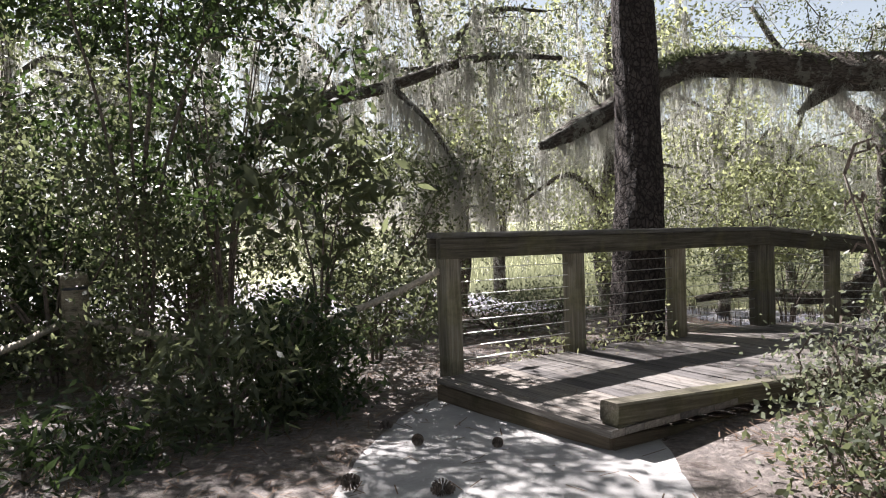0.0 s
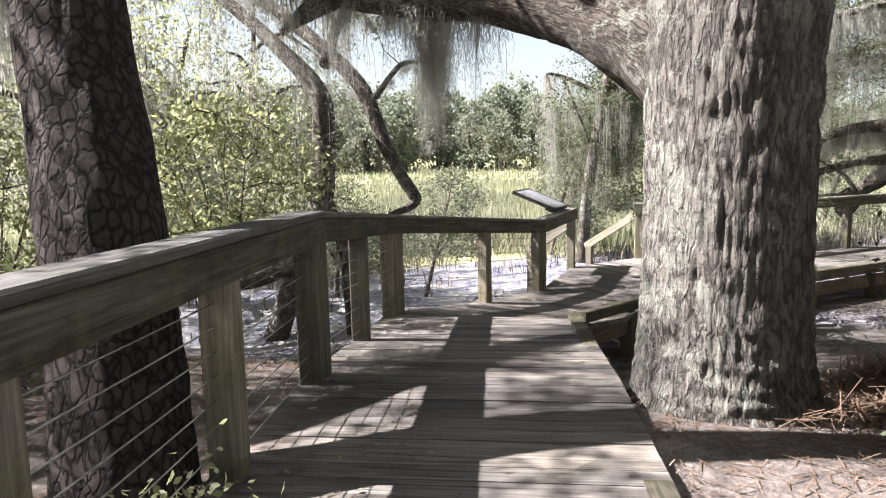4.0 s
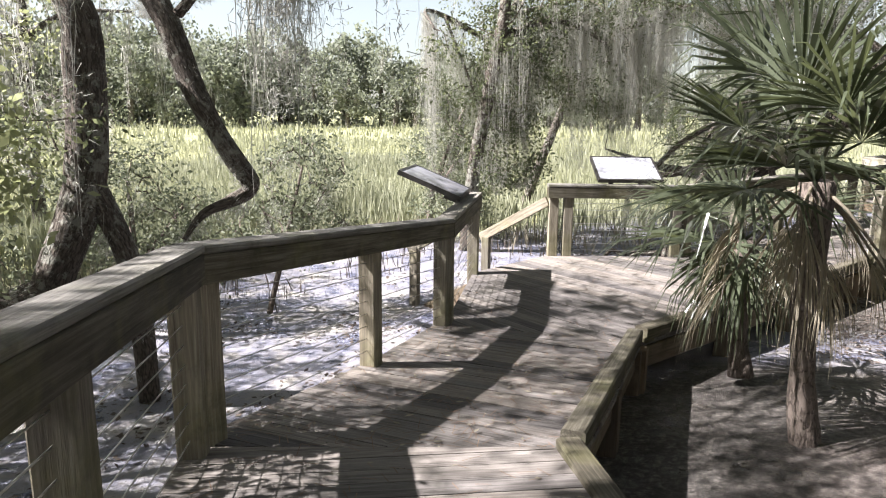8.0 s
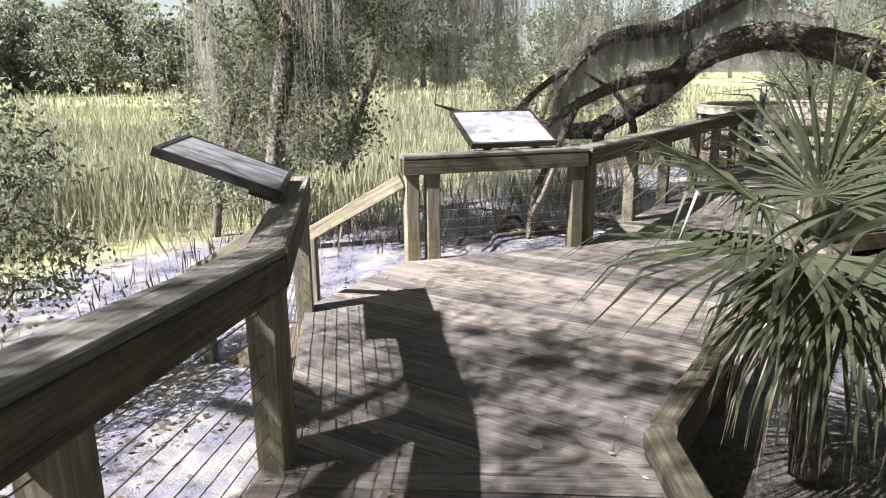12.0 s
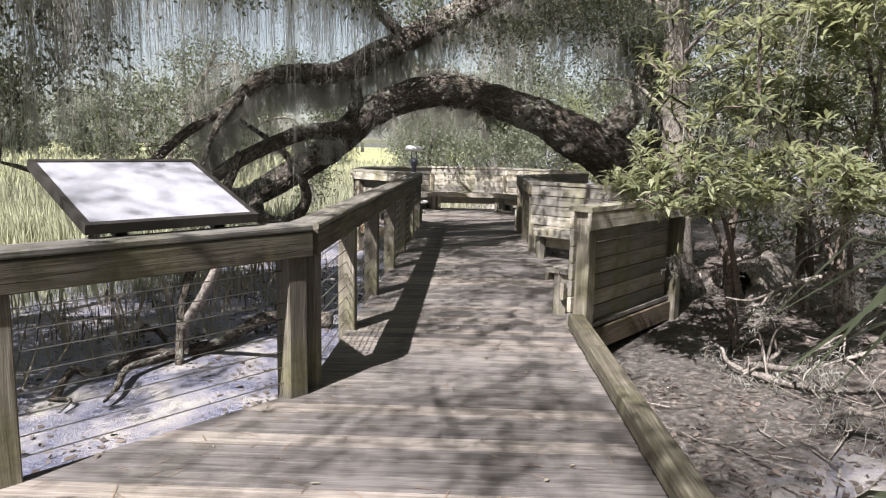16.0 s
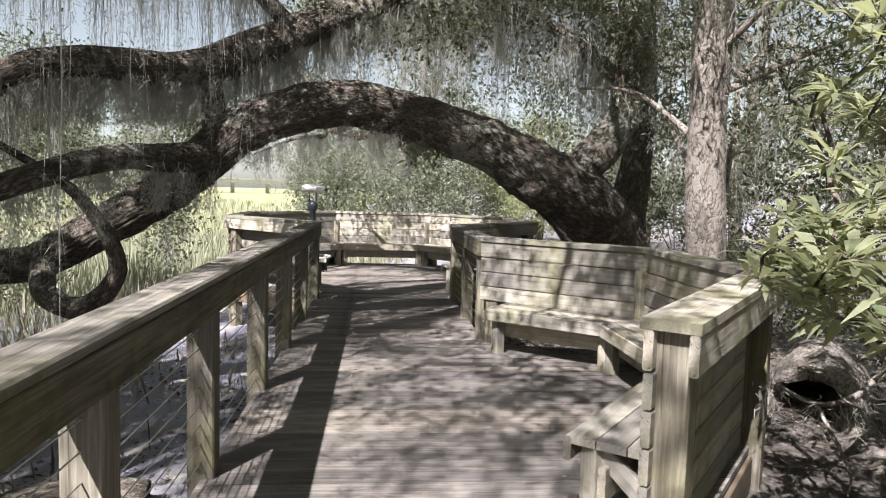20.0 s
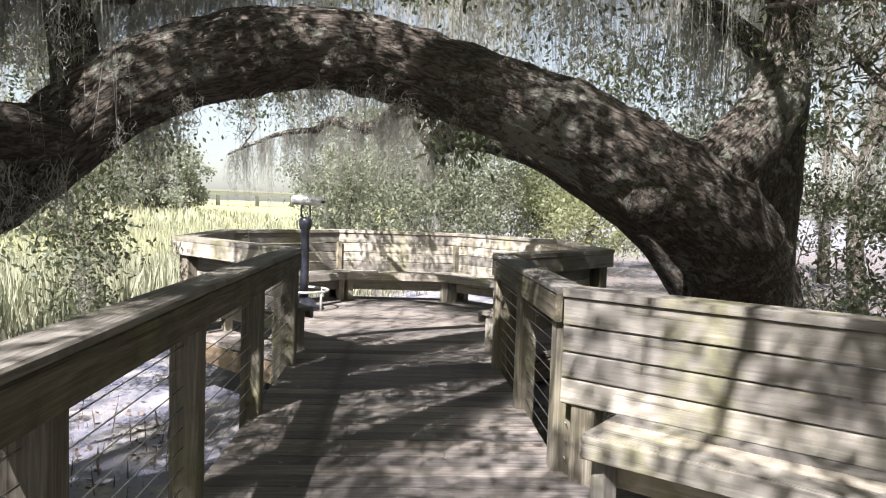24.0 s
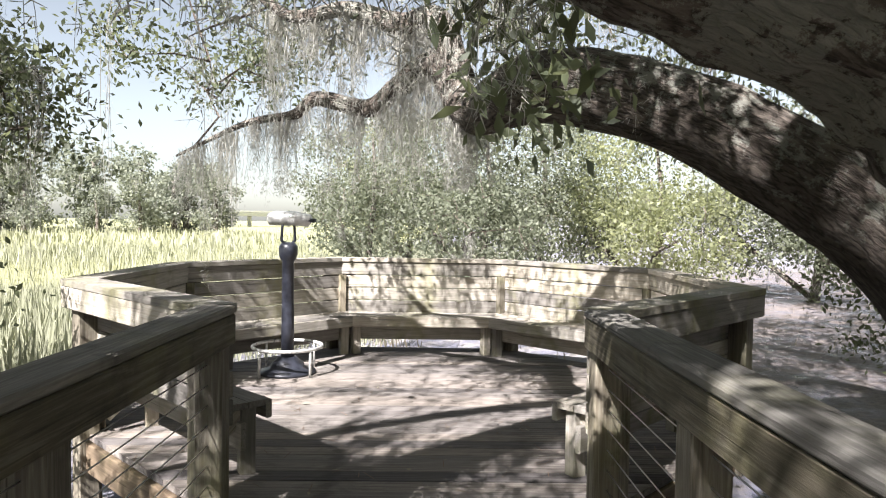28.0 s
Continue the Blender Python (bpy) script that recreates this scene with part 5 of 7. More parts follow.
# moss-curtained bough reaching in from the marsh
small_tree("live_oak", "thin live oak at the marsh edge hung with long moss curtains", [
    [(21.8, 12.8, -0.6, 0.13), (21.4, 12.0, 1.4, 0.11), (20.8, 11.1, 3.2, 0.09), (20.1, 10.0, 4.2, 0.07), (19.3, 8.8, 4.2, 0.04), (18.9, 7.9, 3.9, 0.02)],
    [(20.6, 10.8, 3.6, 0.06), (19.6, 10.9, 4.1, 0.05), (18.4, 10.6, 4.1, 0.03), (17.4, 10.4, 3.8, 0.015)],
    [(20.1, 10.0, 4.2, 0.05), (19.2, 9.7, 4.3, 0.04), (18.2, 9.1, 4.1, 0.025), (17.5, 8.8, 3.8, 0.012)],
    [(19.9, 9.7, 4.2, 0.05), (20.4, 8.7, 4.4, 0.04), (20.6, 7.8, 4.2, 0.02)]],
    [((19.0, 10.2, 4.2), (1.2, 0.8, 0.4), 20), ((18.4, 9.4, 3.6), (0.9, 0.6, 0.5), 12)],
    M_LIMB, M_LEAF_OAK, 58, per=60, moss=300, moss_len=2.3, group="live oaks", width=0.007)

# mossy tree at the marsh edge left of the platform
small_tree("live_oak", "small moss-draped oak in the grass beside the platform", [
    [(26.6, 8.6, -0.6, 0.10), (26.4, 8.2, 0.8, 0.09), (26.0, 7.7, 2.2, 0.07), (25.6, 7.2, 3.4, 0.04)],
    [(26.3, 8.1, 1.2, 0.06), (25.6, 7.2, 1.9, 0.04), (25.0, 6.6, 2.0, 0.02)],
    [(26.1, 7.8, 1.9, 0.05), (26.8, 7.0, 2.6, 0.03), (27.2, 6.4, 2.6, 0.015)],
    [(26.1, 7.8, 2.2, 0.05), (25.0, 7.4, 3.0, 0.03), (24.2, 7.0, 3.1, 0.015)],
    [(25.8, 7.5, 2.6, 0.04), (25.2, 6.2, 3.1, 0.03), (24.6, 5.3, 2.7, 0.015), (24.4, 5.0, 2.2, 0.006)],
    [(25.0, 6.6, 2.0, 0.03), (24.4, 5.9, 2.1, 0.02), (24.1, 5.7, 1.2, 0.01), (24.0, 5.6, 0.5, 0.005)]],
    [((25.6, 7.2, 3.0), (1.2, 0.9, 0.7), 50), ((25.4, 7.0, 1.6), (0.8, 0.7, 0.7), 36), ((26.6, 7.0, 2.4), (0.9, 0.8, 0.6), 36), ((25.8, 7.6, 0.5), (1.0, 0.8, 0.6), 36), ((24.5, 5.15, 2.35), (0.5, 0.35, 0.5), 34), ((24.1, 5.7, 1.3), (0.4, 0.4, 0.9), 40), ((25.2, 5.7, 2.9), (0.6, 0.5, 0.6), 40)],
    M_LIMB, M_LEAF_OAK, 59, per=70, moss=300, moss_len=0.9, group="live oaks")

# mangrove-like thicket behind the platform
for k, (x, y, s) in enumerate([(32.0, -3.4, 1.15), (34.0, -6.4, 1.3), (30.0, -6.5, 1.05), (36.5, -2.6, 1.2), (28.0, -9.0, 1.1), (40.0, -5.5, 1.4)]):
    small_tree("marsh_tree", "broad low green tree over the marsh edge", [
        [(x, y, -0.6, 0.10), (x - 0.3, y + 0.2, 0.8 * s, 0.09), (x - 0.2, y, 2.0 * s, 0.06), (x, y, 3.2 * s, 0.03)],
        [(x, y, 0.1, 0.07), (x - 1.0 * s, y + 1.0 * s, 0.9 * s, 0.05), (x - 1.9 * s, y + 1.4 * s, 1.2 * s, 0.03)], [(x, y, 0.1, 0.07), (x + 1.2 * s, y + 0.6, 1.2 * s, 0.05), (x + 2.0 * s, y, 1.9 * s, 0.02)]],
        [((x, y, 2.5 * s), (2.0 * s, 1.8 * s, 1.4 * s), 90), ((x - 1.2 * s, y + 0.8, 1.3 * s), (1.3 * s, 1.1 * s, 0.9 * s), 50), ((x + 1.4 * s, y, 1.5 * s), (1.3 * s, 1.1 * s, 1.0 * s), 50)],
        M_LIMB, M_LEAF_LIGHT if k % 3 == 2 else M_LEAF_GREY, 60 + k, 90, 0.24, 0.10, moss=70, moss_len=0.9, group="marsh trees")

# cedar beside the bay
small_tree("red_cedar", "slender red cedar with grey-brown stringy trunk", [
    [(17.66, 2.2, -0.4, 0.24), (17.58, 2.36, 0.5, 0.18), (17.45, 2.6, 1.5, 0.165), (17.3, 2.85, 2.5, 0.155), (17.1, 3.1, 3.6, 0.14), (16.9, 3.4, 5.2, 0.09)],
    [(17.4, 2.65, 1.7, 0.05), (18.3, 1.9, 2.1, 0.03), (19.2, 1.1, 2.7, 0.015)], [(17.3, 2.85, 2.4, 0.04), (16.6, 2.0, 2.9, 0.02), (15.6, 1.4, 3.1, 0.01)], [(17.55, 2.4, 0.75, 0.07), (17.9, 1.9, 1.15, 0.06), (18.1, 1.3, 2.2, 0.03)],
    [(17.1, 3.1, 3.3, 0.04), (18.1, 3.4, 3.6, 0.025), (18.9, 3.6, 3.5, 0.01)], [(17.35, 2.75, 2.0, 0.035), (18.0, 2.9, 2.5, 0.02), (18.6, 3.0, 2.6, 0.01)], [(17.25, 2.9, 2.7, 0.03), (16.4, 3.0, 3.2, 0.018), (15.7, 2.9, 3.5, 0.008)]],
    [((16.7, 3.0, 4.8), (1.6, 1.5, 1.0), 60), ((15.7, 1.2, 3.3), (1.2, 1.1, 0.8), 60), ((19.0, 1.3, 2.9), (0.9, 0.8, 0.6), 24), ((17.1, 2.9, 3.4), (1.3, 0.8, 0.5), 40), ((16.2, 2.2, 2.7), (1.2, 0.9, 0.8), 60), ((18.5, 3.2, 3.7), (0.9, 0.7, 0.4), 26)], M_DEAD, M_LEAF_OAK, 71, 90, 0.2, 0.08, moss=50, moss_len=0.45, long=5)

# bay bush with long pale leaves, by the bay railing
for k, (x, y, z0, n) in enumerate([(14.85, 4.25, 1.22, 70), (14.2, 3.7, 1.25, 70), (15.4, 2.6, 1.9, 80), (13.9, 3.4, 2.4, 90), (12.3, 2.8, 2.6, 80), (13.2, 2.6, 1.7, 70)]):
    small_tree("wax_myrtle", "tall shrub with long pale green leaves in whorls", [
        [(x, y, -0.2, 0.045), (x + 0.1, y + 0.1, 0.8, 0.04), (x, y, z0 + 0.6, 0.02), (x - 0.2, y + 0.3, z0 + 1.6, 0.01)], [(x, y, 0.3, 0.03), (x - 0.3, y + 0.7, z0, 0.015), (x - 0.3, y + 1.2, z0 + 0.1, 0.008)], [(x, y, 0.3, 0.03), (x + 0.6, y + 0.2, z0 + 0.5, 0.012)]],
        [((x - 0.2, y + 0.3, z0 + 0.9), (1.0, 1.0, 1.1), int(n * 1.2)), ((x - 0.3, y + 1.15, z0 + 0.16), (0.6, 0.45, 0.26), n)], M_TWIG, M_LEAF_BAY, 80 + k, 20, 0.012, 0.15, moss=30 if k else 8, moss_len=0.6, group="wax myrtles", category="shrub", long=5, whorl=True)


# ---------- palmetto ----------
def fan_mesh(name, base, d, size, r, mat, n=44, spread=1.95, droop=0.4):
    """A fan leaf: narrow folded blades that all spring from base, free and bent towards their points, along d."""
    d = unit(np.array(d, float))
    s = unit(np.cross(d, np.array([0, 0, 1.0])))
    u = np.cross(s, d)
    hub = np.array(base, float)
    verts, faces = [hub], []
    down = np.array([0, 0, -1.0])
    for i in range(n):
        a = (i / (n - 1) - 0.5) * 2 * spread
        L = size * (1 - 0.22 * abs(a) / spread) * r.uniform(0.85, 1.08)
        v = unit(d * math.cos(a) + s * math.sin(a) + u * (0.05 + 0.16 * math.cos(a)) + r.normal(size=3) * 0.025)
        side = unit(np.cross(v, u))
        w = L * spread / n * 0.33
        fold = u * w * (0.7 if i % 2 else -0.7)
        p1 = hub + v * L * 0.36
        v2 = unit(v + down * droop * r.uniform(0.2, 0.7))
        p2 = p1 + v2 * L * 0.36
        v3 = unit(v2 + down * droop * r.uniform(0.4, 2.6))
        p3 = p2 + v3 * L * 0.30
        k = len(verts)
        verts += [p1 + side * w + fold, p1 - side * w - fold, p2 + side * w * 0.62, p2 - side * w * 0.62, p3]
        faces += [(0, k, k + 1), (k + 1, k, k + 2, k + 3), (k + 3, k + 2, k + 4)]
    return mesh_of(name, verts, faces, mat)


def palm(base, crown, leaves, seed, size=0.85, dry=8, lead=()):
    """Trunk, fans all round and the leading fans as (direction, petiole length, fan size, droop), then dry fronds."""
    t = thing("palmetto", base, "palmetto with broad green fans and dry hanging fronds", "palm", "palmettos")
    r = rng_of(seed)
    c, b = np.array(crown, float), np.array(base, float)
    limb("trunk", [(*b, 0.11), (*(b * 0.6 + c * 0.4 + np.array([0.05, 0.03, 0])), 0.085), (*c, 0.11)], t, M_TWIG, 14, 0.3, seed, 6)
    fans = list(lead)
    for k in range(leaves):
        a = 2.4 * k + r.uniform(-0.3, 0.3)
        fans.append(((math.cos(a), math.sin(a), r.uniform(0.1, 1.6)), r.uniform(0.5, 0.9) * size, size * r.uniform(0.85, 1.1), 0.45))
    for d, reach, span, droop in fans:
        v = unit(np.array(d, float))
        q = c + v * reach + np.array([0, 0, -0.03])
        f = part("frond", fan_mesh("fan", q, v + np.array([0, 0, -0.2]), span, r, M_PALM, droop=droop), t)
        part("petiole", tube_mesh("petiole", [c, (c + q) / 2 + np.array([0, 0, 0.05]), q], [0.017, 0.012, 0.008], M_PALM, 6), f)
    for k in range(dry):
        a = 2.4 * k + r.uniform(-0.4, 0.4)
        v = unit(np.array([math.cos(a), math.sin(a), -0.5]))
        q = c + v * r.uniform(0.2, 0.6) + np.array([0, 0, -0.1 + r.uniform(-0.35, 0.1)])
        f = part("dry_frond", fan_mesh("dry_fan", q, v + np.array([0, 0, -1.5]), size * r.uniform(0.6, 1.0), r, M_PALM_DRY, 20, r.uniform(0.3, 0.7), 1.4), t, None, "withered tan hanging frond")
        part("petiole", tube_mesh("petiole", [c, (c + q) / 2 + np.array([0, 0, 0.04]), q], [0.015, 0.011, 0.008], M_PALM_DRY, 6), f)


palm((9.42, 6.85, -0.3), (9.35, 7.0, 1.75), 5, 5, 1.0, 14, (((-0.75, 0.35, 0.25), 0.50, 1.15, 0.5), ((-0.35, 0.75, -0.05), 0.45, 1.15, 0.7), ((-0.3, 0.3, 1.2), 0.60, 1.1, 0.4), ((-0.7, -0.3, 0.5), 0.55, 1.0, 0.5)))
palm((10.85, 7.3, -0.2), (10.80, 7.38, 1.08), 0, 6, 0.95, 3, (((-0.5, 0.70, 0.10), 0.28, 1.3, 0.4), ((-0.2, 0.3, 0.95), 0.30, 0.85, 0.4), ((-0.8, -0.1, -0.2), 0.30, 1.05, 1.3), ((0.15, 0.75, 0.5), 0.40, 1.0, 0.7), ((-0.55, 0.15, -0.35), 0.2, 1.0, 1.6), ((0.4, -0.6, 0.4), 0.5, 1.0, 0.6)))
palm((8.2, 4.7, 0.2), (8.2, 4.75, 1.9), 12, 7, 0.9, 4)


# ---------- shrubs and trees by the first path ----------
def shrub(at, rad, n, leaf_mat, seed, size=0.05, label="", stems=5, long=2.2, per=45, name="shrub", sigma=0.12, group="undergrowth"):
    r = random.Random(seed)
    x, y, z = at
    g = ground_z(x, y)
    lines = []
    for k in range(stems):
        a = r.uniform(0, 6.28)
        f = r.uniform(0.3, 0.85)
        lines.append([(x + 0.05 * math.cos(a), y + 0.05 * math.sin(a), g - 0.05, 0.018), (x + 0.25 * rad[0] * f * math.cos(a), y + 0.25 * rad[1] * f * math.sin(a), g + 0.5 * (z - g), 0.013), (x + rad[0] * f * math.cos(a), y + rad[1] * f * math.sin(a), z + 0.5 * rad[2] * r.uniform(-0.4, 1), 0.005)])
    return small_tree(name, label, lines, [(at, rad, n)], M_TWIG, leaf_mat, seed, per, sigma, size, group=group, category="shrub", long=long, sides=6)


shrub((-0.72, 5.55, 0.98), (0.45, 0.4, 0.42), 60, M_LEAF_OAK, 101, 0.11, "bushy shrub with long green leaves beside the path", long=4, per=32)
shrub((-0.3, 6.1, 1.0), (0.42, 0.4, 0.55), 80, M_LEAF_SHADED, 102, 0.07, "dark dense shrub beside the sandy path")
shrub((-1.35, 4.9, 0.78), (0.42, 0.35, 0.22), 34, M_LEAF_SHADED, 103, 0.10, "low shrub with dark drooping leaves", long=4, per=30)
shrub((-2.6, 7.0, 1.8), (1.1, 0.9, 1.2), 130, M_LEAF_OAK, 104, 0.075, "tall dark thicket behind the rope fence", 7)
shrub((-1.3, 7.6, 3.2), (1.4, 1.1, 1.2), 76, M_LEAF_SHADED, 105, 0.09, "dark evergreen crown over the rope fence", 7)
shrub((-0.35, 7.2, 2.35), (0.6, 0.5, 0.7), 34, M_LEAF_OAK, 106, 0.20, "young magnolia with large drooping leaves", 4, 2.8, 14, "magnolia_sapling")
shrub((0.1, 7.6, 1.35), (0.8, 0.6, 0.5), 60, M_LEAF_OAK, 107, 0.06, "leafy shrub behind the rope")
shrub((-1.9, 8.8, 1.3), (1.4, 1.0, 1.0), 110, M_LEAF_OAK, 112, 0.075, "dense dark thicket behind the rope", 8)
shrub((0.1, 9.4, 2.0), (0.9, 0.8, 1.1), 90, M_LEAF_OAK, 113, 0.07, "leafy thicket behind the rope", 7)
shrub((-3.6, 7.8, 1.4), (1.3, 1.0, 1.3), 180, M_LEAF_SHADED, 114, 0.075, "dense dark thicket behind the rope", 8)
shrub((-4.6, 6.4, 2.6), (1.4, 1.4, 2.2), 190, M_LEAF_SHADED, 108, 0.08, "tall tangled thicket with brown stems", 9)
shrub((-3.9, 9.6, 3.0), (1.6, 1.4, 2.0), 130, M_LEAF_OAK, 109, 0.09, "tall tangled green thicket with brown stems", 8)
shrub((-5.0, 3.0, 1.8), (1.2, 1.4, 1.6), 120, M_LEAF_SHADED, 110, 0.09, "tall dark thicket beside the path", 7)
shrub((-3.0, 1.5, 1.0), (0.8, 0.9, 0.6), 60, M_LEAF_SHADED, 111, 0.08, "low dark shrub beside the path")
# high crown, largely above view, thickened to shade the sand
shrub((-2.0, 7.4, 4.7), (1.9, 1.5, 1.0), 210, M_LEAF_SHADED, 115, 0.09, "dark evergreen crown above the thicket", 7)
shrub((-4.3, 8.7, 2.2), (1.3, 1.1, 1.9), 210, M_LEAF_SHADED, 119, 0.08, "tall dark thicket with brown stems", 9)
shrub((-2.5, 10.0, 2.5), (1.0, 0.8, 1.5), 110, M_LEAF_SHADED, 120, 0.08, "tall dark thicket behind the rope", 7)
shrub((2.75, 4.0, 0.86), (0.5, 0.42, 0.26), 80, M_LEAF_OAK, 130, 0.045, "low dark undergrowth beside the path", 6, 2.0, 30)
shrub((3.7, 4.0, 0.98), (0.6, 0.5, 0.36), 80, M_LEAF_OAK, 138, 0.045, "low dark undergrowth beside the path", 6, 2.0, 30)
shrub((2.9, 2.9, 0.9), (0.6, 0.6, 0.32), 70, M_LEAF_SHADED, 139, 0.05, "low dark undergrowth beside the path", 6, 2.0, 30)
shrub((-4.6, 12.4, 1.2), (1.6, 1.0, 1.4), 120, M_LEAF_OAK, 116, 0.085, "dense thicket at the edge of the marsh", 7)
shrub((-6.6, 9.0, 1.9), (1.5, 1.3, 1.6), 120, M_LEAF_SHADED, 117, 0.085, "tall dark thicket behind the rope", 7)
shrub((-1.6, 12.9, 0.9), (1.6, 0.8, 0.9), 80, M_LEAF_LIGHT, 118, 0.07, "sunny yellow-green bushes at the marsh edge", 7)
# inland of the last straight
for k, (x, y, z, a, h, n) in enumerate([(17.0, 0.2, 1.3, 1.3, 1.5, 110), (14.6, 0.2, 1.6, 1.4, 1.7, 130), (19.6, -2.4, 1.4, 1.6, 1.6, 120), (12.4, 1.0, 1.5, 1.3, 1.5, 120), (22.6, -3.6, 1.0, 1.6, 1.2, 100), (16.6, -1.8, 3.2, 1.8, 1.4, 120), (10.6, 3.4, 1.6, 1.0, 1.3, 100), (11.4, 4.6, 0.6, 0.6, 0.5, 40)]):
    shrub((x, y, z), (a, a, h), n, M_LEAF_SHADED if k % 2 else M_LEAF_OAK, 141 + k, 0.075, "tall shady evergreen thicket inland of the boardwalk", 4)
# right of the first deck
shrub((3.3, 4.8, 1.02), (0.7, 0.45, 0.42), 150, M_LEAF_GREY, 121, 0.036, "sparse yaupon sapling with small grey-green leaves", 5, 2.0, 26)
shrub((3.2, 4.75, 2.0), (0.4, 0.35, 0.5), 26, M_LEAF_OAK, 122, 0.034, "thin yaupon sapling with small leaves", 3, 2.0, 22)
shrub((5.3, 4.3, 1.1), (0.8, 0.6, 0.5), 80, M_LEAF_OAK, 124, 0.055, "shrub beneath the great oak")
shrub((3.9, 3.7, 1.0), (1.0, 0.7, 0.45), 90, M_LEAF_SHADED, 125, 0.055, "low dark shrub beside the path")
shrub((6.9, 4.7, 1.3), (0.8, 0.7, 0.8), 80, M_LEAF_SHADED, 126, 0.06, "dark shrub behind the oak trunk")
shrub((7.6, 3.2, 2.4), (1.3, 1.2, 1.6), 150, M_LEAF_SHADED, 127, 0.08, "tall dark thicket behind the oak", 7)
shrub((5.2, 2.2, 2.0), (1.4, 1.0, 1.4), 130, M_LEAF_SHADED, 128, 0.08, "tall dark thicket beside the path", 7)
shrub((1.75, 6.98, 0.84), (0.45, 0.10, 0.07), 26, M_LEAF_LIGHT, 161, 0.045, "small yellow-green weeds under the railing", 6, 2.0, 14)
shrub((2.5, 7.35, 0.88), (0.25, 0.10, 0.10), 16, M_LEAF_LIGHT, 162, 0.045, "small yellow-green weeds under the railing", 6, 2.0, 14)
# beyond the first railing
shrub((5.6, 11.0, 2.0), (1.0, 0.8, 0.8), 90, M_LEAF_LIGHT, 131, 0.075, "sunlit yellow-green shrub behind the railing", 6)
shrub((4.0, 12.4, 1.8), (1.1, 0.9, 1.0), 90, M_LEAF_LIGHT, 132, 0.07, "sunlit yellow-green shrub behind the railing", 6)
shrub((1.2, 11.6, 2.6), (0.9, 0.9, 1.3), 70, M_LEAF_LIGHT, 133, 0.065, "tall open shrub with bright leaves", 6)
shrub((1.4, 9.4, 0.75), (1.1, 0.8, 0.45), 70, M_LEAF_GREY, 134, 0.05, "low tangled undergrowth behind the cables", 8)
shrub((2.6, 10.4, 0.6), (1.2, 0.8, 0.5), 70, M_LEAF_GREY, 135, 0.05, "low tangled undergrowth behind the cables", 8)
shrub((-0.2, 9.6, 0.9), (1.2, 0.9, 0.6), 80, M_LEAF_OAK, 136, 0.055, "low tangled undergrowth beyond the rope", 8)
shrub((6.9, 12.9, 1.2), (1.0, 0.8, 0.7), 60, M_LEAF_GREY, 137, 0.06, "leafy bush over the mud", 6)


# moss-curtained oak behind the first railing and the rope
small_tree("live_oak", "crooked live oak curtained in grey moss behind the railing", [
    [(-3.2, 12.6, -0.2, 0.16), (-2.9, 12.3, 1.6, 0.14), (-2.2, 11.9, 3.0, 0.13), (-1.2, 11.5, 3.7, 0.11), (0.2, 11.3, 4.0, 0.09), (1.6, 11.4, 4.4, 0.06), (2.8, 11.6, 4.4, 0.03)],
    [(-2.4, 12.0, 2.7, 0.09), (-1.4, 11.0, 2.75, 0.08), (-0.9, 10.6, 2.45, 0.07), (-0.75, 10.5, 1.7, 0.04)],
    [(-1.2, 11.5, 3.7, 0.07), (-0.2, 12.4, 4.4, 0.05), (1.2, 12.8, 4.6, 0.03)],
    [(0.2, 11.3, 4.0, 0.05), (0.7, 10.7, 3.4, 0.035), (1.1, 10.5, 2.7, 0.02)],
    [(-2.2, 11.9, 3.0, 0.08), (-3.4, 11.4, 4.0, 0.06), (-4.6, 11.0, 4.3, 0.03)]],
    [((0.4, 11.6, 4.4), (2.2, 1.0, 0.5), 30), ((1.0, 11.0, 2.6), (1.2, 0.7, 0.7), 26), ((-2.6, 11.6, 4.2), (1.8, 1.0, 0.6), 30)],
    M_LIMB, M_LEAF_OAK, 61, per=50, moss=640, moss_len=1.6, group="live oaks", strands=40, width=0.008, size=0.07)


# ---------- mossy woods behind ----------
def woods_tree(seed, leaf_mat, h=9.0):
    r = random.Random(seed)
    lines = [[(0, 0, -0.3, 0.17), (0.2, 0.1, 1.5, 0.15), (0.1 + r.uniform(-0.4, 0.4), r.uniform(-0.4, 0.4), h * 0.45, 0.12), (r.uniform(-1, 1), r.uniform(-1, 1), h * 0.85, 0.05)]]
    blobs = []
    for k in range(8):
        a, z, L = 2.4 * k + r.uniform(-0.4, 0.4), h * r.uniform(0.15, 0.75), r.uniform(1.4, 2.8)
        x, y = math.cos(a) * L, math.sin(a) * L
        lines.append([(0.1, 0.05, z, 0.085), (x * 0.45, y * 0.45, z + 0.6, 0.06), (x, y, z + r.uniform(-0.2, 0.9), 0.025)])
        blobs.append(((x, y, z + 0.5), (1.3, 1.3, 0.8), 22))
    blobs.append(((0, 0, h * 0.85), (1.8, 1.8, 1.2), 40))
    return small_tree("live_oak", "moss-hung live oak at the edge of the marsh", lines, blobs, M_LIMB, leaf_mat, seed, 24, 0.24, 0.115, moss=330, moss_len=1.6, group="woodland oaks", strands=16, width=0.02, sides=7)


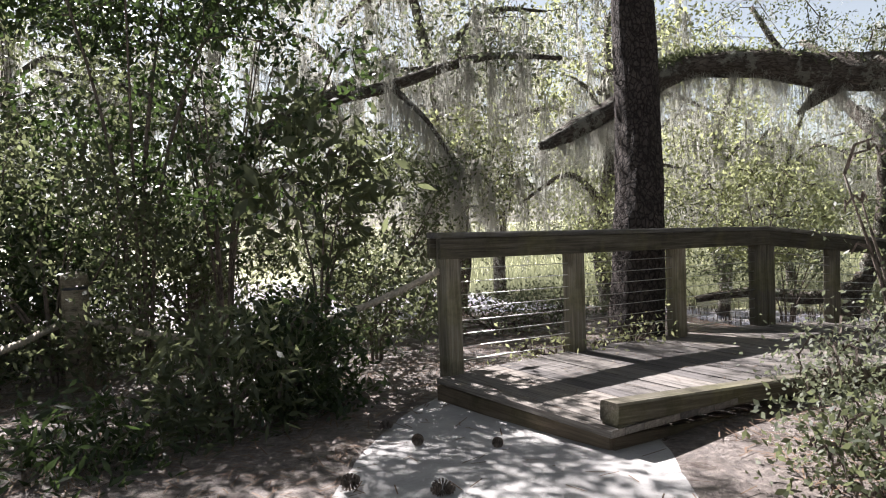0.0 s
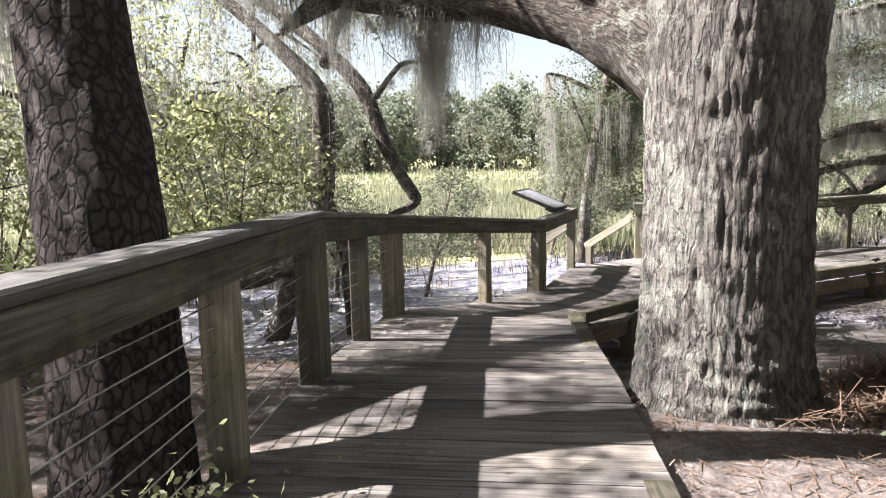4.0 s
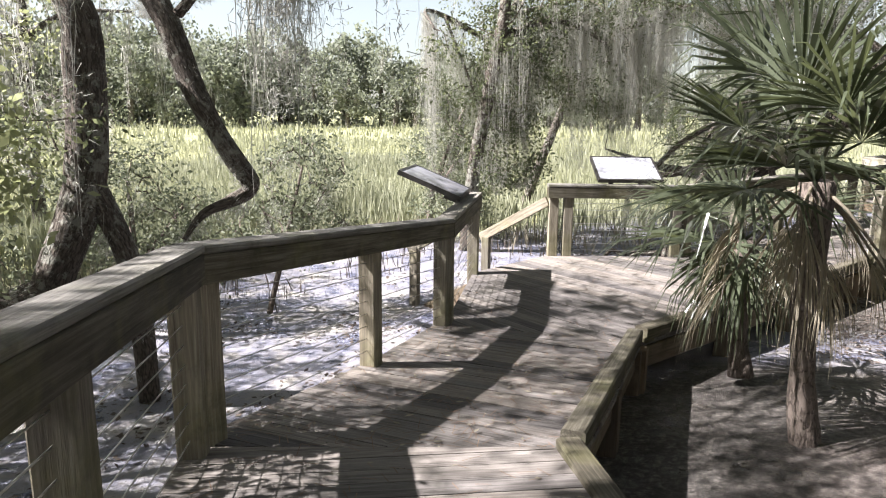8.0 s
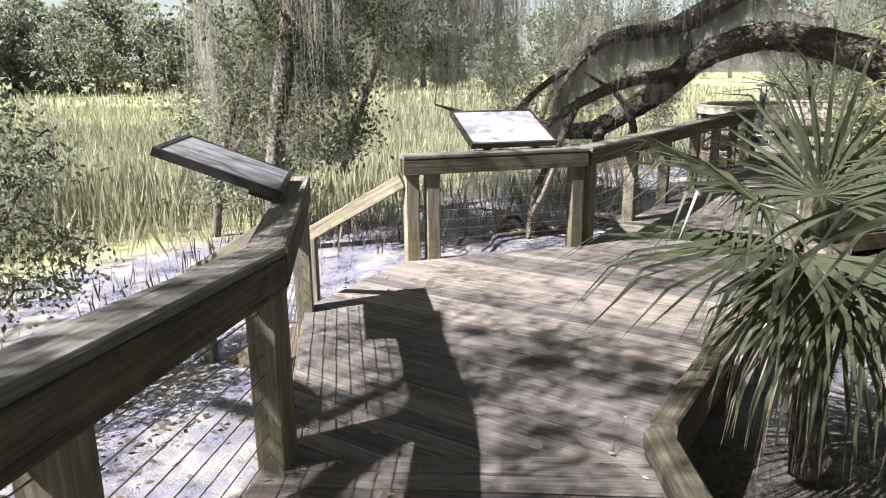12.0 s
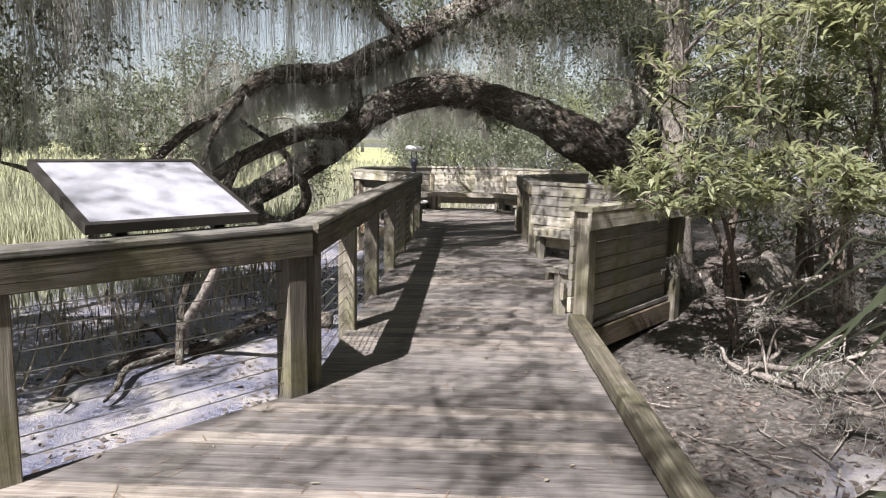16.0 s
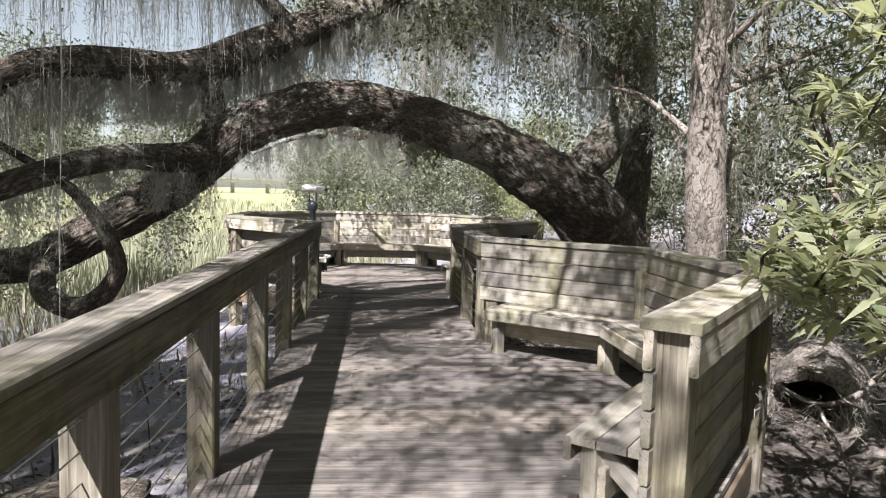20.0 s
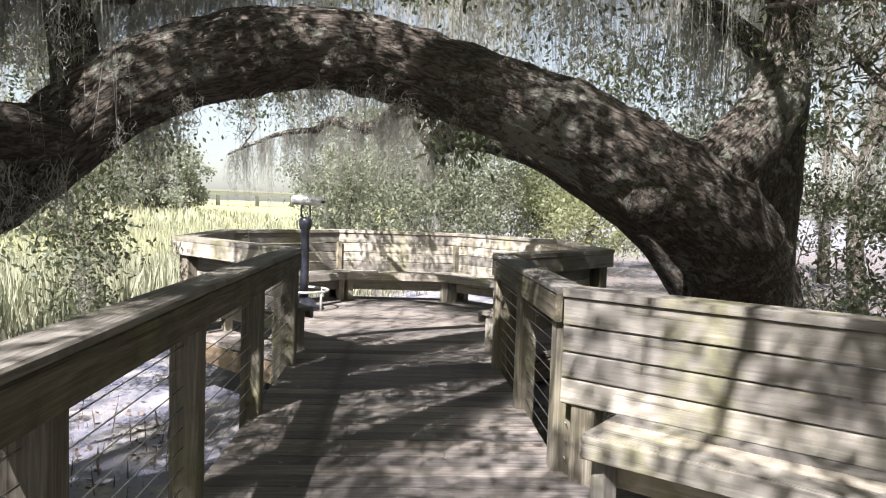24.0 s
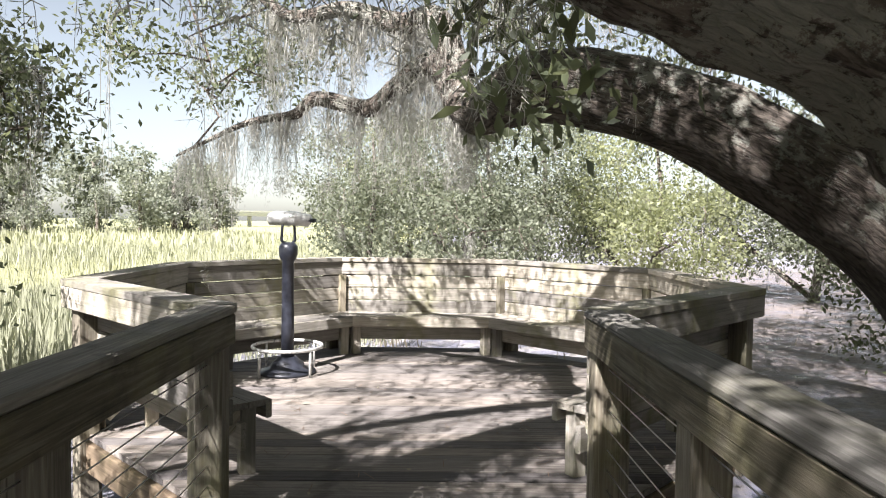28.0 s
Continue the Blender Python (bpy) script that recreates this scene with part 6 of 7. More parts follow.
W1, W2, W3 = woods_tree(201, M_LEAF_GREY), woods_tree(202, M_LEAF_OAK), woods_tree(203, M_LEAF_LIGHT, 7.5)
SPOTS = [(W1, 1.2, 14.5, 0, 1.0), (W2, -3.0, 13.2, 70, 1.0), (W3, 4.6, 15.8, 140, 1.0), (W1, -1.2, 18.5, 200, 1.1), (W3, 7.8, 17.5, 20, 0.9), (W2, -7.5, 10.5, 300, 1.0), (W1, -8, 16, 90, 1.1), (W2, -9, 5.0, 15, 1.0),
         (W3, 2.8, 21.0, 250, 1.1), (W2, 6.4, 23.0, 33, 1.1), (W1, 11.5, 26.0, 120, 1.0), (W3, 10.6, 19.5, 60, 0.85), (W1, 14.5, 21.5, 200, 0.9), (W2, 12.5, -1.2, 45, 1.0), (W3, 15.4, -2.8, 170, 0.95), (W2, 18.2, -3.4, 220, 0.9), (W2, 9.5, 0.8, 260, 1.0), (W1, 22.5, -5.5, 310, 0.9),
         (W2, 3.5, -3.0, 100, 1.0), (W2, -5.5, -2.5, 10, 1.0), (W2, 26.0, -10.5, 75, 0.85)]
used = set()
for w, x, y, a, s in SPOTS:
    if w.name in used:
        o = copy_thing(w, pose(x, y, ground_z(x, y), 0, 0, a))
    else:
        used.add(w.name)
        o = w
        o.matrix_basis = pose(x, y, ground_z(x, y), 0, 0, a)
    o.scale = (s, s, s)


# ---------- far trees across the marsh ----------
def far_tree(seed):
    r = rng_of(seed)
    t = thing("far_tree", (0, 0, 0), "distant hazy green tree across the marsh", "tree", "far tree line")
    limb("trunk", [(0, 0, -1, 0.5), (0.3, 0, 4, 0.4), (0, 0.3, 9, 0.2)], t, M_LIMB, 7, 0.1, seed, 3)
    blobs = []
    for k in range(9):
        a = r.uniform(0, 6.28)
        blobs.append(((3.6 * math.cos(a) * r.uniform(0.2, 1), 3.6 * math.sin(a) * r.uniform(0.2, 1), r.uniform(2.0, 11.5)), (2.8, 2.8, 1.9), 14))
    cs, pts = clump_points(blobs, 20, 0.5, r)
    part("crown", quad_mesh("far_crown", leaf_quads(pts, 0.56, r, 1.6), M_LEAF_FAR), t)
    part("moss", quad_mesh("far_moss", strand_quads(cs[r.choice(len(cs), 22)], 2.2, r, 5, 0.4, 0.12, 2), M_MOSS), t)
    return t


FT = [far_tree(301 + k) for k in range(4)]
rr = random.Random(5)
az, idx = -11.5, 0
while az < 82:
    for row in range(2):
        D = (112 if az < 8 else 100) + row * 9 + rr.uniform(-4, 4)
        a = radians(az + rr.uniform(-0.8, 0.8))
        h = (0.80 if az < 6 else 0.98) * rr.uniform(0.8, 1.25) * (1.12 if row else 0.85)
        x, y = 10 + D * math.cos(a), 8 + D * math.sin(a)
        m = pose(x, y, -0.6, 0, 0, rr.uniform(0, 360))
        if idx < 4:
            o = FT[idx]
            o.matrix_basis = m
        else:
            o = copy_thing(FT[idx % 4], m)
        o.scale = (h, h, h)
        idx += 1
    az += 2.9


# ---------- far causeway bridge ----------
M_CONC = plain("concrete", (0.55, 0.55, 0.53), 0.8)
BR = thing("bridge", (240, -60, 0), "distant pale concrete bridge over the marsh", "bridge")
beam("deck", (215, -22, 3.0), (250, -90, 3.0), 8, 1.0, M_CONC, BR)
beam("parapet", (215, -22, 3.8), (250, -90, 3.8), 8.2, 0.5, M_CONC, BR)
for k in range(5):
    f = (k + 0.5) / 5
    x, y = 215 + 35 * f, -22 - 68 * f
    beam("pier", (x, y, -0.6), (x, y, 2.5), 1.0, 1.0, M_CONC, BR)


# ---------- marsh grass ----------
def in_marsh(x, y):
    """How far inside the grass a place lies, in metres."""
    edge = np.interp(x, [-20, 6, 12, 16, 19, 22, 25, 29, 34], [24, 19.0, 17.5, 14.0, 10.8, 8.2, 6.2, 3.5, -20])
    return y - edge


def blades(pts, h, w, r, lean=0.16):
    n = len(pts)
    a = r.uniform(0, 6.28, n)
    s = np.stack([np.cos(a), np.sin(a), np.zeros(n)], 1) * w[:, None]
    tip = pts + r.normal(size=(n, 3)) * lean * h[:, None] * np.array([1, 1, 0]) + np.array([0, 0, 1.0]) * h[:, None]
    mid = pts * 0.45 + tip * 0.55 + r.normal(size=(n, 3)) * 0.03 * h[:, None]
    return np.stack([pts - s / 2, pts + s / 2, mid + s * 0.35, tip], 1)


def build_marsh():
    r = rng_of(401)
    t = []
    for n, d0, d1, hh, ww in ((120000, 3, 22, 0.85, 0.008), (70000, 18, 50, 0.95, 0.026), (32000, 45, 140, 1.05, 0.22), (14000, 130, 420, 1.0, 0.6)):
        d = np.sqrt(r.uniform(d0 ** 2, d1 ** 2, n))
        a = np.radians(r.uniform(-62, 150, n))
        x, y = 18 + d * np.cos(a), 8 + d * np.sin(a)
        e = in_marsh(x, y) + 1.3 * np.sin(x * 0.7) + 0.9 * np.sin(y * 0.9 + x * 0.3)
        ok = (e > 0) & ~((np.hypot(x - 24.0, y - 2.2) < 3.4)) & ((y > 3.0) | (x > 24.5))
        x, y, e = x[ok], y[ok], e[ok]
        p = np.stack([x, y, np.full(len(x), -0.6)], 1)
        patch = 0.75 + 0.3 * np.sin(x * 0.23 + 1) * np.sin(y * 0.31) + 0.1 * np.sin(x * 0.9) * np.sin(y * 1.1)
        h = hh * patch * r.uniform(0.6, 1.15, len(x)) * np.clip(0.35 + e * 0.25, 0.35, 1.0)
        t.append(blades(p, h, np.full(len(x), ww), r))
    ob = new("marsh_grass", quad_mesh("marsh_grass", np.concatenate(t), M_GRASS))
    tagged(ob, "sunlit yellow-green cordgrass marsh", "grass", kind="stuff")
    # pale dry grass at the edge
    n = 26000
    x, y = r.uniform(9, 36, n), r.uniform(-14, 20, n)
    e = in_marsh(x, y) + 1.3 * np.sin(x * 0.7) + 0.9 * np.sin(y * 0.9 + x * 0.3)
    ok = ((e > -2.2) & (e < 0.8) & (y > 4)) | ((y < 0.5) & (x > 23.5) & (np.hypot(x - 23.6, y - 2.2) > 3.2) & (np.sin(x * 1.3) + np.sin(y * 1.7) > -0.7))
    p = np.stack([x[ok], y[ok], np.full(ok.sum(), -0.6)], 1)
    h = r.uniform(0.15, 0.75, ok.sum())
    ob = new("dry_grass", quad_mesh("dry_grass", blades(p, h, np.full(len(p), 0.014), r, 0.25), M_DRYGRASS))
    tagged(ob, "pale dry grass along the mud", "grass", kind="stuff")
    n = 15000
    x, y = r.uniform(6, 34, n), r.uniform(9, 20, n)
    y = np.where(r.uniform(size=n) < 0.25, r.uniform(4, 10, n), y)
    e = in_marsh(x, y) + 0.9 * np.sin(x * 1.3) + 0.6 * np.sin(y * 1.9)
    ok = (e > -4.2) & (e < 0.5) & (np.sin(x * 2.1 + y) + np.sin(y * 2.7 - x * 0.6) > -0.5) & (Vdist(x, y) > np.where(x < 18.6, 3.2, 0.5))
    p = np.stack([x[ok], y[ok], np.full(ok.sum(), -0.6)], 1)
    ob = new("dead_stems", quad_mesh("dead_stems", blades(p, r.uniform(0.12, 0.42, len(p)), np.full(len(p), 0.013), r, 0.12), M_STEM))
    tagged(ob, "dark dead stems standing in the mud", "grass", kind="stuff")


def Vdist(x, y):
    """Metres outside the left railing of the last straight and the platform."""
    v = x * V.x + y * V.y - 13.95
    o = np.hypot(x - (U * OCT_C[0] + V * OCT_C[1]).x, y - (U * OCT_C[0] + V * OCT_C[1]).y) - 2.6
    return np.minimum(np.where(x > 14, v, 5), np.maximum(o, 0) + 0.0)


build_marsh()


# ---------- litter, rope, driftwood ----------
def build_litter():
    r = rng_of(501)
    n = 26000
    x, y = r.uniform(-4, 9.5, n), r.uniform(0, 12.5, n)
    keep = []
    for i in range(n):
        s = x[i] + 0.25 * (y[i] - 8)
        on_path = abs(x[i] - 1.2) < 1.0 and y[i] < 5.6
        if s > 7.5 or (on_path and r.uniform() > 0.12):
            continue
        keep.append((x[i], y[i], ground_z(x[i], y[i]) + 0.012 + (0.012 if on_path else 0)))
    p = np.array(keep)
    a = r.uniform(0, 6.28, len(p))
    d = np.stack([np.cos(a), np.sin(a), r.normal(size=len(p)) * 0.12], 1)
    s = np.stack([-np.sin(a), np.cos(a), np.zeros(len(p))], 1)
    L = r.uniform(0.06, 0.16, (len(p), 1))
    w = 0.0035
    ob = new("pine_needles", quad_mesh("pine_needles", np.stack([p - s * w, p + s * w, p + d * L + s * w, p + d * L - s * w], 1), M_NEEDLE))
    tagged(ob, "fallen brown pine needles on the ground", "pine straw", kind="stuff")
    # heap of straw against the great oak
    n = 5200
    q = np.abs(r.normal(size=n)) * 0.42
    a = r.uniform(0, 6.28, n)
    x, y = 6.05 + q * np.cos(a) * 1.3, 5.35 + q * np.sin(a)
    z = np.array([ground_z(i, j) for i, j in zip(x, y)]) + 0.34 * np.exp(-(q / 0.5) ** 2) * r.uniform(0.6, 1.0, n) + 0.015
    p = np.stack([x, y, z], 1)
    a = r.uniform(0, 6.28, n)
    d = np.stack([np.cos(a), np.sin(a), r.normal(size=n) * 0.35], 1)
    s = np.stack([-np.sin(a), np.cos(a), np.zeros(n)], 1) * 0.003
    L = r.uniform(0.08, 0.2, (n, 1))
    ob = new("straw_heap", quad_mesh("straw_heap", np.stack([p - s, p + s, p + d * L + s, p + d * L - s], 1), M_NEEDLE))
    tagged(ob, "heap of brown pine straw against the great oak", "pine straw", kind="stuff")
    pts = []
    for poly, zf, cnt in ((POLY1, z_first, 900), (POLY2, z_second, 700), (POLY3, z_last, 2600)):
        xs, ys = [q[0] for q in poly], [q[1] for q in poly]
        k = 0
        while k < cnt:
            X, Y = r.uniform(min(xs), max(xs)), r.uniform(min(ys), max(ys))
            inside = False
            for i in range(len(poly)):
                (x1, y1), (x2, y2) = poly[i - 1], poly[i]
                if (y1 > Y) != (y2 > Y) and X < (x2 - x1) * (Y - y1) / (y2 - y1) + x1:
                    inside = not inside
            k += 1
            if inside:
                pts.append((X, Y, zf(X, Y) + 0.005))
    p = np.array(pts)
    lf = p[r.uniform(size=len(p)) < 0.22]
    q = leaf_quads(lf, 0.06, r, 2.2, 0)
    q[:, :, 2] = lf[:, None, 2] + 0.006 + 0.10 * (q[:, :, 2] - lf[:, None, 2]).clip(0)
    ob = new("fallen_leaves", quad_mesh("fallen_leaves", q, M_DRYGRASS))
    tagged(ob, "small dry leaves fallen on the deck", "leaves", kind="stuff")
    a = r.uniform(0, 6.28, len(p))
    d = np.stack([np.cos(a), np.sin(a), 0.02 * np.ones(len(p))], 1)
    s = np.stack([-np.sin(a), np.cos(a), np.zeros(len(p))], 1)
    L = r.uniform(0.05, 0.15, (len(p), 1))
    ob = new("deck_needles", quad_mesh("deck_needles", np.stack([p - s * 0.002, p + s * 0.002, p + d * L + s * 0.002, p + d * L - s * 0.002], 1), M_NEEDLE))
    tagged(ob, "brown pine needles scattered on the deck", "pine straw", kind="stuff")


def build_crumbs():
    """Crumbs of dark mud, shell and leaf on the tidal flat beside the walk."""
    r = rng_of(503)
    n = 30000
    x, y = r.uniform(5.5, 24, n), r.uniform(5, 15, n)
    line = np.interp(x, [5, 6.9, 10.4, 12.3, 14.3, 24], [9.2, 9.9, 10.1, 10.6, 8.4, 3.6])
    d = y - line
    keep = (d > 0.05) & (d < 5.0) & (r.uniform(size=n) < np.clip(1.2 - d / 5, 0, 1)) & (np.sin(x * 2.3 + y * 1.1) + np.sin(y * 3.1 - x * 1.4) + r.normal(size=n) * 0.5 > -0.1)
    p = np.stack([x[keep], y[keep], [ground_z(a, b) for a, b in zip(x[keep], y[keep])]], 1)
    q = leaf_quads(p, 0.06, r, 1.5, 0, 0.6)
    q[:, :, 2] = p[:, None, 2] + 0.004 + 0.5 * (q[:, :, 2] - p[:, None, 2]).clip(0)
    ob = new("mud_crumbs", quad_mesh("mud_crumbs", q, M_STEM))
    tagged(ob, "dark crumbs of mud and leaf on the tidal flat", "mud", kind="stuff")


def build_floor_litter():
    """Dead leaves and sticks on the shaded ground inland of the last straight."""
    r = rng_of(507)
    n = 9000
    u, v = r.uniform(7.5, 17.5, n), 11.7 - np.abs(r.normal(size=n)) * 2.2
    x, y = U.x * u + V.x * v, U.y * u + V.y * v
    ok = ~((u > 10.9) & (u < 15.8) & (v > 10.6))
    p = np.stack([x[ok], y[ok], [ground_z(a, b) for a, b in zip(x[ok], y[ok])]], 1)
    q = leaf_quads(p, 0.065, r, 2.0, 0, 0.5)
    q[:, :, 2] = p[:, None, 2] + 0.006 + 0.4 * (q[:, :, 2] - p[:, None, 2]).clip(0)
    ob = new("leaf_litter", quad_mesh("leaf_litter", q, M_STEM))
    tagged(ob, "dry brown leaf litter on the shaded ground", "leaves", kind="stuff")
    k = r.choice(len(p), 240)
    a = r.uniform(0, 6.28, 240)
    L = r.uniform(0.15, 0.7, (240, 1))
    d = np.stack([np.cos(a), np.sin(a), r.uniform(-0.02, 0.2, 240)], 1) * L
    b = p[k] + np.array([0, 0, 0.012])
    mid = b + d * 0.5 + r.normal(size=b.shape) * 0.05 * np.array([1, 1, 0.4])
    out = []
    for s0, s1 in ((b, mid), (mid, b + d)):
        for up in ((0, 0, 1.0), (0.7, 0.7, 0.1)):
            s = unit(np.cross(s1 - s0, np.array(up))) * 0.006
            out.append(np.stack([s0 - s, s0 + s, s1 + s * 0.7, s1 - s * 0.7], 1))
    ob = new("fallen_twigs", quad_mesh("fallen_twigs", np.concatenate(out), M_DEAD))
    tagged(ob, "bare grey twigs lying on the shaded ground", "twigs", kind="stuff")


build_litter()
build_crumbs()
build_floor_litter()


def build_cones():
    """Pine cones on the sandy path."""
    r = rng_of(505)
    for x, y, s in ((0.18, 4.35, 1.0), (0.62, 4.2, 1.1), (0.5, 5.0, 0.8), (0.95, 4.9, 0.7), (0.3, 5.35, 0.9), (1.5, 3.4, 0.8)):
        at = Vector((x, y, ground_z(x, y) + 0.045))
        t = thing("pine_cone", at, "dark open pine cone lying on the sand", "pine cone", "pine cones")
        q = []
        for k in range(60):
            f = k / 60
            a = 2.4 * k
            rad = 0.034 * math.sin(math.pi * (0.15 + 0.8 * f)) * s
            c = np.array([math.cos(a) * rad, (f - 0.5) * 0.10 * s, math.sin(a) * rad])
            o = np.array([math.cos(a), 0.35, math.sin(a)])
            u = np.array([-math.sin(a), 0, math.cos(a)]) * 0.010 * s
            q.append([c * 0.3 - u * 0.4, c * 0.3 + u * 0.4, c + o * 0.008 + u, c + o * 0.008 - u])
        part("cone_body", quad_mesh("cone", np.array(q), M_TWIG), t, Matrix.Translation(at) @ pose(0, 0, 0, 0, 0, r.uniform(0, 360)))


build_cones()


def rope(p, q, sag, label):
    """Three twisted strands hanging from p to q."""
    p, q = np.array(p), np.array(q)
    t = thing("rope", tuple((p + q) / 2), label, "rope", "rope fence")
    n = 90
    L = np.linalg.norm(q - p)
    for k in range(3):
        pts = []
        for i in range(n + 1):
            f = i / n
            c = p + (q - p) * f - np.array([0, 0, sag * 4 * f * (1 - f)])
            a = 2 * math.pi * (k / 3 + f * L / 0.11)
            d = (q - p) / L
            s = np.cross(d, [0, 0, 1.0])
            s = s / np.linalg.norm(s)
            pts.append(c + 0.017 * (math.cos(a) * s + math.sin(a) * np.cross(s, d)))
        part("strand", tube_mesh("strand", pts, [0.016] * (n + 1), M_ROPE, 6), t)


def build_fence():
    t = thing("fence_post", (-2.30, 6.85, 0.6), "weathered grey timber fence post holding a thick rope", "post", "rope fence posts")
    me = ring_mesh("post", [(0.105, 0.0), (0.105, 0.86), (0.10, 0.875), (0.105, 0.885), (0.105, 0.96), (0.09, 0.985), (0.05, 1.0)], M_POST, 20)
    part("shaft", me, t, Matrix.Translation((-2.30, 6.85, 0.68)))
    part("band", ring_mesh("band", [(0.1065, 0.855), (0.1075, 0.86), (0.1075, 0.872), (0.1065, 0.877)], M_BLACK, 20), t, Matrix.Translation((-2.30, 6.85, 0.68)))
    copy_thing(t, Matrix.Translation((-3.0, 3.2, 0.6)))
    rope((-2.21, 6.83, 1.28), (P1.x - 0.05, P1.y, 1.62), 0.30, "thick grey rope strung from the fence post to the railing")
    rope((-2.36, 6.80, 1.28), (-2.95, 3.25, 1.22), 0.16, "thick grey rope strung between fence posts")


build_fence()


def along_z(p, q):
    """Pose at p with z towards q."""
    d = Vector(q) - Vector(p)
    return Matrix.Translation(p) @ d.to_track_quat("Z", "Y").to_matrix().to_4x4()


def build_drift():
    t = thing("driftwood", (17.8, 8.7, -0.55), "bare forked driftwood branch lying on the mud", "driftwood")
    limb("branch", [(17.0, 9.74, -0.54, 0.03), (17.35, 9.6, -0.40, 0.035), (17.4, 9.4, -0.48, 0.04), (17.85, 9.07, -0.47, 0.045), (17.85, 8.66, -0.48, 0.05), (18.0, 8.25, -0.46, 0.06), (18.3, 7.95, -0.42, 0.065), (18.45, 7.65, -0.35, 0.075), (18.6, 7.25, -0.42, 0.08), (18.45, 6.9, -0.46, 0.09)], t, M_LIMB, 10, 0.3, 1, 7)
    limb("side_branch", [(17.85, 8.66, -0.48, 0.045), (17.6, 8.9, -0.46, 0.04), (17.35, 9.16, -0.44, 0.035), (16.95, 9.25, -0.47, 0.025), (16.7, 9.35, -0.5, 0.012)], t, M_LIMB, 8, 0.3, 2, 5)
    limb("side_branch", [(17.9, 8.64, -0.5, 0.06), (17.75, 8.62, -0.2, 0.055), (17.35, 8.5, 0.15, 0.05), (16.85, 8.4, 0.55, 0.04), (16.6, 8.35, 0.8, 0.02)], t, M_DEAD, 9, 0.25, 3, 6)
    limb("side_branch", [(17.0, 9.74, -0.52, 0.02), (16.85, 9.6, -0.5, 0.016), (16.7, 9.66, -0.53, 0.008)], t, M_LIMB, 7, 0.25, 4, 4)
    t = thing("driftwood", (18.55, 8.95, -0.55), "small bent dark stick arching out of the mud", "driftwood")
    limb("branch", [(18.65, 9.15, -0.6, 0.03), (18.55, 9.05, -0.42, 0.035), (18.52, 8.85, -0.40, 0.03), (18.5, 8.72, -0.6, 0.02)], t, M_LIMB, 8, 0.25, 6, 6)
    t = thing("stump", (16.5, 1.95, -0.3), "hollow broken grey log lying beside the bay", "stump")
    me = ring_mesh("log", [(0.30, 1.6), (0.36, 1.55), (0.37, 0.9), (0.34, 0.4), (0.37, 0.1), (0.35, 0.0), (0.28, -0.02), (0.25, 0.2), (0.22, 0.8), (0.02, 1.0)], M_DEAD, 22)
    for v in me.vertices:
        k = 1 + 0.22 * noise.noise(v.co * 2.6)
        v.co.x, v.co.y, v.co.z = v.co.x * k, v.co.y * k * 0.85, v.co.z + 0.22 * noise.noise(Vector((v.co.x * 5, v.co.y * 5, 2.0)))
    part("log", me, t, along_z((16.45, 2.55, 0.0), (17.3, 0.7, 0.0)))
    limb("root", [(16.5, 2.0, -0.1, 0.2), (15.8, 2.9, -0.12, 0.13), (15.2, 3.6, -0.2, 0.09), (14.4, 4.0, -0.22, 0.05), (13.4, 4.4, -0.25, 0.03)], t, M_DEAD, 9, 0.2, 5, 6)
    limb("root", [(16.3, 2.2, -0.1, 0.12), (15.0, 2.6, 0.0, 0.07), (13.9, 3.0, -0.12, 0.04), (12.6, 3.2, -0.2, 0.03)], t, M_DEAD, 8, 0.2, 6, 6)


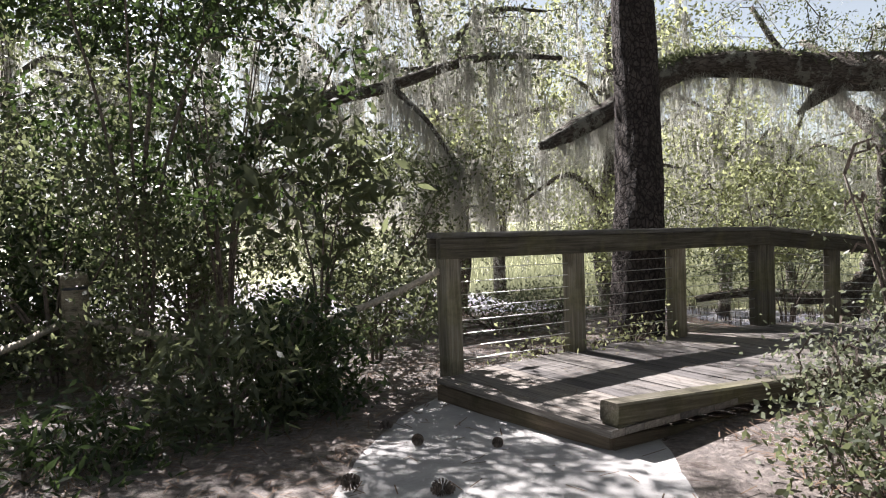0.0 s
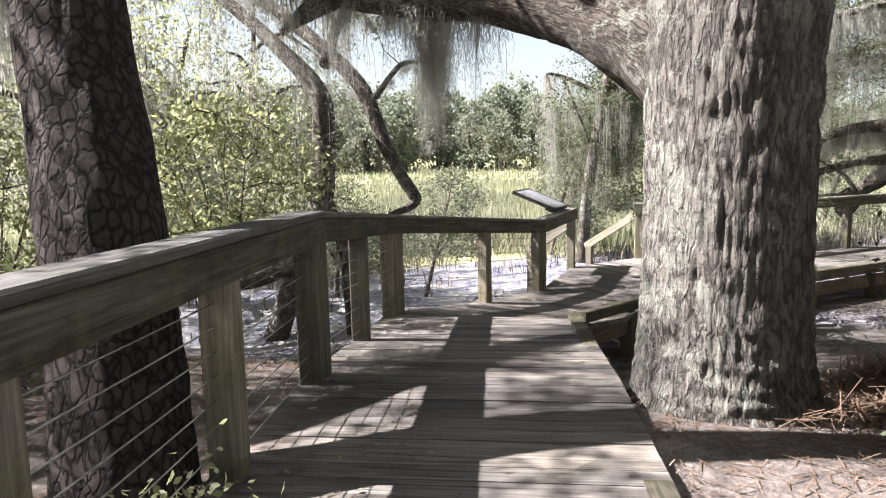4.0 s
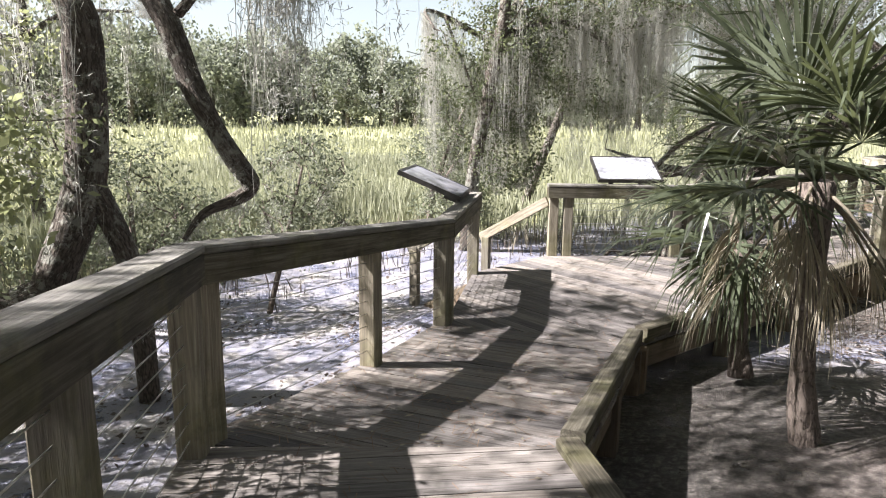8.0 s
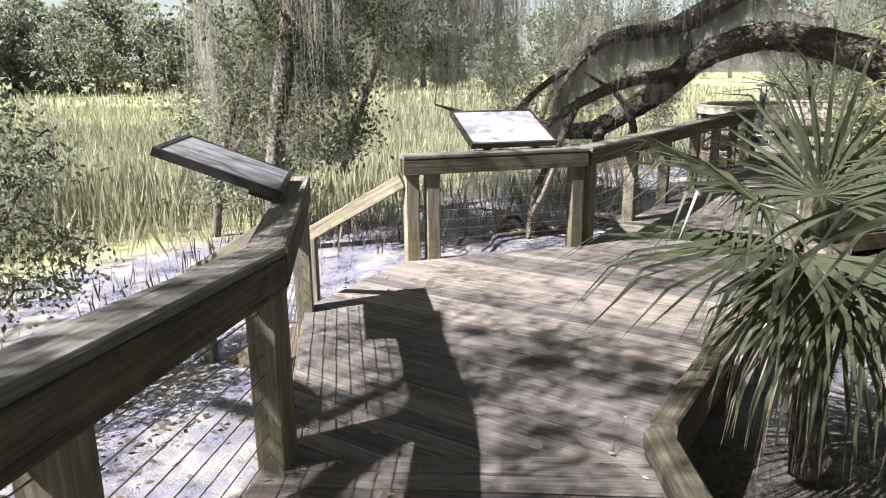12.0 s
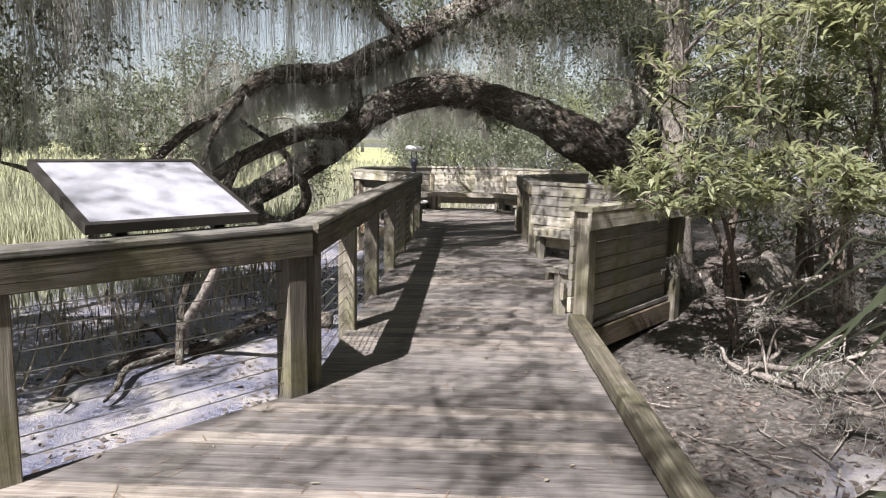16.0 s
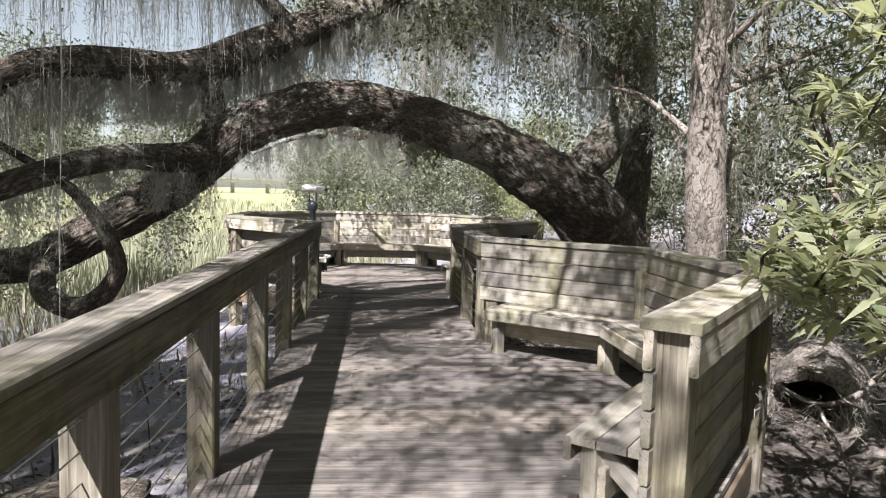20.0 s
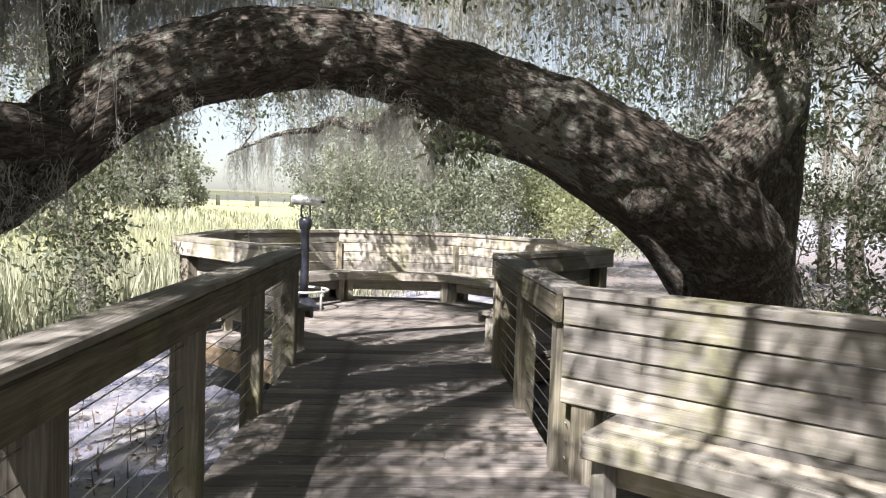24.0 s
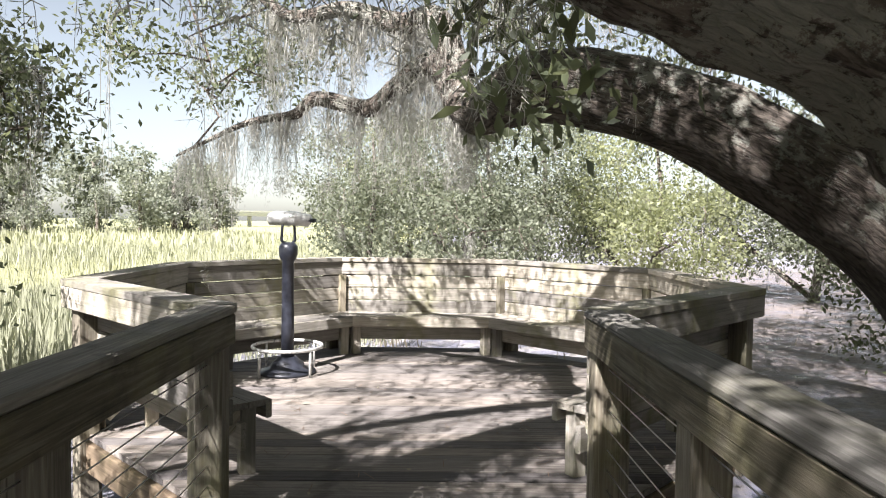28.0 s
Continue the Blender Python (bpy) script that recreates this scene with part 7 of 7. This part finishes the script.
def dead_branch(at, aim, length, seed, label):
    """A bare crooked branch with forked twigs, fallen on the bank or caught in the shrubs."""
    r = rng_of(seed)
    t = thing("fallen_branch", at, label, "branch", "fallen branches")
    p, d = np.array(at, float), unit(np.array(aim, float))
    pts = []
    for k in range(6):
        pts.append((*p, 0.034 * (1 - k / 6.5)))
        d = unit(d + r.normal(size=3) * np.array([0.35, 0.35, 0.2]))
        p = p + d * length / 5
        p[2] = max(p[2], ground_z(p[0], p[1]) + 0.03)
    limb("branch", pts, t, M_DEAD, 7, 0.2, seed, 5)
    for k in range(5):
        b = np.array(pts[1 + k % 4][:3])
        e = unit(d + r.normal(size=3) * 0.8) * length * r.uniform(0.2, 0.45)
        m = b + e * 0.5 + r.normal(size=3) * 0.05
        limb("twig", [(*b, 0.013), (*m, 0.009), (*(b + e + np.array([0, 0, -0.05])), 0.004)], t, M_DEAD, 5, 0.1, seed + k, 4)
    A = np.array([q[:3] for q in pts[1:]])
    part("moss", quad_mesh("branch_moss", strand_quads(A, r.uniform(0.1, 0.35, len(A)), r, 26, 0.06, 0.008, 3), M_MOSS), t, None, "tufts of grey moss")


for k, (x, y, h, a, L) in enumerate([(14.5, 4.5, 0.05, 2.6, 1.3), (15.2, 4.2, 0.05, 3.4, 1.5), (14.0, 4.6, 0.04, 0.4, 1.0), (15.9, 2.9, 0.7, 2.2, 1.4), (15.0, 3.2, 1.0, 3.0, 1.2), (14.0, 3.9, 0.8, 1.2, 1.0), (16.4, 1.6, 0.9, 2.4, 1.5), (13.2, 4.2, 0.6, 0.9, 1.0), (13.4, 5.0, 0.04, 2.0, 0.9), (12.2, 4.6, 0.5, 0.3, 1.2), (16.9, 1.2, 0.2, 2.9, 1.6), (14.9, 2.4, 0.3, 1.9, 1.3)]):
    dead_branch((x, y, ground_z(x, y) + h), (math.cos(a), math.sin(a), -0.25 if h > 0.2 else 0.05), L, 701 + k, "bare grey branch caught in the thicket" if h > 0.2 else "bare grey branch lying on the shaded bank")

build_drift()


# ---------- deck planks ----------
boards(POLY1, D1, z_first, DECK)
boards(POLY2, D2, z_second, DECK)
boards(POLY3, U, z_last, DECK)
